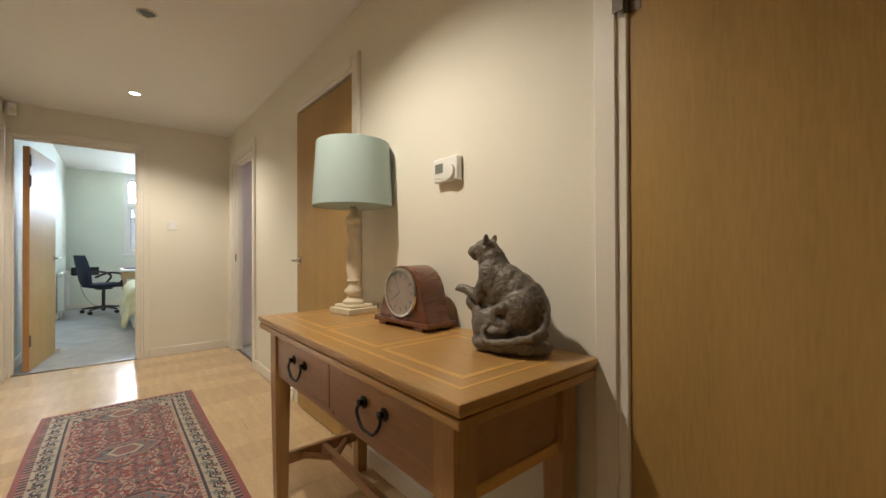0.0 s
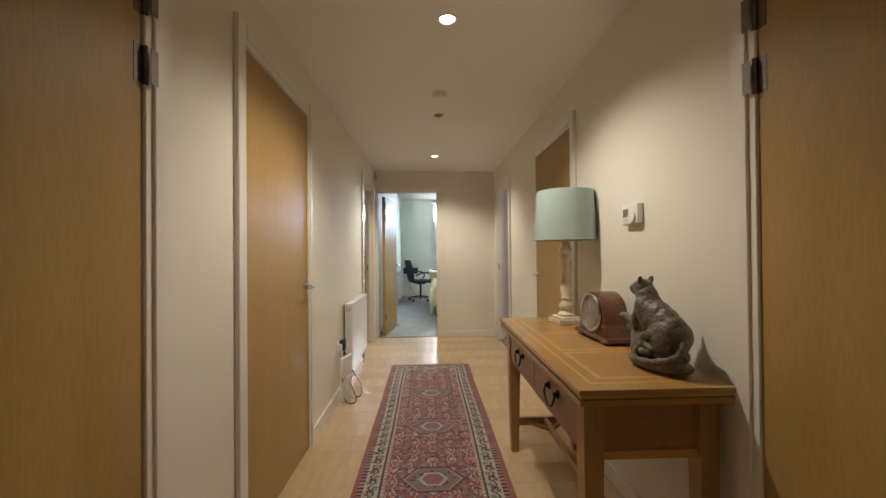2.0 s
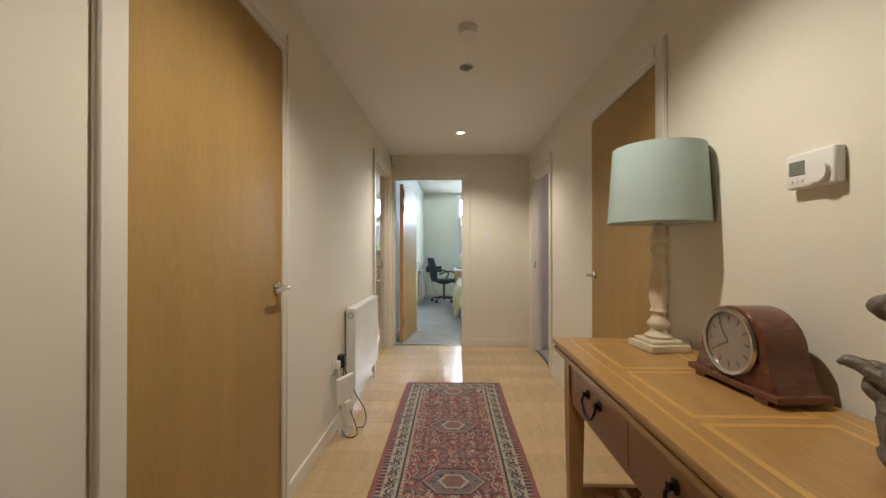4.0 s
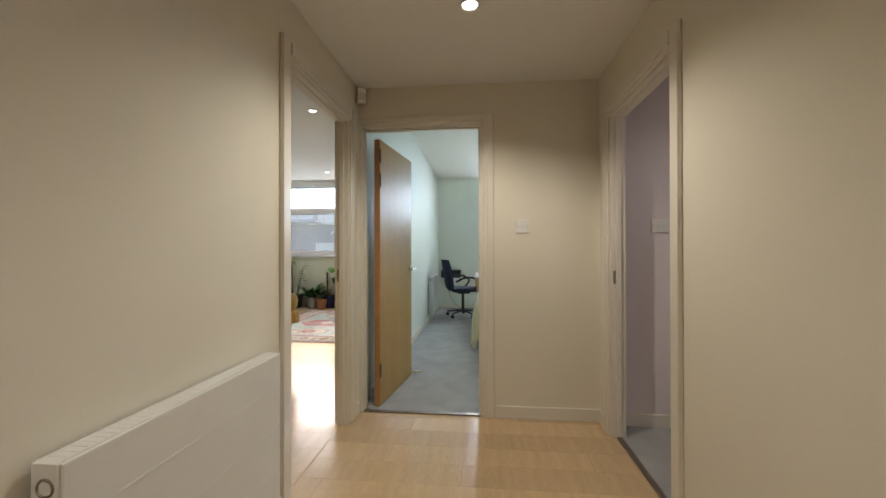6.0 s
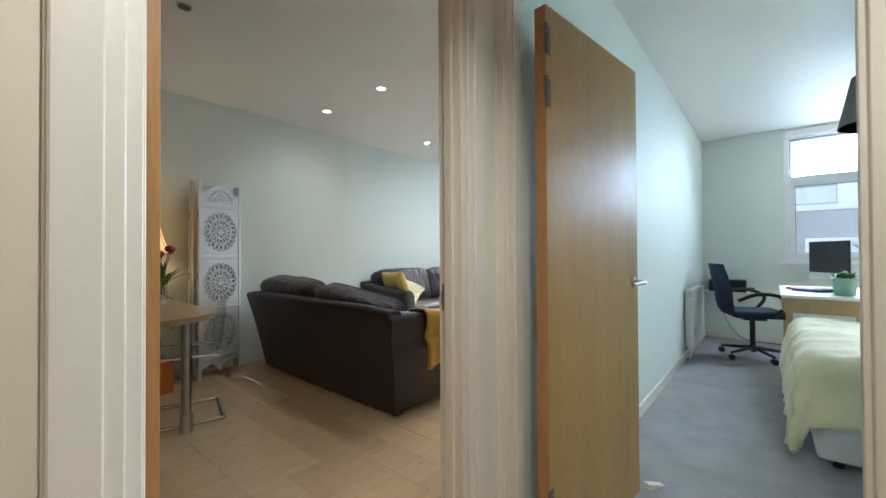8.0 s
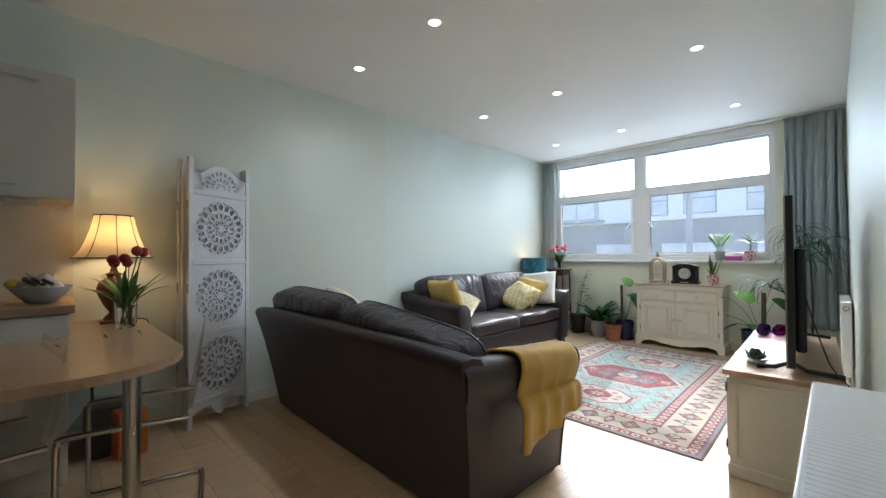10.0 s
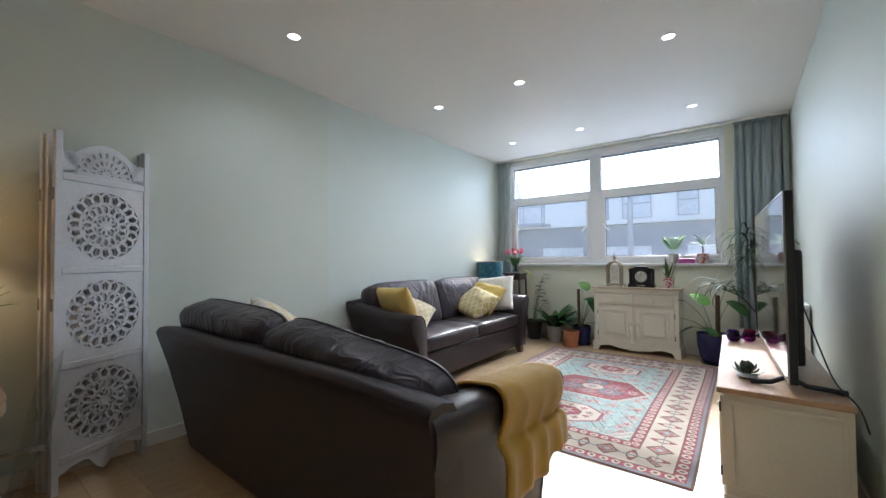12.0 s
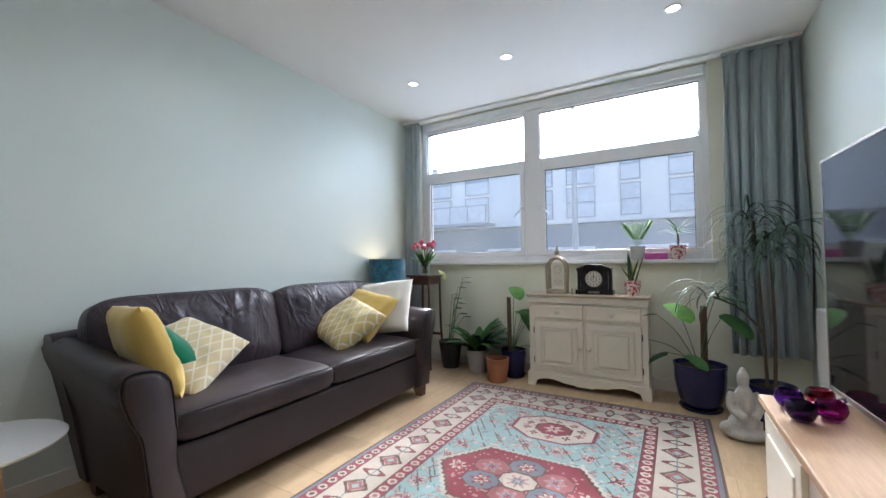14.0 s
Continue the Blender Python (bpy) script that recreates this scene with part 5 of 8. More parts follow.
def paint_runner(x, y, hx, hy):
    d = np.minimum(hx - np.abs(x), hy - np.abs(y))
    side = (hx - np.abs(x)) < (hy - np.abs(y))
    along = np.where(side, y, x)
    idx = np.full(x.shape, ROSE)
    every = np.ones(x.shape, bool)
    k = speck(x, y, 0.012, 2)
    idx[k > 0.66] = RED
    idx[k > 0.84] = SLATE
    idx[k > 0.95] = CREAM
    idx[k < 0.08] = PINK
    a, b = (np.abs(x) % 0.105) - 0.0525, (y % 0.103) - 0.0515
    f = flower(a, b, 0.042, 6)
    idx[f < 1] = NAVY
    idx[(f < 1) & (speck(x, y, 0.010, 7) > 0.45)] = SLATE
    idx[f < 0.62] = ROSE
    idx[f < 0.34] = PINK
    a2, b2 = ((np.abs(x) + 0.05) % 0.105) - 0.0525, ((y + 0.05) % 0.103) - 0.0515
    f = flower(a2, b2, 0.030, 4)
    idx[f < 1] = RED
    idx[f < 0.6] = CREAM
    idx[f < 0.3] = SLATE
    idx[(np.abs(np.hypot(a2, b2) - 0.036) < 0.0035) & (b2 > 0)] = NAVY
    idx[(np.abs(np.abs(a) - 0.046 + 0.4 * np.abs(b)) < 0.003) & (speck(x, y, 0.05, 6) > 0.4)] = CREAM
    # outlined lozenge medallions down the middle
    yy = ((y - 0.02 + 0.31) % 0.62) - 0.31
    hexa = lambda rx, ry: np.maximum(np.abs(yy) / ry, np.abs(x) / rx + 0.5 * np.abs(yy) / ry)
    o = hexa(0.150, 0.095)
    idx[(o < 1.14) & (o > 1.06)] = NAVY
    idx[(o < 1.06) & (o > 0.96)] = PINK
    idx[o < 0.96] = SLATE
    idx[(o < 0.92) & (speck(x, yy, 0.013, 4) > 0.62)] = ROSE
    idx[(o < 0.92) & (speck(x, yy, 0.013, 9) > 0.85)] = NAVY
    o2 = hexa(0.068, 0.052)
    idx[o2 < 1.15] = CREAM
    idx[o2 < 0.88] = ROSE
    idx[(o2 < 0.88) & (speck(x, yy, 0.011, 5) > 0.6)] = SLATE
    yh = ((y - 0.02) % 0.62) - 0.31
    for u in (-0.06, 0.06, 0):
        q = flower(x - u, yh, 0.036, 6)
        idx[q < 1] = PINK if u == 0 else SLATE
        idx[q < 0.5] = RED
    # drawn-in corners of the field
    c = (hx - 0.155 - np.abs(x)) + (hy - 0.155 - np.abs(y)) * 0.8
    idx[c < 0.10] = CREAM
    idx[(c < 0.10) & (speck(x, y, 0.018, 9) > 0.5)] = NAVY
    border_motif(along, d, idx, every, 0.050, 0.130, 0.098, CREAM, [
        (lambda p, q, h: np.abs(q - 0.016 * np.sin(p / 0.098 * 2 * np.pi)) < 0.005, NAVY),
        (lambda p, q, h: flower(p - 0.024, q + 0.016, 0.021, 5) < 1, NAVY),
        (lambda p, q, h: flower(p + 0.024, q - 0.016, 0.021, 5) < 1, SLATE),
        (lambda p, q, h: flower(p - 0.024, q + 0.016, 0.010, 5) < 1, ROSE),
        (lambda p, q, h: np.abs(np.abs(p) - 0.040 - 0.5 * np.abs(q)) < 0.004, NAVY)])
    idx[(d >= 0.130) & (d < 0.142)] = NAVY
    idx[(d >= 0.142) & (d < 0.155)] = PINK
    idx[(d >= 0.142) & (d < 0.155) & (tri(along, 0.03) > 0.5)] = CREAM
    border_motif(along, d, idx, every, 0.026, 0.050, 0.03, NAVY, [(lambda p, q, h: np.abs(p) < 0.007, PINK)])
    idx[d < 0.026] = ROSE
    return idx


knotted_rug("runner_rug", "red patterned wool runner with repeating medallions, on laminate", -0.195, 0.60, 0.55, 3.505, 0.0058, paint_runner)
knotted_rug("living_room_rug", "faded teal and red patterned wool rug with medallions", -2.985, -1.275, 6.86, 9.44, 0.0062, paint_living)

# ---- windows, curtains and the street ----
def window(name, label, hole, mullion, transom, y, hw=0.076):
    x0, x1, z0, z1 = hole
    w = tagged(new(name), label, "window", "", "structure")
    bm = bmesh.new()
    f, d = 0.055, 0.07
    for a in ((x0, x1, z1 - 0.115, z1), (x0, x1, z0, z0 + f), (x0, x0 + f, z0 + f, z1 - 0.115), (x1 - f, x1, z0 + f, z1 - 0.115)):
        box(bm, a[0], a[1], y, y + d, a[2], a[3], 0.004)
    part("window_frame", bm, M_UPVC, w, "white plastic outer frame")
    part("mullion", B(mullion - hw, mullion + hw, y - 0.004, y + d, z0 + f, z1 - 0.115, 0.004), M_UPVC, w)
    part("blind_cassette", B(x0 + 0.02, x1 - 0.02, y - 0.028, y + 0.0, z1 - 0.085, z1 - 0.004, 0.012, 3), M_UPVC, w, "rolled white blind")
    for a, b in ((x0 + f, mullion - hw), (mullion + hw, x1 - f)):
        part("transom", B(a, b, y - 0.002, y + d, transom - 0.035, transom + 0.035, 0.004), M_UPVC, w)
        top, lo = (transom + 0.035, z1 - 0.115), (z0 + f, transom - 0.035)
        bm = bmesh.new()
        s = 0.045
        for q in ((a, b, lo[1] - s, lo[1]), (a, b, lo[0], lo[0] + s), (a, a + s, lo[0] + s, lo[1] - s), (b - s, b, lo[0] + s, lo[1] - s)):
            box(bm, q[0], q[1], y - 0.012, y + 0.05, q[2], q[3], 0.005)
        sash = part("sash", bm, M_UPVC, w, "opening casement")
        g = part("pane", B(a + s - 0.004, b - s + 0.004, y + 0.02, y + 0.026, lo[0] + s - 0.004, lo[1] - s + 0.004), M_PANE, sash)
        g.visible_shadow = False
        bm = bmesh.new()
        e = 0.006
        for q in ((a + s, b - s, lo[1] - s - e, lo[1] - s + 0.001), (a + s, b - s, lo[0] + s - 0.001, lo[0] + s + e), (a + s - 0.001, a + s + e, lo[0] + s, lo[1] - s), (b - s - e, b - s + 0.001, lo[0] + s, lo[1] - s)):
            box(bm, q[0], q[1], y + 0.012, y + 0.020, q[2], q[3])
        part("gasket", bm, M_BLACK, sash, "thin black rubber seal")
        side = 1 if b < mullion else -1
        hx = b - 0.022 if side > 0 else a + 0.022
        bm = B(hx - 0.010, hx + 0.010, y - 0.022, y - 0.011, transom - 0.46, transom - 0.40, 0.003)
        tube(curve_pts([(hx, y - 0.022, transom - 0.43), (hx, y - 0.045, transom - 0.43), (hx - side * 0.04, y - 0.05, transom - 0.47), (hx - side * 0.075, y - 0.05, transom - 0.51)], 12), 0.008, 8, bm)
        part("handle", bm, M_UPVC, sash, "white window handle", True)
        g = part("upper_pane", B(a, b, y + 0.03, y + 0.036, top[0], top[1]), M_PANE, w)
        g.visible_shadow = False
        bm = bmesh.new()
        for q in ((a, b, top[0] - 0.001, top[0] + e), (a, b, top[1] - e, top[1] + 0.001), (a - 0.001, a + e, top[0], top[1]), (b - e, b + 0.001, top[0], top[1])):
            box(bm, q[0], q[1], y + 0.02, y + 0.029, q[2], q[3])
        part("gasket", bm, M_BLACK, w, "thin black rubber seal")
    part("window_sill", B(x0 - 0.04, x1 + 0.04, FAR_Y - 0.045, y + 0.005, z0 - 0.025, z0 + 0.004, 0.006), M_UPVC, w)
    return w


window("window_1", "wide white plastic window over four panes", LWIN, -2.612, 2.0, FAR_Y + 0.045)
window("window_2", "white plastic bedroom window with panes above and below", BWIN, 1.45, 1.985, FAR_Y + 0.045)

M_CURTAIN = material("blue_grey_curtain_cloth", (0.33, 0.385, 0.39), 0.85, vary=0.10, scale=3, grain=200, bump=0.4, depth=0.003, stretch=(1, 1, 0.5), sheen=0.3)


def curtain(x0, x1, y, z0, z1, folds, seed, label):
    bm = bmesh.new()
    nu, nv = folds * 14, 26
    rows = []
    for j in range(nv + 1):
        v = j / nv
        z = z1 + (z0 - z1) * v
        row = []
        for i in range(nu + 1):
            u = i / nu
            amp = (0.018 + 0.032 * min(1, v * 1.6)) * (0.75 + 0.9 * noise.noise(Vector((u * 5, seed, v * 0.7))))
            ph = 2 * math.pi * folds * (u + 0.09 * noise.noise(Vector((u * 3.4, v * 0.9, seed))))
            row.append(bm.verts.new((x0 + (x1 - x0) * u + 0.010 * math.sin(ph * 2 + seed), y + amp * math.sin(ph) + 0.012 * noise.noise(Vector((u * 9, v * 4, seed))), z)))
        rows.append(row)
    for a, b in zip(rows, rows[1:]):
        for i in range(nu):
            bm.faces.new((a[i], a[i + 1], b[i + 1], b[i]))
    c = thing("curtain", label, "curtain", None, "pair of curtains")
    ob = part("fabric", bm, M_CURTAIN, c, "", True)
    s = ob.modifiers.new("thickness", "SOLIDIFY")
    s.thickness = 0.004
    part("heading_tape", B(x0, x1, y - 0.012, y + 0.012, z1 - 0.01, z1 + 0.012), M_CURTAIN, c)
    for k in range(folds + 1):
        xx = x0 + (x1 - x0) * k / folds
        part("hook", C((xx, y, z1), (xx, y, ROOM_H - 0.018), 0.003, seg=6), M_WHITE, c)
    return c


curtain(-4.02, -3.82, 9.865, 0.06, 2.565, 4, 1, "narrow gathered blue-grey curtain hanging beside the sofa")
curtain(-1.11, -0.66, 9.865, 0.36, 2.565, 6, 2, "gathered blue-grey curtain hanging beside the television")
structure("trim_curtain_track", B(-4.02, -0.65, 9.85, 9.88, ROOM_H - 0.022, ROOM_H + 0.001, 0.003), M_WHITE, "white curtain track on the ceiling", "curtain track")

# the street outside
M_ASPH = material("asphalt", (0.05, 0.05, 0.052), 0.9, vary=0.2, scale=0.8, grain=40, bump=0.4)
M_PAVE = material("concrete_paving", (0.30, 0.295, 0.285), 0.9, vary=0.12, scale=1, grain=30)
M_FACADE = material("pale_brick_cladding", (0.88, 0.86, 0.78), 0.85, vary=0.06, scale=0.6, grain=14, bump=0.2, stretch=(1, 1, 4))
M_DARKBAND = material("dark_teal_cladding", (0.17, 0.20, 0.225), 0.5, vary=0.12, scale=0.8, grain=10)
# pale base paints in the sky that the street's glass reflects
M_WINPALE = material("sky_pale_window_glass", (0.62, 0.65, 0.65), 0.15, vary=0.2, scale=0.7, grain=3, bump=0, spec=0.8)
M_GREYMETAL = material("grey_painted_metal", (0.30, 0.32, 0.33), 0.5, vary=0.06)
structure("ground", B(-400, 400, 10.24, 800, -0.9, -0.50), M_PAVE, "grey paved ground outside", "ground")
structure("road", B(-400, 400, 13.5, 21.0, -0.52, -0.494), M_ASPH, "asphalt street outside the window", "road")
house = thing("apartment_building", "pale brick apartment building with a dark ground floor", "building", pose(0, 27.0, -0.5))
part("upper_wall", B(-40, 30, 0, 6, 3.40, 7.1, 0.02), M_FACADE, house, "pale brick upper storeys")
part("ground_floor", B(-40, 30, 0.3, 6, 0.0, 3.40), M_DARKBAND, house, "dark teal ground floor")
part("roof", B(-40.2, 30.2, -0.15, 6.2, 7.1, 7.25), M_GREYMETAL, house)
for x, w in ((-13.6, 1.3), (-11.2, 1.4), (-7.2, 0.7), (-5.4, 1.3), (-3.1, 0.8), (-0.8, 1.3), (1.6, 1.3), (4.4, 1.4), (7.4, 1.3), (10.5, 1.4), (-17.5, 1.4), (-21, 1.4)):
    for z0, z1 in ((3.70, 5.15), (5.40, 6.85)):
        wn = part("window", B(x - w / 2, x + w / 2, -0.03, 0.02, z0, z1), M_WINPALE, house)
        bm = bmesh.new()
        for q in ((x - w / 2 - 0.05, x + w / 2 + 0.05, z0 - 0.05, z0), (x - w / 2 - 0.05, x + w / 2 + 0.05, z1, z1 + 0.05), (x - w / 2 - 0.05, x - w / 2, z0, z1), (x + w / 2, x + w / 2 + 0.05, z0, z1), (x - w / 2, x + w / 2, (z0 + z1) / 2 - 0.03, (z0 + z1) / 2 + 0.03)):
            box(bm, q[0], q[1], -0.07, -0.005, q[2], q[3])
        part("frame", bm, M_GREYMETAL, wn)
for x in (-12.3,):
    bal = part("balcony", B(x - 2.2, x + 2.2, -1.3, 0, 3.50, 3.63), M_GREYMETAL, house, "balcony with glazed balustrade")
    bm = B(x - 2.2, x + 2.2, -1.3, -1.26, 3.63, 4.53)
    part("balustrade", bm, M_WINPALE, bal)
    part("rail", B(x - 2.25, x + 2.25, -1.33, -1.23, 4.53, 4.58), M_GREYMETAL, bal)
    for k in range(5):
        part("post", B(x - 2.2 + k * 1.1 - 0.025, x - 2.2 + k * 1.1 + 0.025, -1.33, -1.26, 3.63, 4.53), M_GREYMETAL, bal)
for x in (-14, -9.5, -6, -2, 2.5, 6):
    part("shopfront", B(x - 1.2, x + 1.2, 0.26, 0.31, 0.5, 2.2), M_WINPALE, house)
pole = thing("street_lamp", "grey steel street lamp post outside the window", "street lamp", pose(-4.1, 19.2, -0.5))
part("post", C((0, 0, 0), (0, 0, 6.5), 0.11, 0.07, 16), M_GREYMETAL, pole)
part("arm", tube(curve_pts([(0, 0, 6.4), (0, -0.3, 6.8), (0, -1.2, 6.9)], 10), 0.04, 8), M_GREYMETAL, pole)
part("lantern", B(-0.12, 0.12, -1.7, -1.1, 6.84, 6.95, 0.03), M_GREYMETAL, pole)


def car(x, y, mat, label):
    c = thing("car", label, "car", pose(x, y, -0.494))
    prof = [(-2.1, 0.35), (-2.1, 0.75), (-1.5, 0.88), (-0.9, 1.40), (0.7, 1.44), (1.4, 0.95), (2.05, 0.85), (2.1, 0.4)]
    bm = loft([[(px, s * hw, pz) for px, pz in prof] for s, hw in ((-1, 0.75), (-1, 0.85), (1, 0.85), (1, 0.75))])
    part("body", bm, mat, c, "", True)
    bm = loft([[(px, s * 0.86, pz) for px, pz in [(-0.95, 0.95), (-0.75, 1.32), (0.6, 1.36), (1.05, 0.98)]] for s in (-1, 1)])
    part("window", bm, M_WINPALE, c)
    for wx in (-1.3, 1.3):
        for s in (-1, 1):
            part("wheel", C((wx, s * 0.66, 0.32), (wx, s * 0.86, 0.32), 0.32, seg=20), M_BLACK, c)


M_CARSILVER, M_CARRED = material("silver_car_paint", (0.45, 0.46, 0.47), 0.3, 0.5, vary=0.03), material("magenta_car_paint", (0.45, 0.03, 0.22), 0.3, vary=0.03)
car(-7.6, 17.5, M_CARSILVER, "silver car parked on the street outside")
car(0.6, 18.6, M_CARSILVER, "grey car parked on the street outside")

# ---- living room lights ----
for x, y in LIVING_SPOTS:
    downlight(x, y, ROOM_H, True, "lit recessed downlight in the living room ceiling", "living room downlights")
    spot_light(x, y, ROOM_H - 0.02, LIVING_W, (1.0, 0.95, 0.88), 150)
downlight(-2.505, 4.49, ROOM_H, False, "unlit recessed downlight in the living room ceiling", "living room downlights")


# ---- plants ----
def foliage(name, c, rough=0.58):
    return material(name, c, rough, vary=0.30, scale=9, grain=50, bump=0.15, rand=0.1, spec=0.3)


M_LEAF, M_LEAFDARK = foliage("mid_green_leaf", (0.055, 0.14, 0.035)), foliage("dark_green_leaf", (0.025, 0.065, 0.030))
M_LEAFBRIGHT, M_LEAFGREY = foliage("bright_green_leaf", (0.12, 0.26, 0.04)), foliage("grey_green_leaf", (0.07, 0.12, 0.075))
M_LEAFEDGE = foliage("yellow_leaf_edge", (0.34, 0.36, 0.10))
M_STEM, M_BARK = foliage("green_stem", (0.10, 0.15, 0.05)), material("brown_stem", (0.085, 0.055, 0.032), 0.9, vary=0.3, scale=20, grain=80, bump=0.6)
M_MOSS = material("coir_moss_pole", (0.12, 0.07, 0.035), 1.0, vary=0.35, scale=25, grain=120, bump=1.0, depth=0.01)
M_SOIL = material("potting_soil", (0.03, 0.02, 0.014), 1.0, vary=0.4, scale=30, grain=120, bump=1.0, depth=0.01)
M_TERRA = material("terracotta", (0.44, 0.18, 0.085), 0.85, vary=0.15, scale=7, grain=80, bump=0.2)
M_NAVYGLAZE = material("navy_glaze", (0.018, 0.018, 0.075), 0.22, vary=0.25, scale=6, grain=60, bump=0.1)
M_GREYPOT = material("grey_stone_pot", (0.40, 0.39, 0.37), 0.6, vary=0.08)
M_BLACKPOT = material("black_nursery_pot", (0.02, 0.02, 0.02), 0.5, vary=0.1)


def blade(bm, base, yaw, pitch, length, width, droop=0.5, n=7, shape="lance", fold=0.25, mi=0):
    """A leaf from its base: it starts at that pitch (degrees up) and bends down by droop radians over its length."""
    p = Vector(base)
    a, t = radians(yaw), radians(pitch)
    side = Vector((-math.sin(a), math.cos(a), 0))
    rows = []
    for i in range(n + 1):
        u = i / n
        if shape == "lance":
            w = width * math.sin(math.pi * min(1, 0.06 + 0.94 * u)) ** 0.8
        elif shape == "heart":
            w = width * (1 - u) ** 0.6 * (0.72 + 1.1 * u) if u > 0 else width * 0.55
        else:
            w = width * (1 - u**3)
        d = Vector((math.cos(a) * math.cos(t), math.sin(a) * math.cos(t), math.sin(t)))
        up = side.cross(d)
        rows.append([bm.verts.new(p - side * w / 2 - up * 0 + up * fold * w * 0.5), bm.verts.new(p.copy()), bm.verts.new(p + side * w / 2 + up * fold * w * 0.5)])
        p = p + d * (length / n)
        t -= droop / n
    for r, s in zip(rows, rows[1:]):
        for k in (0, 1):
            bm.faces.new((r[k], r[k + 1], s[k + 1], s[k])).material_index = mi
    return bm


def pot(parent, prof, mat, soil_r, soil_z, label, saucer=None):
    inner = [(max(0.01, r - 0.010), z) for r, z in reversed(prof)]
    part("pot", lathe(prof + inner[:2] + [(soil_r, soil_z)], 32), mat, parent, label, True)
    part("soil", lathe([(0.0, soil_z + 0.008), (soil_r * 0.6, soil_z + 0.004), (soil_r + 0.004, soil_z)], 24), M_SOIL, parent, "", True)
    if saucer:
        part("saucer", lathe([(saucer, 0.0), (saucer + 0.01, 0.018), (saucer + 0.004, 0.018), (saucer - 0.008, 0.006), (0, 0.006)], 28), mat, parent, "", True)


def stalked_leaf(p, base, tip, size, mat, droop=0.9, shape="heart", yaw=None, pitch=10):
    b, t = Vector(base), Vector(tip)
    mid = (b + t) / 2 + Vector((0, 0, 0.12 * (t - b).length))
    part("stem", tube(curve_pts([b, mid, t], 10), 0.0035, 6, taper=0.7), M_STEM, p, "", True)
    d = t - b
    y = math.degrees(math.atan2(d.y, d.x)) if yaw is None else yaw
    ob = part("leaf", blade(bmesh.new(), t, y, pitch, size * 1.15, size, droop, 9, shape, 0.15), mat, p, "", True)
    return ob


rnd = random.Random(7)
# big navy pot with a split-leaf plant on a moss pole
pl = thing("monstera_plant", "monstera with broad green leaves in a ribbed navy pot", "potted plant", pose(-1.315, 9.66, 0.0))
rib = [(0.105, 0.02), (0.125, 0.05)]
for k in range(14):
    z = 0.06 + k * 0.017
    rib += [(0.128 + 0.030 * math.sin(min(1, k / 10) * 1.5) + (0.002 if k % 2 else -0.001), z)]
rib += [(0.163, 0.30), (0.166, 0.315)]
pot(pl, rib, M_NAVYGLAZE, 0.15, 0.285, "ribbed navy glazed pot", 0.125)
part("moss_pole", C((0.03, 0.02, 0.28), (0.035, 0.02, 0.72), 0.022, 0.021, 14), M_MOSS, pl, "brown coir moss pole")
for tip, size, mat, yaw, pit in (((-0.16, -0.02, 0.74), 0.17, M_LEAFBRIGHT, -55, -12), ((-0.07, -0.14, 0.40), 0.12, M_LEAF, -40, -10), ((-0.33, 0.05, 0.45), 0.16, M_LEAFDARK, 170, -5), ((0.15, -0.05, 0.68), 0.17, M_LEAF, -40, -20), ((0.10, -0.02, 0.78), 0.17, M_LEAF, 30, 10), ((-0.26, -0.08, 0.66), 0.07, M_LEAFDARK, 170, 5), ((-0.20, 0.02, 0.37), 0.13, M_LEAFDARK, 190, -15)):
    stalked_leaf(pl, (0.0, 0.0, 0.28), tip, size * 1.2, mat, 0.8, "heart", yaw, pit)
# palm with thin drooping leaves behind it
pm = thing("palm_plant", "tall slender palm with narrow drooping leaves", "potted plant", pose(-0.93, 9.60, 0.0))
pot(pm, [(0.09, 0.0), (0.11, 0.10), (0.125, 0.22), (0.13, 0.24)], M_NAVYGLAZE, 0.11, 0.215, "dark glazed pot")
for dx, top in ((-0.02, 1.30), (0.02, 1.08)):
    part("trunk", tube(curve_pts([(dx, 0, 0.21), (dx * 1.5, 0.01, 0.6), (dx * 2 - 0.02, 0, top)], 14), 0.011, 8, taper=0.7), M_BARK, pm, "", True)
bm = bmesh.new()
for cx, cy, cz, n in ((-0.06, 0, 1.30, 30), (0.02, 0, 1.08, 26), (-0.08, -0.02, 1.12, 20), (0.10, 0.0, 1.22, 22), (-0.30, -0.05, 0.80, 26)):
    for k in range(n):
        blade(bm, (cx + rnd.uniform(-0.04, 0.04), cy + rnd.uniform(-0.04, 0.04), cz + rnd.uniform(-0.05, 0.06)), rnd.uniform(150, 390), rnd.uniform(10, 70), rnd.uniform(0.26, 0.42), 0.017, rnd.uniform(1.8, 2.9), 8, "lance", 0.3)
tagged(part("fronds", bm, M_LEAFGREY, pm, "narrow arching grey-green leaves", True), kind="stuff")
part("branch", tube(curve_pts([(-0.02, 0, 0.55), (-0.15, -0.03, 0.72), (-0.30, -0.05, 0.80)], 10), 0.007, 6), M_BARK, pm, "", True)

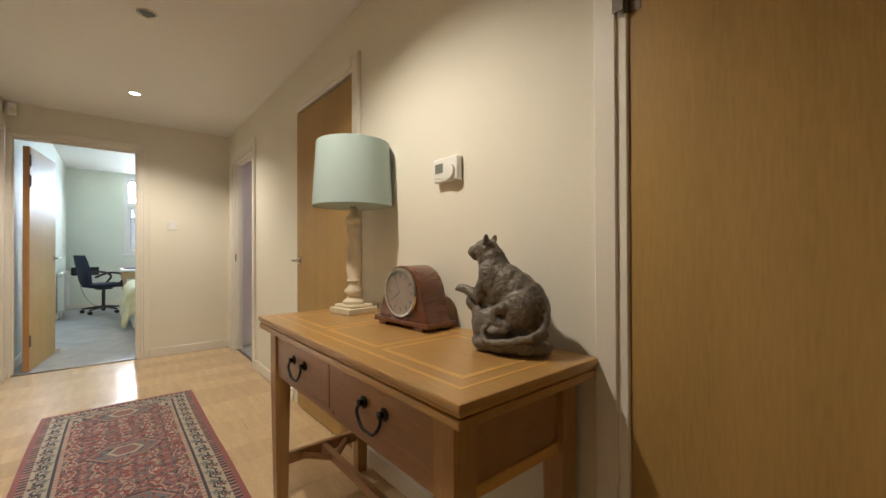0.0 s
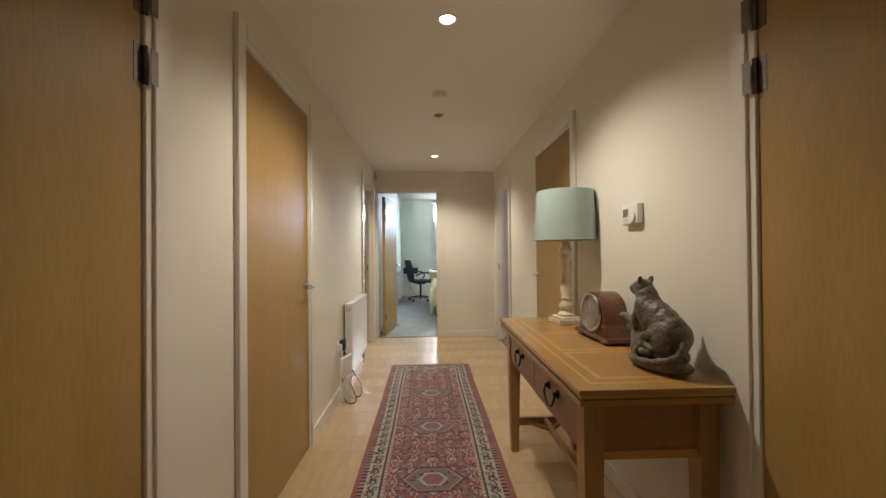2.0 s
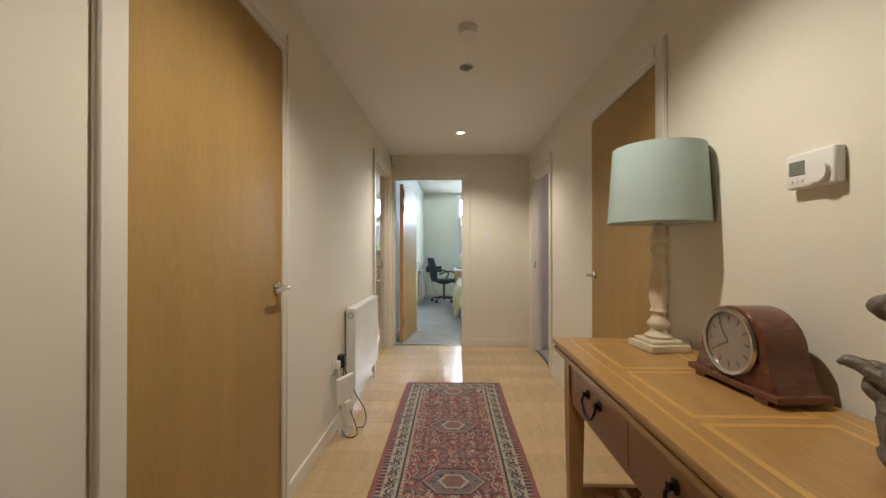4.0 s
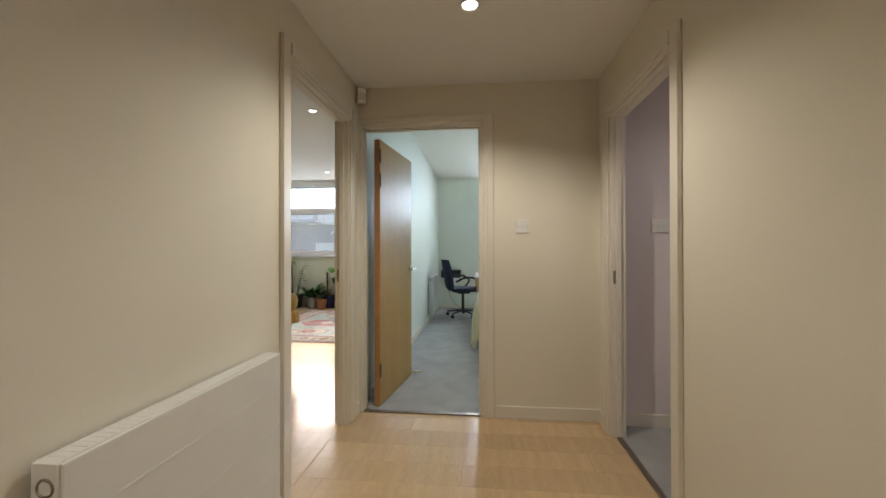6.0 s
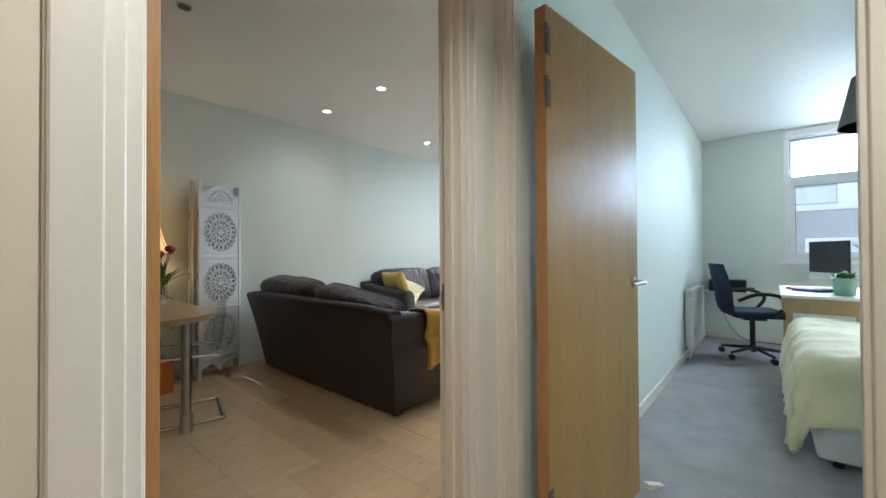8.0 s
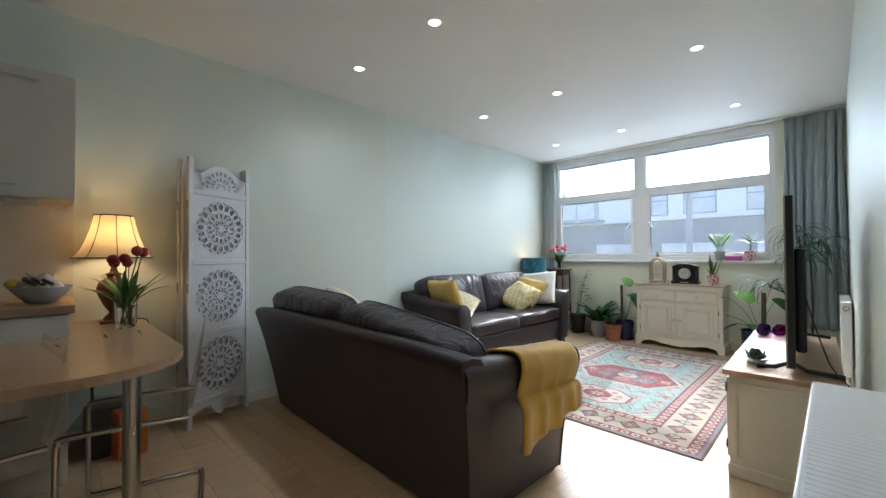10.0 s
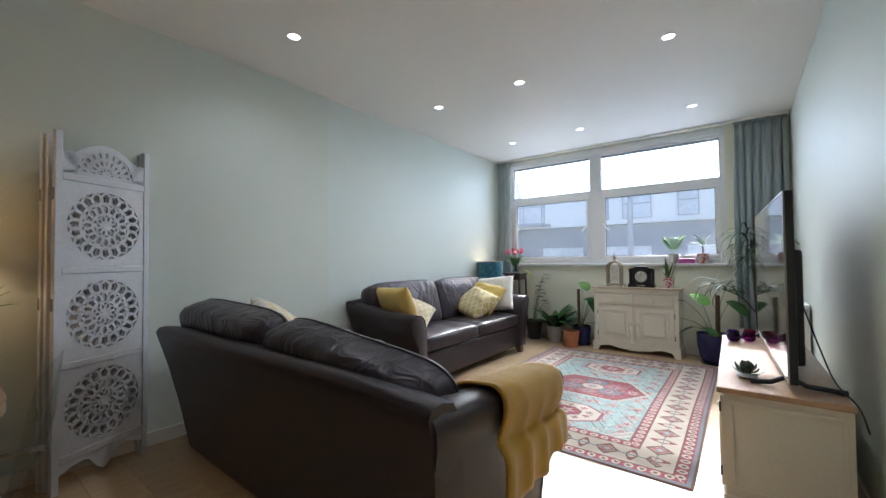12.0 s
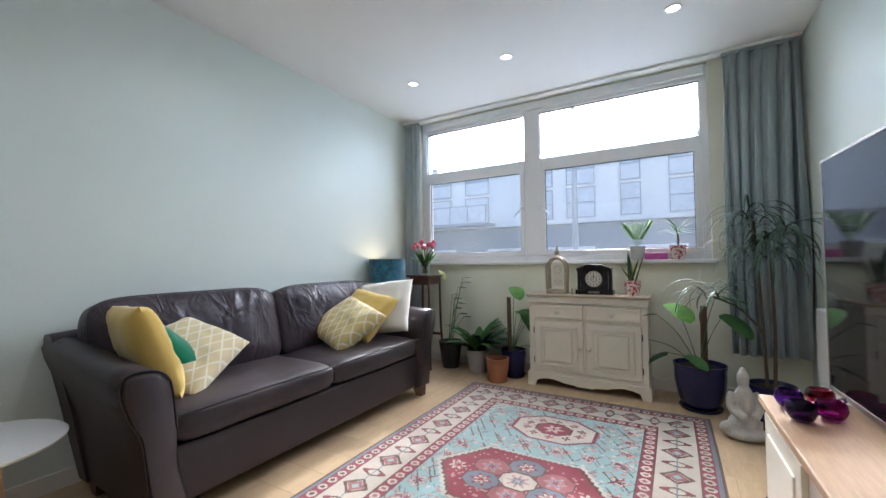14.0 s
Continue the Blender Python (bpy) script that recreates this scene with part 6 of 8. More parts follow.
# the group beside the sideboard
pl = thing("peace_lily_plant", "peace lily with arching dark leaves in a grey pot", "potted plant", pose(-3.10, 9.76, 0))
pot(pl, [(0.075, 0.0), (0.085, 0.05), (0.105, 0.20), (0.108, 0.215)], M_GREYPOT, 0.095, 0.195, "pale grey pot")
for k in range(34):
    yaw, pit = rnd.uniform(0, 360), rnd.uniform(48, 84)
    part("leaf", blade(bmesh.new(), (0.03 * math.cos(radians(yaw)), 0.03 * math.sin(radians(yaw)), 0.19), yaw, pit, rnd.uniform(0.30, 0.46), rnd.uniform(0.065, 0.095), rnd.uniform(1.0, 1.8), 8, "lance", 0.3), rnd.choice((M_LEAFDARK, M_LEAF, M_LEAF)), pl, "", True)
pl = thing("terracotta_pot", "empty terracotta pot standing on its saucer", "plant pot", pose(-2.83, 9.60, 0))
pot(pl, [(0.075, 0.012), (0.088, 0.06), (0.10, 0.15), (0.098, 0.175), (0.104, 0.18), (0.103, 0.20)], M_TERRA, 0.092, 0.165, "terracotta pot", 0.09)
pl = thing("young_monstera_plant", "young monstera climbing a moss pole in a blue pot", "potted plant", pose(-2.755, 9.80, 0))
pot(pl, [(0.085, 0.012), (0.10, 0.05), (0.118, 0.20), (0.115, 0.235), (0.118, 0.245)], M_NAVYGLAZE, 0.105, 0.22, "blue glazed pot", 0.10)
part("moss_pole", C((-0.03, 0, 0.21), (-0.035, 0, 0.72), 0.019, seg=14), M_MOSS, pl, "brown coir moss pole")
for tip, size, mat, yaw, pit in (((0.02, 0.0, 0.82), 0.14, M_LEAFBRIGHT, -50, -10), ((0.13, -0.02, 0.62), 0.13, M_LEAF, -50, -30), ((0.15, 0.02, 0.52), 0.12, M_LEAF, -40, -25), ((-0.10, -0.05, 0.50), 0.10, M_LEAFDARK, 200, -10), ((0.17, -0.02, 0.30), 0.10, M_LEAF, 0, -20), ((0.06, -0.05, 0.60), 0.11, M_LEAF, -40, 20), ((-0.06, -0.06, 0.42), 0.09, M_LEAFDARK, 230, 0), ((0.20, 0.0, 0.70), 0.08, M_LEAFDARK, 10, 0)):
    stalked_leaf(pl, (0.0, 0.0, 0.22), tip, size * 1.2, mat, 1.1, "heart", yaw, pit)
pl = thing("rubber_plant", "thin plant with a few dark drooping leaves in a black pot", "potted plant", pose(-3.42, 9.80, 0))
pot(pl, [(0.08, 0.0), (0.095, 0.10), (0.115, 0.24), (0.12, 0.26)], M_BLACKPOT, 0.105, 0.24, "black plastic pot")
for k in range(9):
    a = rnd.uniform(0, 6.28)
    z = 0.50 + 0.05 * k
    stalked_leaf(pl, (0.02 * math.cos(a), 0.02 * math.sin(a), 0.24), (0.06 + 0.10 * rnd.random(), 0.06 * math.sin(a), z), 0.085, M_LEAFDARK, 0.6, "lance", rnd.uniform(-40, 60), 10)
part("leaf", blade(bmesh.new(), (-0.05, 0.02, 0.86), 150, 60, 0.20, 0.06, 1.0, 8, "lance"), M_LEAFEDGE, pl, "yellowing leaf", True)

# ---- sideboard and what stands on it ----
def turned_knob(parent, x, y, z, r=0.016, mat=None):
    part("knob", lathe([(0.006, 0), (0.006, 0.008), (r, 0.014), (r, 0.020), (r * 0.6, 0.026), (0, 0.027)], 16, None, Matrix.Translation((x, y, z)) @ pose(0, 0, 0, 90, 0, 0)), mat or M_CREAM, parent, "turned cream knob", True)


def panel_door(parent, x0, x1, z0, z1, y, knob_x, name="door"):
    d = part(name, B(x0, x1, y - 0.018, y, z0, z1, 0.003), M_CREAM, parent)
    bm = bmesh.new()
    for q in ((x0 + 0.045, x1 - 0.045, z1 - 0.058, z1 - 0.045), (x0 + 0.045, x1 - 0.045, z0 + 0.045, z0 + 0.058), (x0 + 0.045, x0 + 0.058, z0 + 0.058, z1 - 0.058), (x1 - 0.058, x1 - 0.045, z0 + 0.058, z1 - 0.058)):
        box(bm, q[0], q[1], y - 0.027, y - 0.017, q[2], q[3], 0.004)
    part("moulding", bm, M_CREAM, d)
    part("raised_panel", B(x0 + 0.085, x1 - 0.085, y - 0.030, y - 0.017, z0 + 0.080, z1 - 0.080, 0.011, 2), M_CREAM, d)
    turned_knob(d, knob_x, y - 0.018, (z0 + z1) / 2)
    return d


def sideboard():
    s = thing("sideboard", "cream painted sideboard with two drawers and two panelled doors", "sideboard", pose(-2.085, 9.965, 0, 0, 0, -0.5))
    W, D, H = 0.455, 0.325, 0.775
    part("top", B(-W - 0.025, W + 0.025, -D - 0.025, 0.0, H - 0.020, H, 0.007, 3), material("worn_oak_sideboard_top", (0.45, 0.36, 0.25), 0.45, vary=0.2, scale=3, grain=24, stretch=(0.7, 6, 6)), s, "worn oak top")
    bm = B(-W - 0.012, W + 0.012, -D - 0.014, -0.002, H - 0.075, H - 0.021, 0.010, 3)
    part("cornice", bm, M_CREAM, s, "coved cream cornice")
    part("body", B(-W, W, -D + 0.016, -0.004, 0.10, H - 0.076), M_CREAM, s)
    g = 0.0035
    bm = bmesh.new()
    for q in ((-W, -W + 0.045 - g, 0.10, H - 0.076), (W - 0.045 + g, W, 0.10, H - 0.076), (-0.012 + g, 0.012 - g, 0.10, H - 0.076)):
        box(bm, q[0], q[1], -D, -D + 0.0155, q[2], q[3])
    for x0, x1 in ((-W + 0.045 - g, -0.012 + g), (0.012 - g, W - 0.045 + g)):
        for z0, z1 in ((0.10, 0.135 - g), (H - 0.225 + g, H - 0.205 - g), (H - 0.090 + g, H - 0.076)):
            box(bm, x0, x1, -D + 0.0004, -D + 0.0155, z0, z1)
    part("face_frame", bm, M_CREAM, s, "cream painted face frame")
    for x0, x1 in ((-W + 0.045, -0.012), (0.012, W - 0.045)):
        d = part("drawer", B(x0, x1, -D - 0.010, -D + 0.014, H - 0.205, H - 0.090, 0.003), M_CREAM, s)
        bm = bmesh.new()
        for q in ((x0 + 0.018, x1 - 0.018, H - 0.112, H - 0.105), (x0 + 0.018, x1 - 0.018, H - 0.190, H - 0.183), (x0 + 0.018, x0 + 0.025, H - 0.183, H - 0.112), (x1 - 0.025, x1 - 0.018, H - 0.183, H - 0.112)):
            box(bm, q[0], q[1], -D - 0.016, -D - 0.009, q[2], q[3], 0.002)
        part("moulding", bm, M_CREAM, d)
        turned_knob(d, (x0 + x1) / 2, -D - 0.010, H - 0.148)
    for x0, x1, k in ((-W + 0.045, -0.012, -0.036), (0.012, W - 0.045, 0.036)):
        d = panel_door(s, x0, x1, 0.135, H - 0.225, -D + 0.013, k)
        hx = x0 - 0.006 if x0 < 0 else x1 + 0.006
        for z in (0.19, 0.44):
            part("hinge", C((hx, -D - 0.004, z), (hx, -D - 0.004, z + 0.05), 0.004, seg=8), M_IRON, d, "small black hinge")
    # shaped plinth
    n = 48
    lo = []
    for i in range(n + 1):
        u = i / n
        x = -W - 0.015 + (2 * W + 0.03) * u
        e = min(u, 1 - u) * (2 * W)
        z = 0.0 if e < 0.075 else 0.05 + 0.022 * math.sin((e - 0.075) * 15) * (1 if e < 0.28 else 0.3) - (0.012 if abs(u - 0.5) < 0.08 else 0)
        lo.append((x, max(0.0, z)))
    out = lo + [(W + 0.015, 0.105), (-W - 0.015, 0.105)]
    bm = prism([(x, z) for x, z in out], 0, 0.02)
    bmesh.ops.transform(bm, matrix=Matrix.Translation((0, -D - 0.002, 0)) @ pose(0, 0, 0, 90, 0, 0), verts=bm.verts)
    part("plinth", bm, M_CREAM, s, "scalloped cream plinth")
    for x in (-W - 0.015, W - 0.005):
        part("side_plinth", B(x, x + 0.02, -D - 0.002, -0.004, 0, 0.104), M_CREAM, s)
    return s


sideboard()
SBT = 0.776
M_GOLD = material("pale_gilt_brass", (0.36, 0.30, 0.22), 0.42, 0.45, vary=0.25, scale=20)
ac = thing("anniversary_clock", "gilt lantern clock with arched glass case and finial", "clock", pose(-2.32, 9.74, SBT))
bm = B(-0.085, 0.085, -0.055, 0.055, 0.014, 0.034, 0.006)
for x in (-0.075, 0.075):
    for y in (-0.045, 0.045):
        lathe([(0.012, 0), (0.014, 0.008), (0.009, 0.015)], 12, bm, Matrix.Translation((x, y, 0)))
part("base", bm, M_GOLD, ac, "", True)
for y in (-0.045, 0.045):
    part("arched_frame", tube([(-0.076, y, 0.034), (-0.078, y, 0.20)] + [(-0.078 * math.cos(a), y, 0.22 + 0.085 * math.sin(a)) for a in [k * math.pi / 12 for k in range(13)]] + [(0.078, y, 0.20), (0.076, y, 0.034)], 0.013, 8), M_GOLD, ac, "gilt arch", True)
arch = [(-0.072, 0.034), (-0.072, 0.22)] + [(-0.072 * math.cos(a), 0.22 + 0.078 * math.sin(a)) for a in [k * math.pi / 12 for k in range(1, 12)]] + [(0.072, 0.22), (0.072, 0.034)]
bm = prism(arch, -0.046, -0.043)
bmesh.ops.rotate(bm, matrix=Matrix.Rotation(radians(90), 3, "X"), verts=bm.verts)
part("glass", bm, M_GLASS, ac).visible_shadow = False
M_IVORY = material("ivory_enamel", (0.68, 0.66, 0.58), 0.4, vary=0.05)
part("dial_plate", B(-0.045, 0.045, 0.010, 0.014, 0.06, 0.26, 0.003), M_IVORY, ac, "ivory dial plate")
part("dial", C((0, 0.006, 0.20), (0, 0.010, 0.20), 0.040, seg=28), M_IVORY, ac)
bm = bmesh.new()
for k in range(12):
    a = k * math.pi / 6
    box(bm, 0.031 * math.sin(a) - 0.002, 0.031 * math.sin(a) + 0.002, 0.0045, 0.0058, 0.20 + 0.031 * math.cos(a) - 0.004, 0.20 + 0.031 * math.cos(a) + 0.004)
part("numerals", bm, M_BLACK, ac)
for k in range(4):
    part("flower", lathe([(0, 0), (0.012, 0.004), (0, 0.008)], 8, None, Matrix.Translation((0.02 * math.cos(k * 1.57), 0.006, 0.10 + 0.02 * math.sin(k * 1.57)))), (M_LEAFDARK, M_GOLD)[k % 2], ac)
part("finial", lathe([(0.022, 0.30), (0.026, 0.315), (0.012, 0.33), (0.020, 0.345), (0.021, 0.36), (0.009, 0.375), (0.011, 0.39), (0.0, 0.425)], 18), M_GOLD, ac, "turned gilt finial", True)
bc = thing("slate_clock", "black slate mantel clock with columns and round gilt dial", "clock", pose(-2.02, 9.76, SBT))
M_SLATECK = material("polished_black_slate", (0.014, 0.013, 0.014), 0.25, vary=0.2)
part("plinth", B(-0.145, 0.145, -0.06, 0.06, 0.0, 0.035, 0.005), M_SLATECK, bc)
part("case", B(-0.105, 0.105, -0.05, 0.05, 0.035, 0.195, 0.004), M_SLATECK, bc)
out = [(-0.135, 0.195), (-0.135, 0.215), (-0.09, 0.225), (-0.055, 0.245), (0.055, 0.245), (0.09, 0.225), (0.135, 0.215), (0.135, 0.195)]
bm = prism(out, -0.055, 0.055, bevel=0.003)
bmesh.ops.rotate(bm, matrix=Matrix.Rotation(radians(90), 3, "X"), verts=bm.verts)
part("pediment", bm, M_SLATECK, bc)
for x in (-0.122, 0.122):
    part("column", C((x, -0.035, 0.035), (x, -0.035, 0.195), 0.010, seg=14), M_SLATECK, bc)
    part("column", C((x, 0.035, 0.035), (x, 0.035, 0.195), 0.010, seg=14), M_SLATECK, bc)
part("bezel", tube([(0.062 * math.cos(a), -0.052, 0.125 + 0.062 * math.sin(a)) for a in [k * math.pi / 16 for k in range(32)]], 0.005, 8, closed=True), M_GOLD, bc, "gilt bezel", True)
dl = part("dial", C((0, -0.054, 0.125), (0, -0.049, 0.125), 0.060, seg=32), M_IVORY, bc, "ivory dial")
bm = bmesh.new()
for k in range(12):
    a = k * math.pi / 6
    box(bm, 0.046 * math.sin(a) - 0.003, 0.046 * math.sin(a) + 0.003, -0.0555, -0.0535, 0.125 + 0.046 * math.cos(a) - 0.007, 0.125 + 0.046 * math.cos(a) + 0.007)
tube([(0.024 * math.cos(a), -0.0545, 0.125 + 0.024 * math.sin(a)) for a in [k * math.pi / 10 for k in range(20)]], 0.0022, 5, bm, closed=True)
box(bm, -0.002, 0.002, -0.057, -0.0545, 0.125, 0.165)
box(bm, -0.024, 0.0, -0.057, -0.0545, 0.1235, 0.1265)
part("numerals", bm, M_BLACK, dl)
part("name_plate", B(-0.045, 0.045, -0.062, -0.059, 0.012, 0.026, 0.003), M_GOLD, bc)
for x in (-2.205, -2.175):
    g = single("glass_tealight", lathe([(0.018, 0.0), (0.020, 0.01), (0.021, 0.045), (0.019, 0.045), (0.017, 0.008), (0.0, 0.007)], 18), M_GLASS, "small clear glass tealight holder on the sideboard", "candle holder", pose(x, 9.68 + (x + 2.2), SBT), "glass tealight holders", "", True)
M_FLORAL = material("red_and_white_floral_glaze", (0.70, 0.62, 0.56), 0.3, vary=0.1)
nt = M_FLORAL.node_tree
ramp_out = nt.nodes["Principled BSDF"].inputs["Base Color"].links[0].from_socket
vor = nt.nodes.new("ShaderNodeTexNoise")
vor.inputs["Scale"].default_value = 6
step = nt.nodes.new("ShaderNodeMath")
step.operation = "GREATER_THAN"
step.inputs[1].default_value = 0.53
nt.links.new(vor.outputs[0], step.inputs[0])
mx = nt.nodes.new("ShaderNodeMix")
mx.data_type = "RGBA"
nt.links.new(step.outputs[0], mx.inputs[0])
nt.links.new(ramp_out, mx.inputs[6])
mx.inputs[7].default_value = (0.50, 0.05, 0.06, 1)
nt.links.new(mx.outputs[2], nt.nodes["Principled BSDF"].inputs["Base Color"])
CUP = [(0.045, 0.0), (0.050, 0.02), (0.062, 0.105), (0.064, 0.118)]
sp = thing("snake_plant", "snake plant with yellow-edged leaves in a floral pot", "potted plant", pose(-1.735, 9.72, SBT))
pot(sp, CUP, M_FLORAL, 0.054, 0.105, "red and white floral pot")
for k, (yaw, pit, L) in enumerate(((160, 70, 0.20), (20, 74, 0.24), (250, 82, 0.26), (330, 70, 0.21), (90, 78, 0.19), (200, 60, 0.16))):
    part("leaf", blade(bmesh.new(), (0.02 * math.cos(k), 0.02 * math.sin(k), 0.10), yaw, pit, L, 0.042, 0.15, 7, "strap", 0.45), M_LEAFEDGE, sp, "yellow-edged leaf", True)
    part("leaf", blade(bmesh.new(), (0.02 * math.cos(k), 0.02 * math.sin(k) - 0.0015, 0.101), yaw, pit, L * 0.985, 0.032, 0.15, 7, "strap", 0.45), M_LEAFDARK, sp, "", True)
SILL = 1.055
sp = thing("sill_dracaena", "small dracaena in a red and white pot on the sill", "potted plant", pose(-1.42, 9.965, SILL))
pot(sp, [(r * 0.95, z * 0.95) for r, z in CUP], M_FLORAL, 0.051, 0.095, "red and white pot")
part("trunk", tube([(0, 0, 0.09), (0.005, 0, 0.16), (0, 0, 0.20)], 0.008, 7), M_BARK, sp)
for k in range(22):
    part("leaf", blade(bmesh.new(), (0, 0, 0.19 + 0.002 * k), k * 137, rnd.uniform(15, 75), rnd.uniform(0.12, 0.19), 0.015, 0.9, 6, "lance"), M_LEAF, sp, "", True)
sp = thing("sill_palm", "feathery parlour palm in a pale pot on the sill", "potted plant", pose(-1.71, 9.965, SILL))
pot(sp, [(r * 0.95, z * 0.95) for r, z in CUP], M_GREYPOT, 0.051, 0.095, "pale ceramic pot")
bm = bmesh.new()
for k in range(17):
    yaw = k * 43
    q = curve_pts([(0, 0, 0.09), (0.05 * math.cos(radians(yaw)), 0.05 * math.sin(radians(yaw)), 0.20), (0.10 * math.cos(radians(yaw)), 0.06 * math.sin(radians(yaw)), 0.26 + 0.05 * rnd.random())], 9)
    tube(q, 0.0012, 4, bm)
    for p in q[3:]:
        for s in (-1, 1):
            blade(bm, p, yaw + s * 60, 35, 0.065, 0.011, 0.6, 3, "lance")
tagged(part("fronds", bm, M_LEAFBRIGHT, sp, "feathery bright green fronds"), kind="stuff")
single("sill_tray", B(-1.66, -1.49, 9.945, 9.985, SILL, SILL + 0.055, 0.004), material("magenta_plastic", (0.50, 0.10, 0.36), 0.4), "small magenta planter on the window sill", "planter")
single("blind_cord", tube(curve_pts([(-1.24, 9.95, 1.9), (-1.24, 9.93, 1.2), (-1.30, 9.92, 0.85), (-1.34, 9.92, 0.75)], 20), 0.0025, 5), M_WHITE, "white blind cord hanging beside the window", "blind cord", smooth=True)

# tulips on a tall wooden stand, and the blue lamp
M_DARKWOOD = material("dark_stained_wood", (0.075, 0.032, 0.018), 0.35, vary=0.25, scale=3, grain=24, stretch=(5, 5, 0.7))
st = thing("plant_stand", "tall dark wooden plant stand with slender legs", "plant stand", pose(-3.66, 9.72, 0))
part("top", B(-0.14, 0.14, -0.14, 0.14, 0.905, 0.925, 0.005), M_DARKWOOD, st)
part("apron", B(-0.115, 0.115, -0.115, 0.115, 0.83, 0.904), M_DARKWOOD, st)
for x in (-0.105, 0.105):
    for y in (-0.105, 0.105):
        part("leg", tube([(x, y, 0.86), (x * 1.05, y * 1.05, 0.4), (x * 1.25, y * 1.25, 0.0)], 0.012, 8), M_DARKWOOD, st)
for s in (-1, 1):
    part("stretcher", B(-0.12, 0.12, s * 0.118 - 0.008, s * 0.118 + 0.008, 0.30, 0.325), M_DARKWOOD, st)
M_TULIPPINK, M_TULIPRED = foliage("pink_tulip_petal", (0.55, 0.10, 0.16)), foliage("dark_red_tulip_petal", (0.30, 0.03, 0.03))


def tulip_vase(m, label, r, h, n, petal, lean, head=0.024, rise=0.15):
    v = thing("tulip_vase", label, "vase of flowers", m)
    part("vase", lathe([(r * 0.92, 0.0), (r * 0.95, 0.01), (r, h), (r - 0.004, h), (r * 0.95 - 0.004, 0.018), (0, 0.016)], 28), M_GLASS, v, "clear glass vase", True)
    part("water", lathe([(r * 0.95 - 0.005, 0.018), (r * 0.97 - 0.005, h * 0.6), (0, h * 0.6)], 24), M_GLASS, v)
    for k in range(n):
        a = k * 2.4 + 0.4
        t = Vector((lean * math.cos(a) * (0.5 + 0.5 * rnd.random()), lean * math.sin(a) * (0.5 + 0.5 * rnd.random()), h + rise * (0.75 + 0.5 * rnd.random())))
        part("stem", tube(curve_pts([(0.3 * r * math.cos(a + 2), 0.3 * r * math.sin(a + 2), 0.02), (r * 0.5 * math.cos(a), r * 0.5 * math.sin(a), h), t], 12), 0.0035, 6), M_STEM, v, "", True)
        fl = part("flower", lathe([(0.004, -0.004), (head * 0.8, 0.008), (head, 0.022), (head * 0.85, 0.040), (head * 0.45, 0.050), (head * 0.3, 0.044)], 10, None, Matrix.Translation(t) @ pose(0, 0, 0, 20 * math.sin(a), 20 * math.cos(a), k * 40)), petal, v, "tulip bloom", True)
        for j in range(2):
            part("leaf", blade(bmesh.new(), (r * 0.4 * math.cos(a + j), r * 0.4 * math.sin(a + j), h * 0.55), math.degrees(a + j * 1.3), rnd.uniform(50, 80), h * 0.6 + rise * 0.8, 0.03, rnd.uniform(0.5, 1.4), 8, "lance", 0.4), rnd.choice((M_LEAF, M_LEAFBRIGHT)), v, "", True)
    return v


tulip_vase(pose(-3.66, 9.72, 0.925), "pink tulips in a clear glass vase on the stand", 0.055, 0.17, 11, M_TULIPPINK, 0.12, 0.025, 0.12)
sd = thing("side_table", "small wooden side table behind the sofa end", "side table", pose(-3.84, 9.36, 0))
part("top", B(-0.16, 0.16, -0.16, 0.16, 0.55, 0.575, 0.005), M_DARKWOOD, sd)
for x in (-0.13, 0.13):
    for y in (-0.13, 0.13):
        part("leg", B(x - 0.014, x + 0.014, y - 0.014, y + 0.014, 0, 0.55), M_DARKWOOD, sd)
M_BLUESHADE = material("dark_teal_velvet_shade", (0.025, 0.13, 0.19), 0.8, vary=0.8, scale=22, grain=60, bump=0.2, sheen=0.3)
bl = thing("table_lamp", "gilt table lamp with a dark teal patterned drum shade", "table lamp", pose(-3.855, 9.34, 0.5755))
part("base", lathe([(0.055, 0), (0.057, 0.012), (0.02, 0.03), (0.015, 0.06), (0.045, 0.12), (0.05, 0.18), (0.02, 0.25), (0.012, 0.30)], 20), M_GOLD, bl, "", True)
part("shade", lathe([(0.172, 0.295), (0.172, 0.515), (0.169, 0.515), (0.169, 0.298), (0.172, 0.295)], 40), M_BLUESHADE, bl, "dark teal patterned drum shade", True)
part("shade_trim", tube([(0.1725 * math.cos(a), 0.1725 * math.sin(a), 0.515) for a in [k * math.pi / 20 for k in range(40)]], 0.004, 6, closed=True), M_GOLD, bl)
M_BULB = glow("lit_lamp_bulb", (1.0, 0.75, 0.42), 3)
part("bulb", lathe([(0.012, 0.30), (0.024, 0.34), (0.03, 0.37), (0.02, 0.40), (0, 0.41)], 16), M_BULB, bl, "glowing bulb", True)


def bulb_light(x, y, z, power, colour=(1.0, 0.66, 0.32)):
    lamp = new("bulb_light", bpy.data.lights.new("bulb_light", "POINT"))
    lamp.data.energy, lamp.data.color, lamp.data.shadow_soft_size = power, colour, 0.035
    lamp.location = (x, y, z)


bulb_light(-3.855, 9.34, 1.02, 0.8)

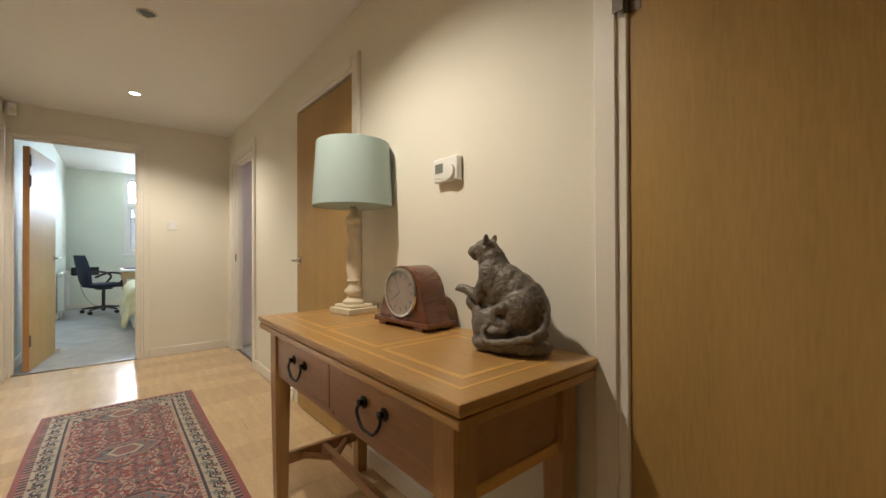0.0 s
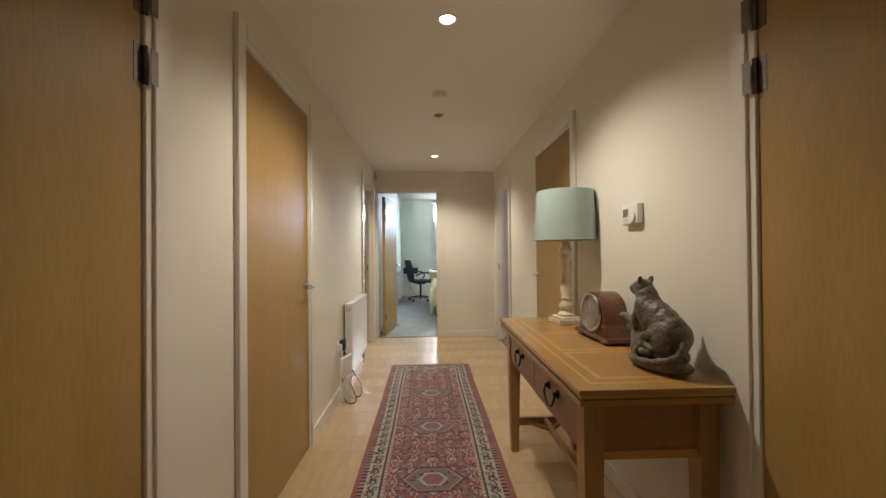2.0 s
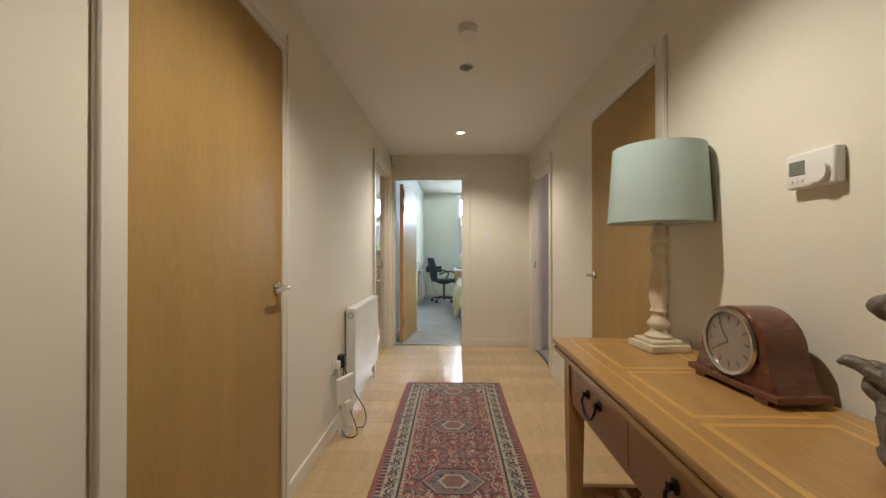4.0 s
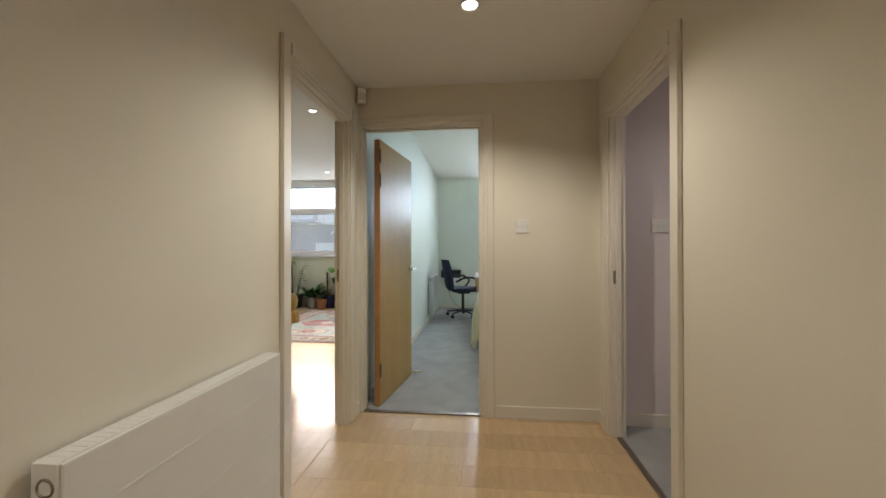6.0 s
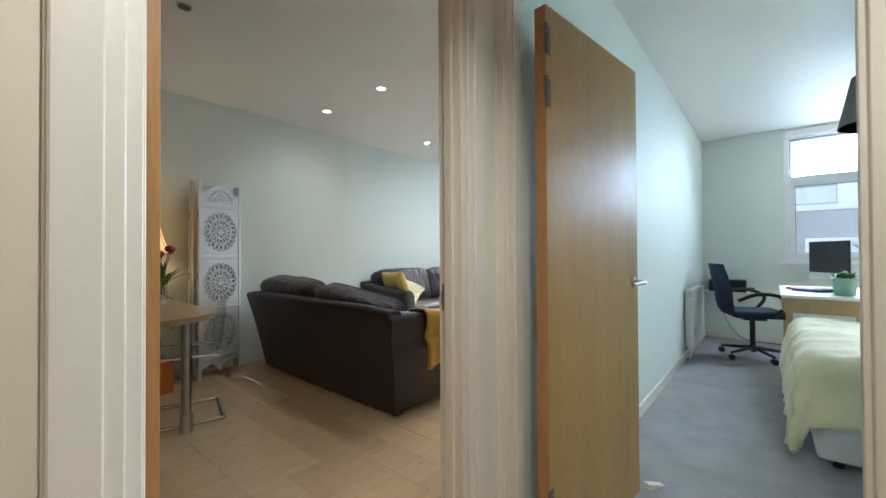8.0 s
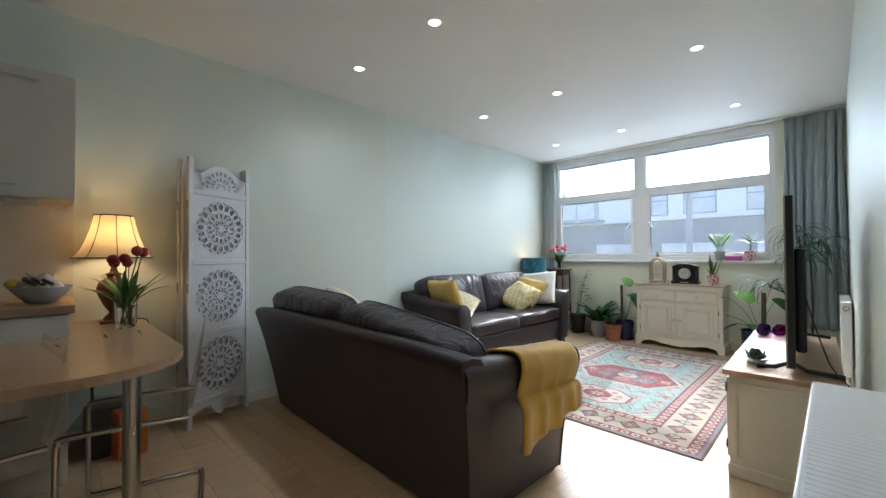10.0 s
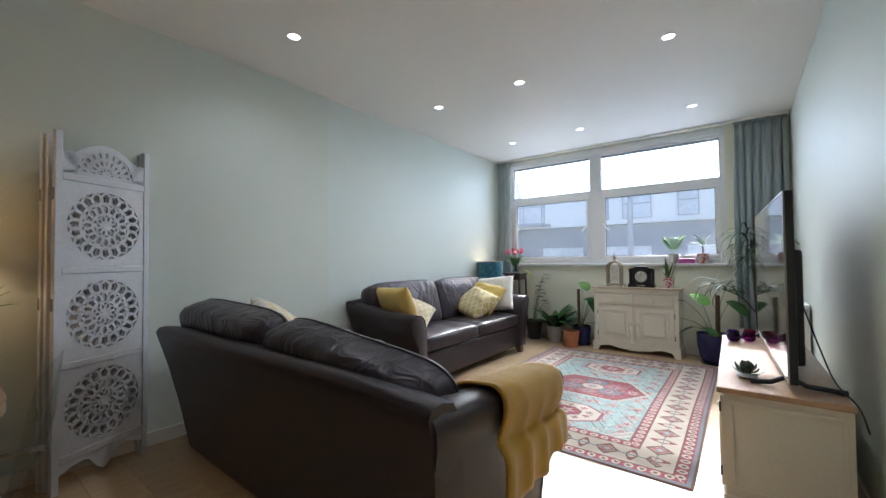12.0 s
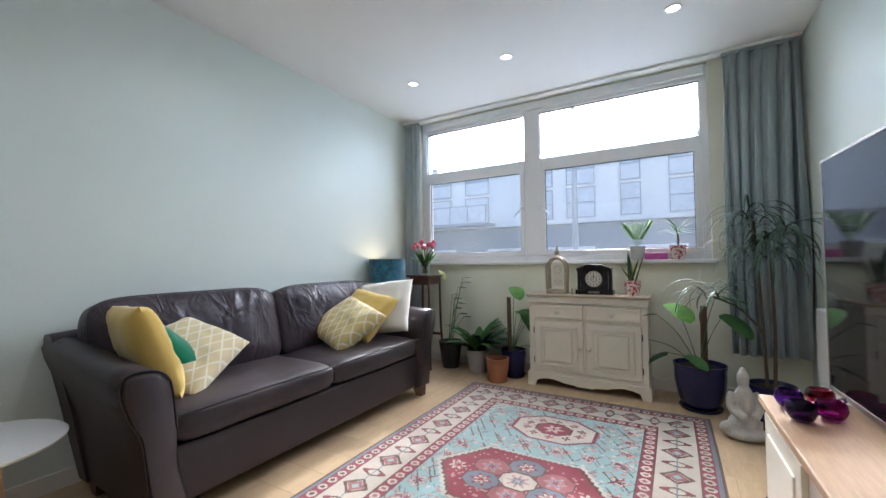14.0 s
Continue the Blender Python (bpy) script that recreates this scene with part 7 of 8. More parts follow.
# round coffee table
M_PALEWOOD = material("pale_beech_leg", (0.52, 0.34, 0.19), 0.5, vary=0.15, stretch=(4, 4, 0.6))
ct = thing("coffee_table", "round white coffee table on splayed wooden legs", "coffee table", pose(-3.545, 6.66, 0))
part("top", lathe([(0.0, 0.435), (0.24, 0.435), (0.258, 0.443), (0.262, 0.452), (0.255, 0.457), (0.0, 0.457)], 48), M_WHITE, ct, "round white top", True)
for k in range(3):
    a = radians(20 + 120 * k)
    part("leg", tube([(0.14 * math.cos(a), 0.14 * math.sin(a), 0.436), (0.21 * math.cos(a), 0.21 * math.sin(a), 0.0)], 0.015, 10, taper=0.7), M_PALEWOOD, ct, "splayed pale wooden leg")

# ---- television and its unit ----
def tv_unit():
    u = thing("tv_unit", "cream painted television unit with a waxed oak top", "tv unit", pose(-1.165, 7.52, 0, 0, 0, 91))
    # local x runs along the room, y towards the room
    L, D, H = 0.715, 0.43, 0.542
    part("top", B(-L - 0.015, L + 0.015, -D - 0.005, 0.015, H - 0.026, H, 0.006, 3), M_TOPOAKY, u, "waxed oak top")
    part("body", B(-L, L, -D, -0.012, 0.06, H - 0.027), M_CREAM, u)
    part("plinth", B(-L - 0.008, L + 0.008, -D, -0.002, 0, 0.062, 0.004), M_CREAM, u)
    for x0, x1 in ((-L + 0.03, -0.245), (0.245, L - 0.03)):
        d = part("door", B(x0, x1, -0.012, 0.004, 0.085, H - 0.05, 0.003), M_CREAM, u)
        part("raised_panel", B(x0 + 0.06, x1 - 0.06, 0.003, 0.010, 0.145, H - 0.11, 0.006), M_CREAM, d)
        turned = lathe([(0.006, 0), (0.006, 0.008), (0.014, 0.014), (0.014, 0.02), (0, 0.027)], 16, None, Matrix.Translation((x1 - 0.03 if x0 < 0 else x0 + 0.03, 0.004, 0.33)) @ pose(0, 0, 0, -90, 0, 0))
        part("knob", turned, M_CREAM, d, "turned cream knob", True)
        hx = x0 - 0.004 if x0 < 0 else x1 + 0.004
        for z in (0.13, 0.42):
            part("hinge", C((hx, 0.004, z), (hx, 0.004, z + 0.045), 0.004, seg=8), M_IRON, d)
    for z in (0.09, 0.30):
        part("shelf", B(-0.235, 0.235, -D + 0.02, -0.004, z, z + 0.016), M_CREAM, u)
    for s in (-1, 1):
        bm = bmesh.new()
        x = s * L
        for q in ((-D + 0.02, -0.03, H - 0.075, H - 0.06), (-D + 0.02, -0.03, 0.09, 0.105), (-D + 0.02, -D + 0.035, 0.105, H - 0.075), (-0.045, -0.03, 0.105, H - 0.075)):
            box(bm, *sorted((x, x + s * 0.006)), q[0], q[1], q[2], q[3], 0.002)
        part("side_moulding", bm, M_CREAM, u)


M_TOPOAKY = material("waxed_oak_unit_top", (0.44, 0.28, 0.15), 0.38, vary=0.2, scale=2.5, grain=22, bump=0.06, stretch=(0.6, 6, 6))
tv_unit()
M_SCREEN = material("black_glass_screen", (0.006, 0.006, 0.008), 0.0, vary=0.1, bump=0.0, spec=0.8)
tv = thing("television", "large flat black television with glossy screen, switched off", "television", pose(-0.935, 7.545, 0.5422, 0, 0, 92.6))
part("panel", B(-0.725, 0.725, -0.020, 0.012, 0.045, 0.872, 0.004), M_BLACK, tv)
part("screen", B(-0.715, 0.715, 0.011, 0.0135, 0.062, 0.864), M_SCREEN, tv, "glossy dark screen")
bm = bmesh.new()
for q in ((-0.727, 0.727, 0.864, 0.873), (-0.727, 0.727, 0.044, 0.060), (-0.727, -0.717, 0.060, 0.864), (0.717, 0.727, 0.060, 0.864)):
    box(bm, q[0], q[1], 0.008, 0.0150, q[2], q[3], 0.001)
part("bezel", bm, M_STEEL, tv, "thin grey metal bezel")
part("rear_housing", B(-0.60, 0.60, -0.062, -0.020, 0.10, 0.62, 0.018, 3), M_BLACK, tv)
for x in (-0.60, 0.60):
    bm = tube([(x, 0.135, 0.010), (x, 0.06, 0.018), (x, 0.0, 0.052), (x, -0.06, 0.018), (x, -0.19, 0.010)], 0.011, 8)
    part("foot", bm, M_BLACK, tv, "splayed black foot")
single("power_cable", tube(curve_pts([(-0.86, 6.98, 0.95), (-0.80, 6.92, 0.72), (-0.76, 6.90, 0.60), (-0.70, 6.88, 0.52), (-0.66, 6.95, 0.40)], 30), 0.003, 6), M_BLACK, "black cable hanging behind the television", "cable", group="loose cables", smooth=True)
for k, (x, y, c) in enumerate(((-1.125, 8.12, (0.20, 0.02, 0.45)), (-1.035, 8.05, (0.45, 0.02, 0.40)), (-1.03, 8.18, (0.45, 0.02, 0.08)), (-1.120, 7.995, (0.14, 0.03, 0.20)))):
    h = thing("candle_holder", ("violet", "magenta", "red", "dark plum")[k] + " glass globe candle holder on the television unit", "candle holder", pose(x, y, 0.5425), "coloured glass candle holders")
    part("glass", lathe([(0.022, 0.0), (0.034, 0.012), (0.042, 0.032), (0.038, 0.054), (0.032, 0.062), (0.029, 0.060), (0.034, 0.050), (0.037, 0.032), (0.028, 0.014), (0.0, 0.008)], 24), glass("coloured_glass_" + "abcd"[k], c, 0.03), h, "", True)
    part("candle", lathe([(0.018, 0.009), (0.018, 0.022), (0, 0.023)], 14), M_IVORY, h)
M_SUCCULENT = foliage("pale_grey_green_succulent_leaf", (0.17, 0.22, 0.16))
su = thing("succulent", "grey-green rosette succulent ornament on the television unit", "succulent", pose(-1.055, 7.03, 0.5425))
part("dish", lathe([(0.03, 0), (0.045, 0.012), (0.04, 0.016), (0, 0.012)], 20), M_GREYPOT, su, "", True)
for k in range(26):
    part("leaf", blade(bmesh.new(), (0.008 * math.cos(k), 0.008 * math.sin(k), 0.018 + 0.001 * k), k * 137.5, 12 + 2.6 * k, 0.075 - 0.0014 * k, 0.034, -0.5, 5, "lance", 0.35), M_SUCCULENT, su, "", True)
bm = bmesh.new()
blob(bm, (0, -0.02, 0.025), 0.14, (1.05, 0.85, 0.26))
blob(bm, (0, 0, 0.07), 0.10, (1.05, 0.75, 0.55))
blob(bm, (0, -0.01, 0.18), 0.075, (0.95, 0.7, 1.25))
blob(bm, (0, 0.0, 0.30), 0.045, (0.9, 0.9, 1.1))
blob(bm, (0, 0.0, 0.345), 0.020, (1, 1, 1))
for s in (-1, 1):
    blob(bm, (s * 0.095, -0.02, 0.05), 0.06, (1.3, 0.9, 0.6))
    tube(curve_pts([(s * 0.075, 0, 0.23), (s * 0.10, -0.02, 0.16), (s * 0.03, -0.08, 0.11)], 10), 0.024, 8, bm)
M_STONE = material("weathered_pale_stone", (0.44, 0.42, 0.38), 0.9, vary=0.2, scale=14, grain=90, bump=0.6, depth=0.006)
stt = single("stone_statue", bm, M_STONE, "small weathered stone seated statue on the floor", "statue", pose(-1.12, 9.25, 0.004, 0, 0, 20) @ Matrix.Diagonal((0.80, 0.80, 1.12, 1)), smooth=True)
rm = stt.modifiers.new("merge", "REMESH")
rm.mode, rm.voxel_size, rm.use_smooth_shade = "VOXEL", 0.008, True
radiator("white steel panel radiator on the living room wall", pose(W_X - 0.09, 9.15, 0.16, 0, 0, -90), 0.80, 0.585)
radiator("white steel panel radiator beside the doorway", pose(W_X - 0.09, 5.48, 0.16, 0, 0, -90), 0.85, 0.600, 0.16)

# ---- kitchen end of the living room ----
M_KITCHEN = material("cream_kitchen_door", (0.66, 0.62, 0.53), 0.4, vary=0.03, bump=0.02)
M_WORKTOP = material("oak_laminate_worktop", (0.36, 0.24, 0.14), 0.4, vary=0.2, scale=2.5, grain=22, stretch=(6, 0.6, 6))
M_BARTOP = material("pale_oak_bar_top", (0.34, 0.22, 0.12), 0.30, vary=0.16, scale=2.2, grain=20, stretch=(0.7, 6, 6), coat=0.15)
M_BRUSHED = material("brushed_steel", (0.50, 0.49, 0.47), 0.3, 1.0, vary=0.06, grain=120, stretch=(8, 8, 0.4))
M_TILE = material("cream_splashback", (0.70, 0.66, 0.56), 0.25, vary=0.03)
bar = thing("breakfast_bar", "pale oak breakfast bar with rounded corner on steel legs", "breakfast bar")
edge = [(-3.998, 3.0), (-2.50, 3.0), (-2.47, 4.20)] + [(-2.80 + 0.335 * math.cos(a), 4.41 + 0.335 * math.sin(a)) for a in [radians(q) for q in range(0, 91, 9)]] + [(-3.998, 4.745)]
part("top", prism(edge, 0.712, 0.747, bevel=0.004), M_BARTOP, bar, "pale oak laminate top")
for x, y in ((-2.705, 4.14), (-2.69, 4.56)):
    leg = part("leg", C((x, y, 0.0), (x, y, 0.711), 0.030, seg=24), M_BRUSHED, bar, "round brushed steel leg", True)
    part("foot_sleeve", C((x, y, 0.0), (x, y, 0.115), 0.036, seg=24), M_BRUSHED, leg, "", True)
    part("flange", C((x, y, 0.700), (x, y, 0.7115), 0.05, seg=24), M_BRUSHED, leg)
for k in range(4):
    y1 = 4.40 - 0.6 * k
    y0 = max(2.11, y1 - 0.598)
    c = thing("base_cabinet", "cream flat-fronted kitchen base cabinet", "cabinet", None, "kitchen base cabinets")
    part("body", B(-3.998, -3.44, y0, y1, 0.12, 0.862), M_KITCHEN, c)
    part("door", B(-3.439, -3.421, y0 + 0.003, y1 - 0.003, 0.125, 0.70, 0.002), M_KITCHEN, c)
    part("drawer", B(-3.439, -3.421, y0 + 0.003, y1 - 0.003, 0.706, 0.855, 0.002), M_KITCHEN, c)
    part("kickboard", B(-3.998, -3.48, y0, y1, 0.0, 0.12), M_KITCHEN, c)
single("worktop", B(-3.998, -3.40, 2.11, 4.42, 0.863, 0.902, 0.004), M_WORKTOP, "oak laminate kitchen worktop", "worktop")
structure("trim_splashback", B(-3.999, -3.988, 2.11, 4.43, 0.903, 1.449), M_TILE, "cream glossy splashback panels", "splashback")
for k in range(2):
    y1 = 4.425 - 0.5 * k
    c = thing("wall_cabinet", "cream kitchen wall cabinet with a steel bar handle", "cabinet", None, "kitchen wall cabinets")
    part("body", B(-3.998, -3.70, y1 - 0.498, y1, 1.45, 2.12), M_KITCHEN, c)
    d = part("door", B(-3.699, -3.681, y1 - 0.496, y1 - 0.002, 1.452, 2.118, 0.002), M_KITCHEN, c)
    bm = B(-3.665, -3.655, y1 - 0.42, y1 - 0.22, 1.500, 1.512, 0.003)
    for yy in (-0.40, -0.24):
        box(bm, -3.682, -3.660, y1 + yy - 0.005, y1 + yy + 0.005, 1.502, 1.510)
    part("handle", bm, M_BRUSHED, d, "steel bar handle")
    bm = B(-3.665, -3.655, y1 - 0.30, y1 - 0.14, 2.05, 2.062, 0.003)
    box(bm, -3.682, -3.660, y1 - 0.285, y1 - 0.275, 2.051, 2.061)
    box(bm, -3.682, -3.660, y1 - 0.165, y1 - 0.155, 2.051, 2.061)
    part("upper_handle", bm, M_BRUSHED, d)
under = thing("under_cabinet_light", "small triangular steel light under the cabinet", "cabinet light", pose(-3.83, 4.20, 1.425))
part("housing", prism([(-0.07, -0.08), (0.07, -0.08), (0.07, 0.08), (-0.05, 0.08)], 0.0, 0.0245, bevel=0.003), M_BRUSHED, under)

# fruit bowl
fb = thing("fruit_bowl", "grey ceramic bowl heaped with bananas and garlic", "bowl", pose(-3.62, 4.30, 0.9025))
part("bowl", lathe([(0.04, 0.0), (0.055, 0.006), (0.095, 0.05), (0.12, 0.085), (0.116, 0.087), (0.09, 0.055), (0.05, 0.014), (0, 0.012)], 32), M_GREYPOT, fb, "grey ceramic bowl", True)
M_GARLIC, M_AUBER, M_LEMON = material("papery_garlic", (0.60, 0.54, 0.44), 0.7, vary=0.15), material("dark_fruit", (0.05, 0.04, 0.03), 0.4, vary=0.3), material("lemon_peel", (0.62, 0.44, 0.04), 0.5, vary=0.1, bump=0.2)
for k in range(9):
    a = k * 2.4
    r = 0.065 if k < 6 else 0.03
    part("garlic_bulb", lathe([(0.004, -0.024), (0.026, -0.014), (0.031, 0.0), (0.022, 0.016), (0.007, 0.026), (0.004, 0.045)], 14, None, Matrix.Translation((r * math.cos(a), r * math.sin(a), 0.085 + (0.035 if k >= 6 else 0) + 0.01 * math.sin(k))) @ pose(0, 0, 0, 40 * math.sin(k * 2), 50 * math.cos(k * 3), 0)), M_GARLIC, fb, "", True)
for k in range(3):
    part("banana", tube(curve_pts([(-0.09, -0.04 + 0.03 * k, 0.10), (-0.02, -0.06 + 0.03 * k, 0.125), (0.06, -0.05 + 0.03 * k, 0.118), (0.10, -0.02 + 0.03 * k, 0.10)], 12), 0.014, 8, taper=0.6), M_AUBER, fb, "over-ripe dark banana", True)
part("lemon", lathe([(0, -0.035), (0.022, -0.022), (0.028, 0), (0.022, 0.022), (0, 0.036)], 14, None, pose(0.0, -0.10, 0.10, 30, 60, 0)), M_LEMON, fb, "yellow lemon", True)

# the lit lamp on the bar
kl = thing("table_lamp", "lit urn table lamp with a fluted cream shade", "table lamp", pose(-3.80, 4.60, 0.7475))
M_URN = material("red_brown_glazed_urn", (0.14, 0.045, 0.022), 0.3, vary=0.4, scale=14, grain=60)
bm = B(-0.065, 0.065, -0.065, 0.065, 0, 0.018, 0.004)
lathe([(0.05, 0.018), (0.045, 0.035), (0.022, 0.055), (0.022, 0.065), (0.045, 0.10), (0.075, 0.17), (0.080, 0.21), (0.068, 0.245), (0.035, 0.265), (0.032, 0.28), (0.042, 0.29), (0.02, 0.30), (0.014, 0.33)], 28, bm)
part("base", bm, M_URN, kl, "glazed urn base", True)
for s in (-1, 1):
    part("handle", tube(curve_pts([(s * 0.035, 0, 0.265), (s * 0.075, 0, 0.275), (s * 0.085, 0, 0.235), (s * 0.074, 0, 0.215)], 10), 0.007, 8), M_GOLD, kl, "", True)
M_SHADE = bpy.data.materials.new("translucent_cream_shade")
M_SHADE.use_nodes = True
nt = M_SHADE.node_tree
pb = nt.nodes["Principled BSDF"]
pb.inputs["Base Color"].default_value = (0.80, 0.66, 0.42, 1)
pb.inputs["Roughness"].default_value = 0.9
tl = nt.nodes.new("ShaderNodeBsdfTranslucent")
tl.inputs[0].default_value = (0.86, 0.64, 0.32, 1)
mixs = nt.nodes.new("ShaderNodeMixShader")
mixs.inputs[0].default_value = 0.26
nt.links.new(pb.outputs[0], mixs.inputs[1])
nt.links.new(tl.outputs[0], mixs.inputs[2])
nt.links.new(mixs.outputs[0], nt.nodes["Material Output"].inputs[0])
SHADE_LINE = ((0.385, 0.190), (0.405, 0.170), (0.44, 0.150), (0.49, 0.130), (0.54, 0.114), (0.59, 0.102), (0.635, 0.094))
bm = bmesh.new()
rows = []
for z, r in SHADE_LINE:
    rows.append([bm.verts.new((r * (1 - 0.035 * abs(math.sin(4 * a))) * math.cos(a), r * (1 - 0.035 * abs(math.sin(4 * a))) * math.sin(a), z)) for a in [k * math.pi / 32 for k in range(64)]])
for a, b in zip(rows, rows[1:]):
    for k in range(64):
        bm.faces.new((a[k], a[(k + 1) % 64], b[(k + 1) % 64], b[k]))
shade = part("shade", bm, M_SHADE, kl, "fluted cream fabric shade", True)
for z, r in ((0.385, 0.188), (0.635, 0.093)):
    part("shade_trim", tube([(r * math.cos(a), r * math.sin(a), z) for a in [k * math.pi / 24 for k in range(48)]], 0.004, 6, closed=True), M_DARKWOOD, kl, "dark braid trim")
for k in range(8):
    a = k * math.pi / 4
    part("shade_rib", tube([(r * 1.004 * math.cos(a), r * 1.004 * math.sin(a), z) for z, r in SHADE_LINE], 0.0022, 5), M_DARKWOOD, kl)
part("bulb", lathe([(0.012, 0.40), (0.03, 0.45), (0.03, 0.48), (0, 0.505)], 16), M_BULB, kl, "glowing bulb", True)
part("bulb_stem", C((0, 0, 0.32), (0, 0, 0.41), 0.009), M_GOLD, kl)
bulb_light(-3.80, 4.60, 1.26, LAMP_W)
single("power_cable", tube(curve_pts([(-3.75, 4.62, 0.752), (-3.68, 4.70, 0.770), (-3.66, 4.742, 0.760), (-3.66, 4.752, 0.70), (-3.67, 4.755, 0.5)], 24), 0.003, 6), M_BLACK, "black lamp cable over the bar edge", "cable", group="loose cables", smooth=True)
tulip_vase(pose(-3.54, 4.63, 0.7475), "dark red tulips in a tall square-sided glass vase", 0.052, 0.20, 6, M_TULIPRED, 0.11, 0.027, 0.16)

# carved folding screen
M_CARVED = material("white_washed_wood", (0.66, 0.65, 0.64), 0.6, vary=0.10, scale=6, grain=70, bump=0.25)
PW, PH = 0.47, 1.80


def rosette(parent, cx, cz, r, half=False):
    """A pierced round: rings of leaf-shaped ribs, with open gaps between."""
    bm = bmesh.new()

    def bar(p, q, w):
        (x0, z0), (x1, z1) = p, q
        if half and min(z0, z1) < -0.02 * r:
            return
        d = Vector((x1 - x0, z1 - z0))
        if d.length < 1e-5:
            return
        n = Vector((-d.y, d.x)).normalized() * w / 2
        pts = [(x0 + n.x, z0 + n.y), (x1 + n.x, z1 + n.y), (x1 - n.x, z1 - n.y), (x0 - n.x, z0 - n.y)]
        f = [bm.verts.new((cx + x, -0.006, cz + z)) for x, z in pts]
        g = [bm.verts.new((cx + x, 0.006, cz + z)) for x, z in pts]
        bm.faces.new(f)
        bm.faces.new(g[::-1])
        for k in range(4):
            bm.faces.new((f[k], g[k], g[(k + 1) % 4], f[(k + 1) % 4]))

    P = lambda rr, a: (r * rr * math.cos(a), r * rr * math.sin(a))
    for r0, r1, n, w in ((0.13, 0.33, 10, 0.011), (0.36, 0.63, 16, 0.0145), (0.66, 0.97, 20, 0.0175)):
        for k in range(n):
            a = 2 * math.pi * (k + 0.5) / n
            s = math.pi / n
            # a rib that forks into pointed arches at its outer end
            bar(P(r0, a), P(r1 - 0.09, a), w)
            for t in (-1, 1):
                bar(P(r1 - 0.10, a), P(r1 + 0.01, a + t * s), w * 0.75)
        for k in range(n * 2):
            bar(P(r0, math.pi * k / n), P(r0, math.pi * (k + 1) / n), w * 0.9)
    cyl(bm, (cx, -0.007, cz), (cx, 0.007, cz), r * 0.10, seg=14)
    return part("pierced_rosette", bm, M_CARVED, parent, "pierced carved rosette")


def pierced_board(x0, x1, z0, z1, cx, cz, r, n=48):
    """A thin board with a round hole."""
    bm = bmesh.new()
    ring, rim = [], []
    for k in range(n):
        a = 2 * math.pi * k / n
        c, s = math.cos(a), math.sin(a)
        t = min(((x1 - cx) if c > 0 else (cx - x0)) / max(abs(c), 1e-6), ((z1 - cz) if s > 0 else (cz - z0)) / max(abs(s), 1e-6))
        ring.append((cx + r * c, cz + r * s))
        rim.append((cx + t * c, cz + t * s))
    for q in (x0, x1):
        for w in (z0, z1):
            i = min(range(n), key=lambda k: (rim[k][0] - q) ** 2 + (rim[k][1] - w) ** 2)
            rim[i] = (q, w)
    V = {}
    for key, pts in (("a", ring), ("b", rim)):
        for y in (-0.008, 0.008):
            V[key, y] = [bm.verts.new((p[0], y, p[1])) for p in pts]
    for k in range(n):
        j = (k + 1) % n
        for y in (-0.008, 0.008):
            bm.faces.new((V["a", y][k], V["a", y][j], V["b", y][j], V["b", y][k]))
        bm.faces.new((V["a", -0.008][k], V["a", -0.008][j], V["a", 0.008][j], V["a", 0.008][k]))
        bm.faces.new((V["b", -0.008][k], V["b", -0.008][j], V["b", 0.008][j], V["b", 0.008][k]))
    return bm


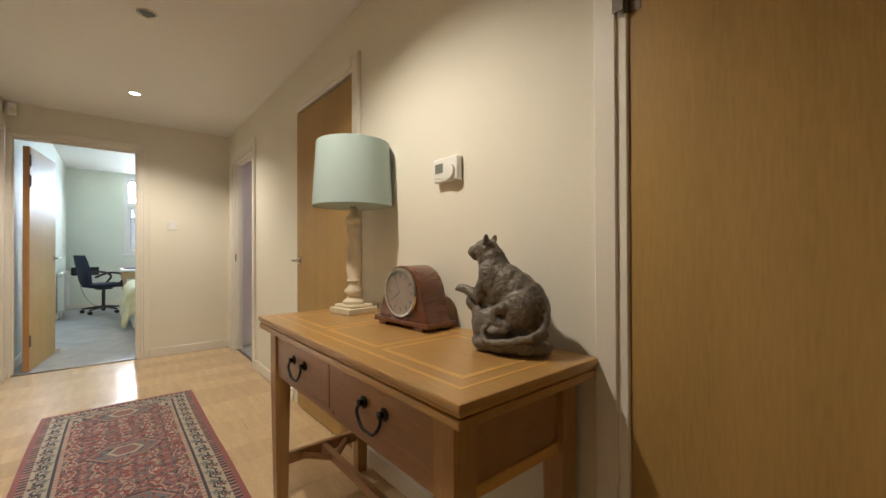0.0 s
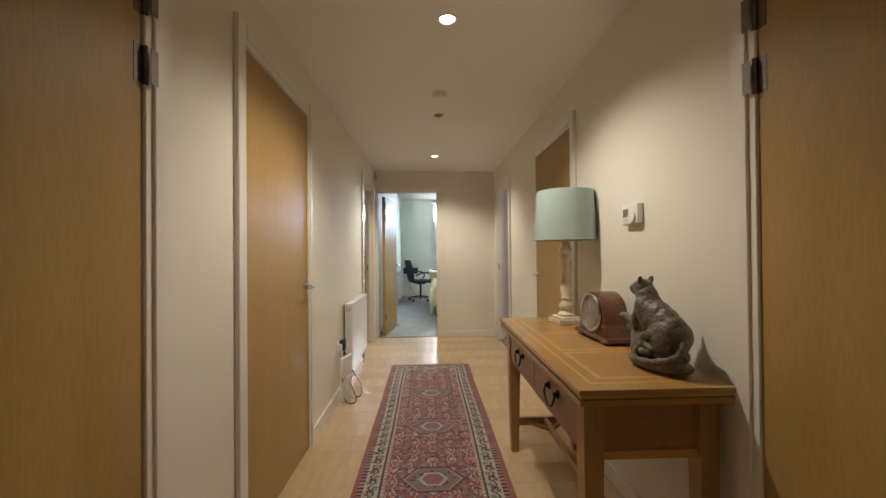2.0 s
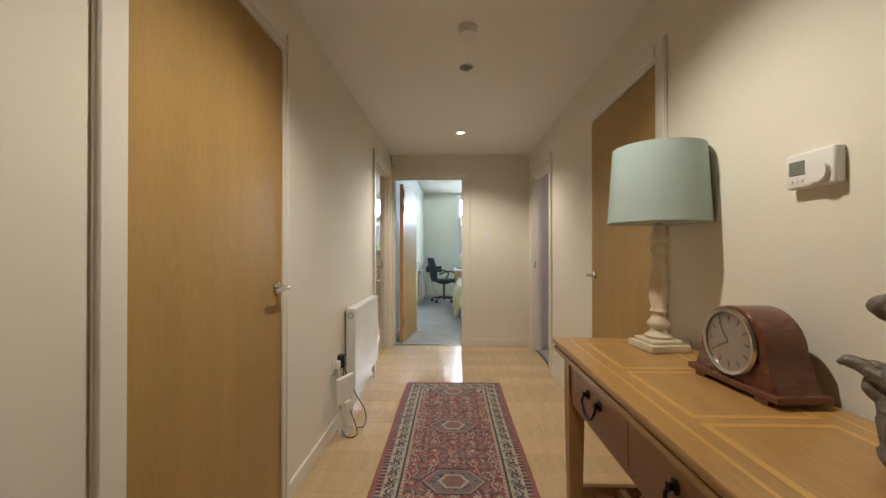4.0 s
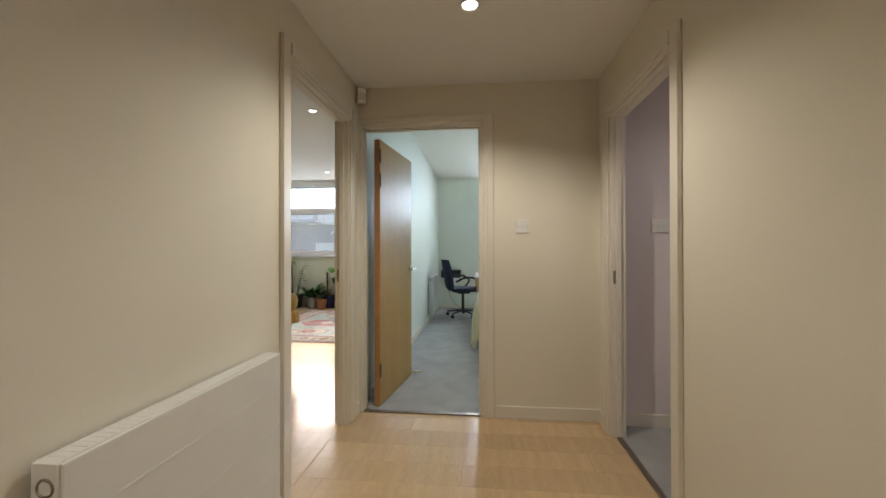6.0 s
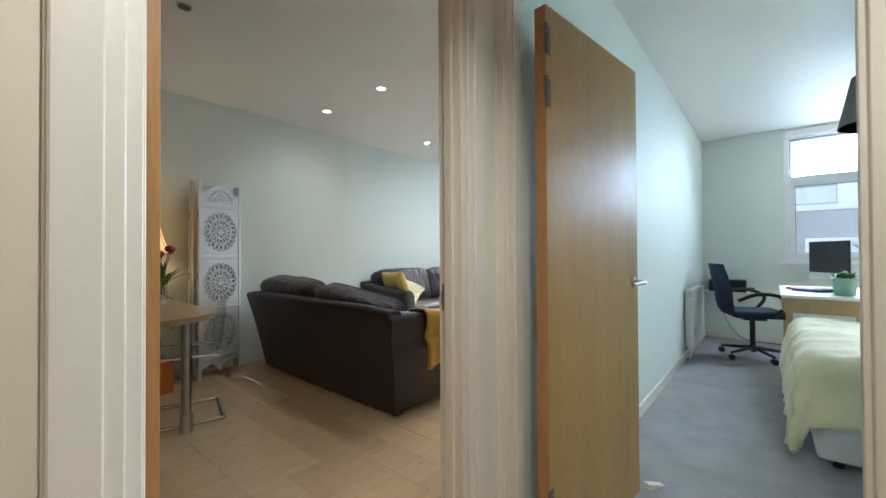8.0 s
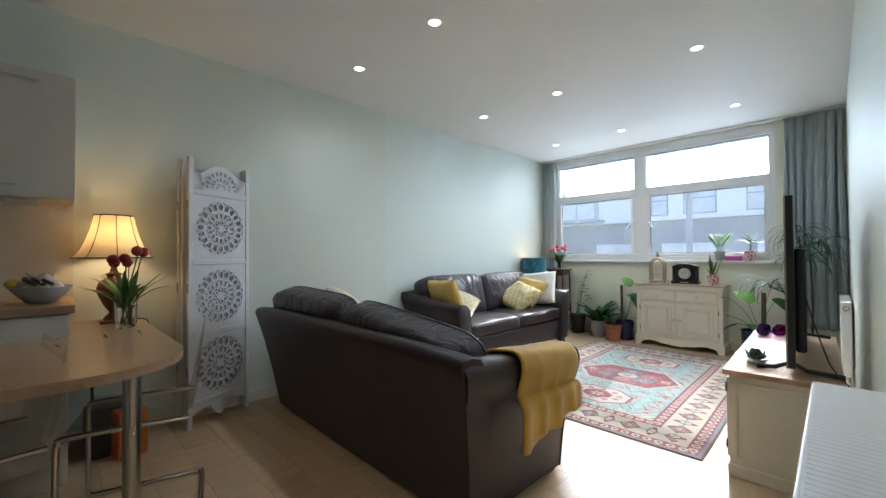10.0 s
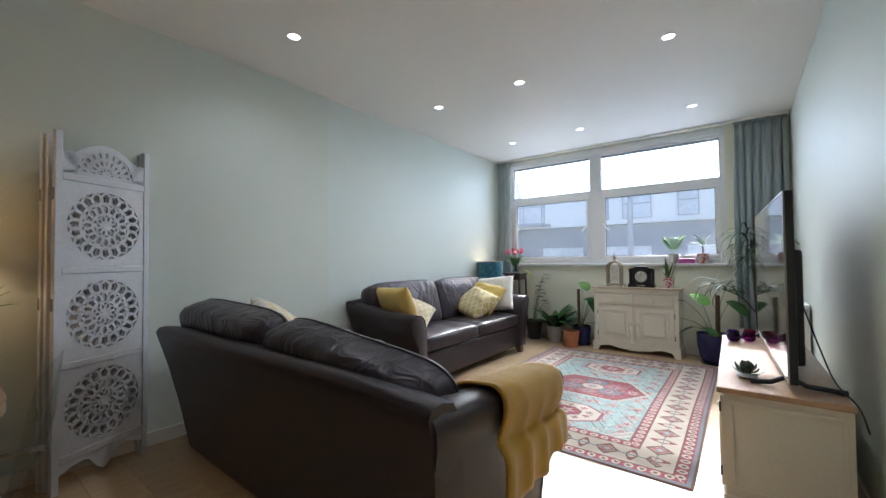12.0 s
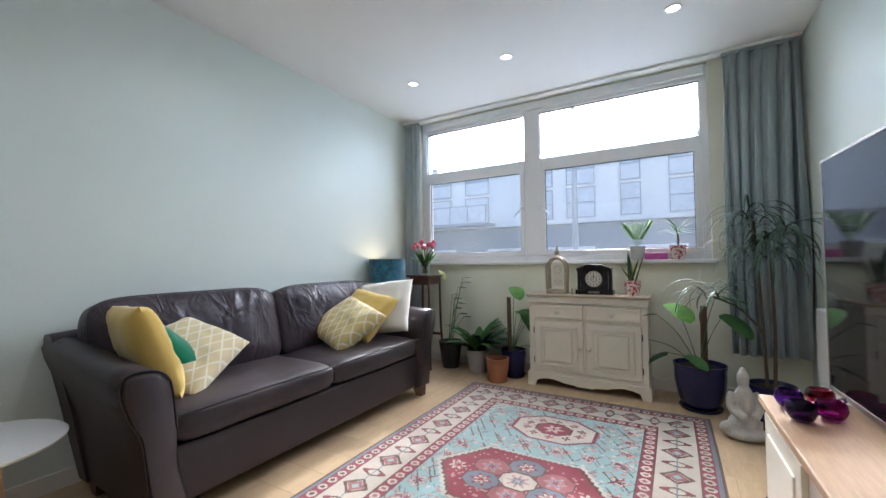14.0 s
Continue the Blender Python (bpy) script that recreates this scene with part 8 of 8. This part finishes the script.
def screen_panel(parent, m, hinge_end):
    p = part("panel", B(0.0, 0.030, -0.013, 0.013, 0, PH, 0.003), M_CARVED, parent, "carved white panel", m=m)
    part("stile", B(PW - 0.030, PW, -0.013, 0.013, 0, PH - 0.01, 0.003), M_CARVED, p)
    a, b = 0.031, PW - 0.031
    for z in (0.14, 0.60, 1.08, 1.555):
        part("rail", B(a - 0.001, b + 0.001, -0.013, 0.013, z, z + 0.035, 0.004), M_CARVED, p, "moulded rail")
    for z0, z1 in ((0.175, 0.60), (0.635, 1.08), (1.115, 1.555)):
        c = (z0 + z1) / 2
        part("board", pierced_board(a, b, z0, z1, PW / 2, c, 0.182), M_CARVED, p)
        rosette(p, PW / 2, c, 0.185)
    # arched head
    bm = bmesh.new()
    n = 22
    inner = [(PW / 2 + 0.138 * math.cos(t), 1.612 + 0.125 * math.sin(t)) for t in [math.pi * k / n for k in range(n + 1)]]
    outer = []
    for k in range(n + 1):
        t = math.pi * k / n
        x = PW / 2 + (PW / 2 - 0.031) * math.cos(t) * (1 if abs(math.cos(t)) > 0.9 else 1)
        zz = 1.70 + (0.075 * math.sin((x - a - 0.05) / (b - a - 0.1) * math.pi) if a + 0.05 < x < b - 0.05 else 0)
        outer.append((x, zz if 0 < k < n else 1.70))
    V = {}
    for key, pts in (("i", inner), ("o", outer)):
        for y in (-0.008, 0.008):
            V[key, y] = [bm.verts.new((q[0], y, q[1])) for q in pts]
    for k in range(n):
        for y in (-0.008, 0.008):
            bm.faces.new((V["i", y][k], V["i", y][k + 1], V["o", y][k + 1], V["o", y][k]))
        for key in "io":
            bm.faces.new((V[key, -0.008][k], V[key, -0.008][k + 1], V[key, 0.008][k + 1], V[key, 0.008][k]))
    box(bm, a, PW / 2 - 0.137, -0.008, 0.008, 1.588, 1.702)
    box(bm, PW / 2 + 0.137, b, -0.008, 0.008, 1.588, 1.702)
    box(bm, a, b, -0.008, 0.008, 1.588, 1.613)
    part("arched_head", bm, M_CARVED, p)
    rosette(p, PW / 2, 1.614, 0.135, True)
    # scalloped foot rail
    lo = [(a, 0.141)] + [(a + (b - a) * u, 0.085 + 0.03 * abs(math.sin(u * 3.1416 * 2)) - (0.055 * math.cos((u - 0.5) * 3.1416 / 0.36) if abs(u - 0.5) < 0.18 else 0) * 1.0) for u in [k / 40 for k in range(41)]] + [(b, 0.141)]
    bm = prism(lo, -0.008, 0.008)
    bmesh.ops.rotate(bm, matrix=Matrix.Rotation(radians(90), 3, "X"), verts=bm.verts)
    part("foot_rail", bm, M_CARVED, p, "scalloped lower rail")
    for z in (0.35, 0.9, 1.45):
        part("hinge", C((hinge_end, 0.0, z), (hinge_end, 0.0, z + 0.06), 0.006, seg=8), M_STEEL, p)
    return p


scr = thing("folding_screen", "white-washed folding screen with pierced carved rosettes", "folding screen")
ang = math.degrees(math.atan2(5.41 - 4.965, -3.93 + 3.745))
screen_panel(scr, pose(-3.745, 4.965, 0, 0, 0, ang), 0.0)
screen_panel(scr, pose(-3.962, 5.405, 0, 0, 0, -74.8), 0.0)
screen_panel(scr, pose(-3.868, 4.935, 0, 0, 0, 103.5), 0.0)

# clear chairs under the bar
M_ACRYL = bpy.data.materials.new("clear_acrylic")
M_ACRYL.use_nodes = True
nt = M_ACRYL.node_tree
tr, gl, mixs = nt.nodes.new("ShaderNodeBsdfTransparent"), nt.nodes.new("ShaderNodeBsdfGlossy"), nt.nodes.new("ShaderNodeMixShader")
tr.inputs[0].default_value = (0.93, 0.95, 0.95, 1)
gl.inputs["Roughness"].default_value = 0.08
mixs.inputs[0].default_value = 0.10
nt.links.new(tr.outputs[0], mixs.inputs[1])
nt.links.new(gl.outputs[0], mixs.inputs[2])
nt.links.new(mixs.outputs[0], nt.nodes["Material Output"].inputs[0])


def clear_chair(m):
    c = thing("cantilever_chair", "clear acrylic chair on a chromed tube frame", "chair", m, "clear chairs at the bar")
    w = 0.22
    pts = [(-w, 0.20, 0.45), (-w, -0.18, 0.45), (-w, -0.21, 0.43), (-w, -0.22, 0.40), (-w, -0.22, 0.05), (-w, -0.21, 0.02), (-w, -0.18, 0.012), (-w, 0.20, 0.012), (-w + 0.01, 0.23, 0.012), (-w + 0.04, 0.24, 0.012)]
    loop = curve_pts(pts, 60) + [Vector((-p.x, p.y, p.z)) for p in reversed(curve_pts(pts, 60))]
    part("frame", tube(loop, 0.011, 10), M_CHROME, c, "chromed cantilever tube", True)
    bm = bmesh.new()
    prof = [(-0.20, 0.468), (0.0, 0.455), (0.18, 0.462), (0.21, 0.49), (0.225, 0.56), (0.245, 0.80)]
    loft([[(s * (w + 0.005), y + o * 0.6, z + o) for (y, z), o in [((y, z), 0) for y, z in prof] + [((y, z), 0.007) for y, z in reversed(prof)]] for s in (-1, 1)], bm)
    part("seat_shell", bm, M_ACRYL, c, "clear bent acrylic seat and back", True).visible_shadow = False
    return c


clear_chair(pose(-2.98, 4.62, 0, 0, 0, -15))
clear_chair(pose(-2.95, 4.10, 0, 0, 0, 8))
bag = thing("shopping_bag", "black wire-handled bag on the floor under the bar", "bag", pose(-3.78, 4.60, 0))
part("bag_body", B(-0.10, 0.10, -0.13, 0.13, 0, 0.27, 0.03, 3), M_BLACK, bag, "", True)
part("bag_handle", tube(curve_pts([(0, -0.09, 0.26), (0, -0.08, 0.44), (0, 0.08, 0.44), (0, 0.09, 0.26)], 16), 0.008, 8), M_BLACK, bag, "", True)
single("orange_box", B(-0.08, 0.08, -0.07, 0.07, 0, 0.26, 0.012), material("orange_plastic", (0.60, 0.16, 0.015), 0.5), "orange plastic box on the floor under the bar", "box", pose(-3.66, 4.66, 0, 0, 0, 12))

# ---- bedroom ----
M_DUVET = material("pale_yellow_cotton", (0.72, 0.67, 0.42), 0.9, vary=0.08, scale=6, grain=160, bump=0.3, sheen=0.3)
M_DIVAN = material("white_divan_fabric", (0.72, 0.71, 0.67), 0.9, vary=0.05, grain=160, bump=0.3)
bed = thing("bed", "double bed with a rumpled pale yellow cover", "bed")
part("divan_base", B(0.33, 2.30, 6.50, 7.95, 0.05, 0.33, 0.03, 3), M_DIVAN, bed, "white upholstered base")
part("mattress", B(0.33, 2.30, 6.50, 7.95, 0.331, 0.54, 0.05, 4), M_DIVAN, bed, "", True)
for x in (0.42, 2.2):
    for y in (6.58, 7.87):
        part("castor", C((x, y, 0.004), (x, y, 0.05), 0.022, seg=12), M_BLACK, bed)
bm = bmesh.new()
nu, nv = 60, 60
rows = []
for i in range(nu + 1):
    row = []
    for j in range(nv + 1):
        x = 0.02 + (2.25) * i / nu
        y = 6.22 + 2.0 * j / nv
        ox, oy = max(0, 0.33 - x), max(0, 6.50 - y, y - 7.95)
        px, py = max(x, 0.29 - 0.10 * ox), min(max(y, 6.47 - 0.10 * oy), 7.98 + 0.1 * oy)
        n1 = noise.noise(Vector((x * 3, y * 3, 1.0)))
        n2 = noise.noise(Vector((x * 9, y * 9, 4.0)))
        over = ox + oy
        z = 0.575 + 0.025 * n1 + 0.010 * n2 - (over * (1.15 + 0.25 * n1) if over > 0 else 0)
        wave = 0.035 * min(1, over * 4) * math.sin((x - y) * 16 + 2 * n1)
        if ox > 0:
            px -= abs(wave) + 0.02 * n2
        if oy > 0:
            py += wave * (-1 if y < 7 else 1)
        row.append(bm.verts.new((px, py, max(0.10, z))))
    rows.append(row)
for a, b in zip(rows, rows[1:]):
    for j in range(nv):
        bm.faces.new((a[j], a[j + 1], b[j + 1], b[j]))
duv = part("duvet", bm, M_DUVET, bed, "rumpled pale yellow cover", True)
s = duv.modifiers.new("thickness", "SOLIDIFY")
s.thickness, s.offset = 0.02, 1
for y in (6.9, 7.6):
    part("pillow", cushion(0.65, 0.42, 0.16, 14, 0.4, 0.012, y), M_DIVAN, bed, "white pillow", True, pose(2.05, y, 0.70, 72, 0, 90))

M_BLUEMESH = material("dark_blue_upholstery", (0.018, 0.030, 0.06), 0.8, vary=0.2, scale=10, grain=180, bump=0.3)
oc = thing("office_chair", "dark blue swivel office chair on a five-star base", "office chair", pose(0.0, 8.98, 0.004, 0, 0, -70))
part("seat", B(-0.24, 0.24, -0.23, 0.25, 0.44, 0.51, 0.035, 4), M_BLUEMESH, oc, "padded seat", True)
bm = loft([[(x * q, y0 - 0.05 * abs(x) * 0 + d, z) for x, d in ((-0.22, 0.0), (-0.1, -0.02), (0.1, -0.02), (0.22, 0.0), (0.22, -0.05), (0.1, -0.075), (-0.1, -0.075), (-0.22, -0.05))] for q, y0, z in ((0.8, -0.21, 0.50), (0.95, -0.225, 0.58), (1.0, -0.24, 0.72), (0.95, -0.275, 0.88), (0.75, -0.30, 0.99))])
part("backrest", bm, M_BLUEMESH, oc, "curved padded backrest", True)
for sx in (-1, 1):
    part("armrest", tube(curve_pts([(sx * 0.25, -0.20, 0.62), (sx * 0.28, -0.05, 0.69), (sx * 0.28, 0.12, 0.68), (sx * 0.27, 0.20, 0.60), (sx * 0.24, 0.10, 0.47)], 18), 0.018, 8), M_BLACK, oc, "looped black armrest", True)
part("gas_column", C((0, 0, 0.10), (0, 0, 0.44), 0.025, seg=16), M_BLACK, oc)
part("mechanism", B(-0.09, 0.09, -0.10, 0.10, 0.40, 0.44, 0.01), M_BLACK, oc)
for k in range(5):
    a = k * 2 * math.pi / 5 + 0.3
    part("base_arm", tube([(0, 0, 0.11), (0.29 * math.cos(a), 0.29 * math.sin(a), 0.075)], 0.022, 8, taper=0.6), M_BLACK, oc)
    part("castor", C((0.29 * math.cos(a) - 0.02, 0.29 * math.sin(a), 0.03), (0.29 * math.cos(a) + 0.02, 0.29 * math.sin(a), 0.03), 0.03, seg=14), M_BLACK, oc)
M_LIGHTOAK = material("light_oak_desk", (0.50, 0.34, 0.17), 0.45, vary=0.15, scale=3, grain=24, stretch=(6, 0.7, 6))
dk = thing("desk", "light oak desk with white top and drawers", "desk")
part("top", B(0.22, 0.85, 8.05, 9.25, 0.735, 0.760, 0.004), M_WHITE, dk, "white desk top")
part("apron", B(0.24, 0.83, 8.08, 9.22, 0.61, 0.734), M_LIGHTOAK, dk)
for y0, y1 in ((8.10, 8.64), (8.66, 9.20)):
    part("drawer", B(0.228, 0.241, y0, y1, 0.618, 0.728, 0.002), M_LIGHTOAK, dk)
for x in (0.25, 0.78):
    for y in (8.10, 9.16):
        part("leg", B(x, x + 0.045, y, y + 0.045, 0.004, 0.61), M_LIGHTOAK, dk)
im = thing("computer", "slim white all-in-one computer with dark screen on the desk", "computer", pose(0.58, 8.95, 0.760, 0, 0, -62))
part("screen", B(-0.25, 0.25, -0.01, 0.012, 0.155, 0.46, 0.006), M_SCREEN, im, "dark glass screen")
part("chin", B(-0.25, 0.25, -0.012, 0.013, 0.085, 0.1545, 0.006), M_WHITE, im)
part("stand", loft([[(-0.09, y, z), (0.09, y, z), (0.09, y + 0.006, z), (-0.09, y + 0.006, z)] for y, z in ((-0.10, 0.003), (0.07, 0.003), (0.09, 0.02), (0.03, 0.25))]), M_WHITE, im)
for k, (x, y, c) in enumerate(((0.38, 8.72, (0.45, 0.04, 0.05)), (0.44, 8.56, (0.06, 0.07, 0.20)), (0.55, 8.68, (0.6, 0.6, 0.6)))):
    bk = thing("book", ("red", "blue", "white")[k] + " paperback book lying on the desk", "book", pose(x, y, 0.7605, 0, 0, 20 + 31 * k), "books on the desk")
    part("cover", B(-0.08, 0.08, -0.11, 0.11, 0, 0.018 + 0.004 * k, 0.002), material("book_cover_" + "abc"[k], c, 0.5), bk)
pp = thing("desk_plant", "leafy green plant in a mint green pot", "potted plant", pose(0.62, 8.28, 0.7605))
pot(pp, [(0.06, 0), (0.066, 0.02), (0.078, 0.13), (0.080, 0.14)], material("mint_glaze", (0.30, 0.48, 0.36), 0.4), 0.068, 0.125, "mint green pot")
for k in range(40):
    part("leaf", blade(bmesh.new(), (0.03 * math.cos(k), 0.03 * math.sin(k), 0.12), k * 137, rnd.uniform(20, 80), rnd.uniform(0.07, 0.14), 0.03, rnd.uniform(0.6, 1.8), 5, "lance"), rnd.choice((M_LEAF, M_LEAFBRIGHT)), pp, "", True)
tulip_vase(pose(0.98, 9.965, 1.005), "red tulips in a glass vase on the bedroom sill", 0.045, 0.15, 5, M_TULIPRED, 0.10, 0.024, 0.14)
single("wall_shelf", B(-0.52, -0.05, 9.72, 9.975, 0.60, 0.62, 0.003), M_WHITE, "slim white shelf under the printer", "shelf")
pr = thing("printer", "black desktop printer with raised paper tray", "printer", pose(-0.26, 9.84, 0.621))
part("body", B(-0.20, 0.18, -0.11, 0.11, 0, 0.15, 0.012), M_BLACK, pr)
part("paper_tray", loft([[(-0.20, 0.02, 0.14), (-0.17, 0.02, 0.14), (-0.17, 0.03, 0.14), (-0.20, 0.03, 0.14)], [(-0.24, 0.06, 0.26), (-0.21, 0.06, 0.26), (-0.21, 0.07, 0.26), (-0.24, 0.07, 0.26)]]), M_WHITE, pr)
part("output_tray", B(0.14, 0.26, -0.10, -0.04, 0.05, 0.065), M_BLACK, pr)
single("power_cable", tube(curve_pts([(-0.30, 9.90, 0.62), (-0.34, 9.93, 0.40), (-0.22, 9.92, 0.12), (-0.05, 9.90, 0.012), (0.3, 9.90, 0.012)], 30), 0.004, 6), M_BLACK, "black cable trailing below the printer", "cable", group="loose cables", smooth=True)
radiator("white steel panel radiator on the bedroom wall", pose(W_X + 0.01, 8.80, 0.145, 0, 0, 90), 0.78, 0.58, 0.09)
pn = thing("pendant_lamp", "grey tapered drum pendant lampshade on a ceiling cord", "pendant lamp", pose(0.76, 7.52, 0))
part("cord", C((0, 0, 2.25), (0, 0, ROOM_H), 0.003, seg=6), M_WHITE, pn)
part("ceiling_rose", lathe([(0.05, ROOM_H + 0.001), (0.045, ROOM_H - 0.02), (0, ROOM_H - 0.025)], 18), M_WHITE, pn, "", True)
part("shade", lathe([(0.24, 1.96), (0.17, 2.29), (0.167, 2.29), (0.237, 1.96), (0.24, 1.96)], 36), material("grey_linen_shade", (0.20, 0.19, 0.17), 0.9, vary=0.06, grain=220, bump=0.3), pn, "grey linen shade", True)
ds = thing("door_wedge", "pale plastic wedge holding the bedroom door open", "door stop", pose(-0.30, 5.74, 0.0045, 0, 0, 60))
part("wedge", loft([[(0, -0.018, 0), (0, 0.018, 0), (0, 0.018, 0.028), (0, -0.018, 0.028)], [(0.10, -0.016, 0), (0.10, 0.016, 0), (0.10, 0.016, 0.004), (0.10, -0.016, 0.004)]]), M_CREAM, ds)

# ---- laminate boards, each laid by itself ----
BOARD = {}


def board_mesh(w, d):
    """A board w long in x and d wide in y with eased edges, its top at z = 0."""
    key = (round(w, 3), round(d, 3))
    if key not in BOARD:
        me = bpy.data.meshes.new("board")
        e = 0.0007
        x, y = w / 2 - 0.0004, d / 2 - 0.0004
        v = [(-x, -y, -0.010), (x, -y, -0.010), (x, y, -0.010), (-x, y, -0.010), (-x, -y, -e), (x, -y, -e), (x, y, -e), (-x, y, -e), (-x + e, -y + e, 0), (x - e, -y + e, 0), (x - e, y - e, 0), (-x + e, y - e, 0)]
        f = [(0, 1, 5, 4), (1, 2, 6, 5), (2, 3, 7, 6), (3, 0, 4, 7), (4, 5, 9, 8), (5, 6, 10, 9), (6, 7, 11, 10), (7, 4, 8, 11), (8, 9, 10, 11)]
        me.from_pydata(v, [], f)
        me.materials.append(M_FLOOR)
        BOARD[key] = me
    return BOARD[key]


def lay(parent, x0, x1, y0, y1, d, w, seed):
    r = random.Random(seed)
    y, k = y0, 0
    while y < y1 - 0.01:
        dd = min(d, y1 - y)
        x = x0 - (k * 0.43 % 1.0) * w
        while x < x1 - 0.005:
            a, b = max(x, x0), min(x + w, x1)
            if b - a > 0.02:
                ob = new("board", board_mesh(b - a, dd))
                ob.location = ((a + b) / 2, y + dd / 2, 0)
                ob.parent = parent
            x += w
        y += dd
        k += 1


lay(floor_hall, W_X - 0.044, E_X + 0.044, -1.85, END_Y + 0.004, 0.19, 1.22, 3)
lay(floor_living, -4.13, W_X - 0.046, 2.05, FAR_Y, 0.19, 1.22, 5)
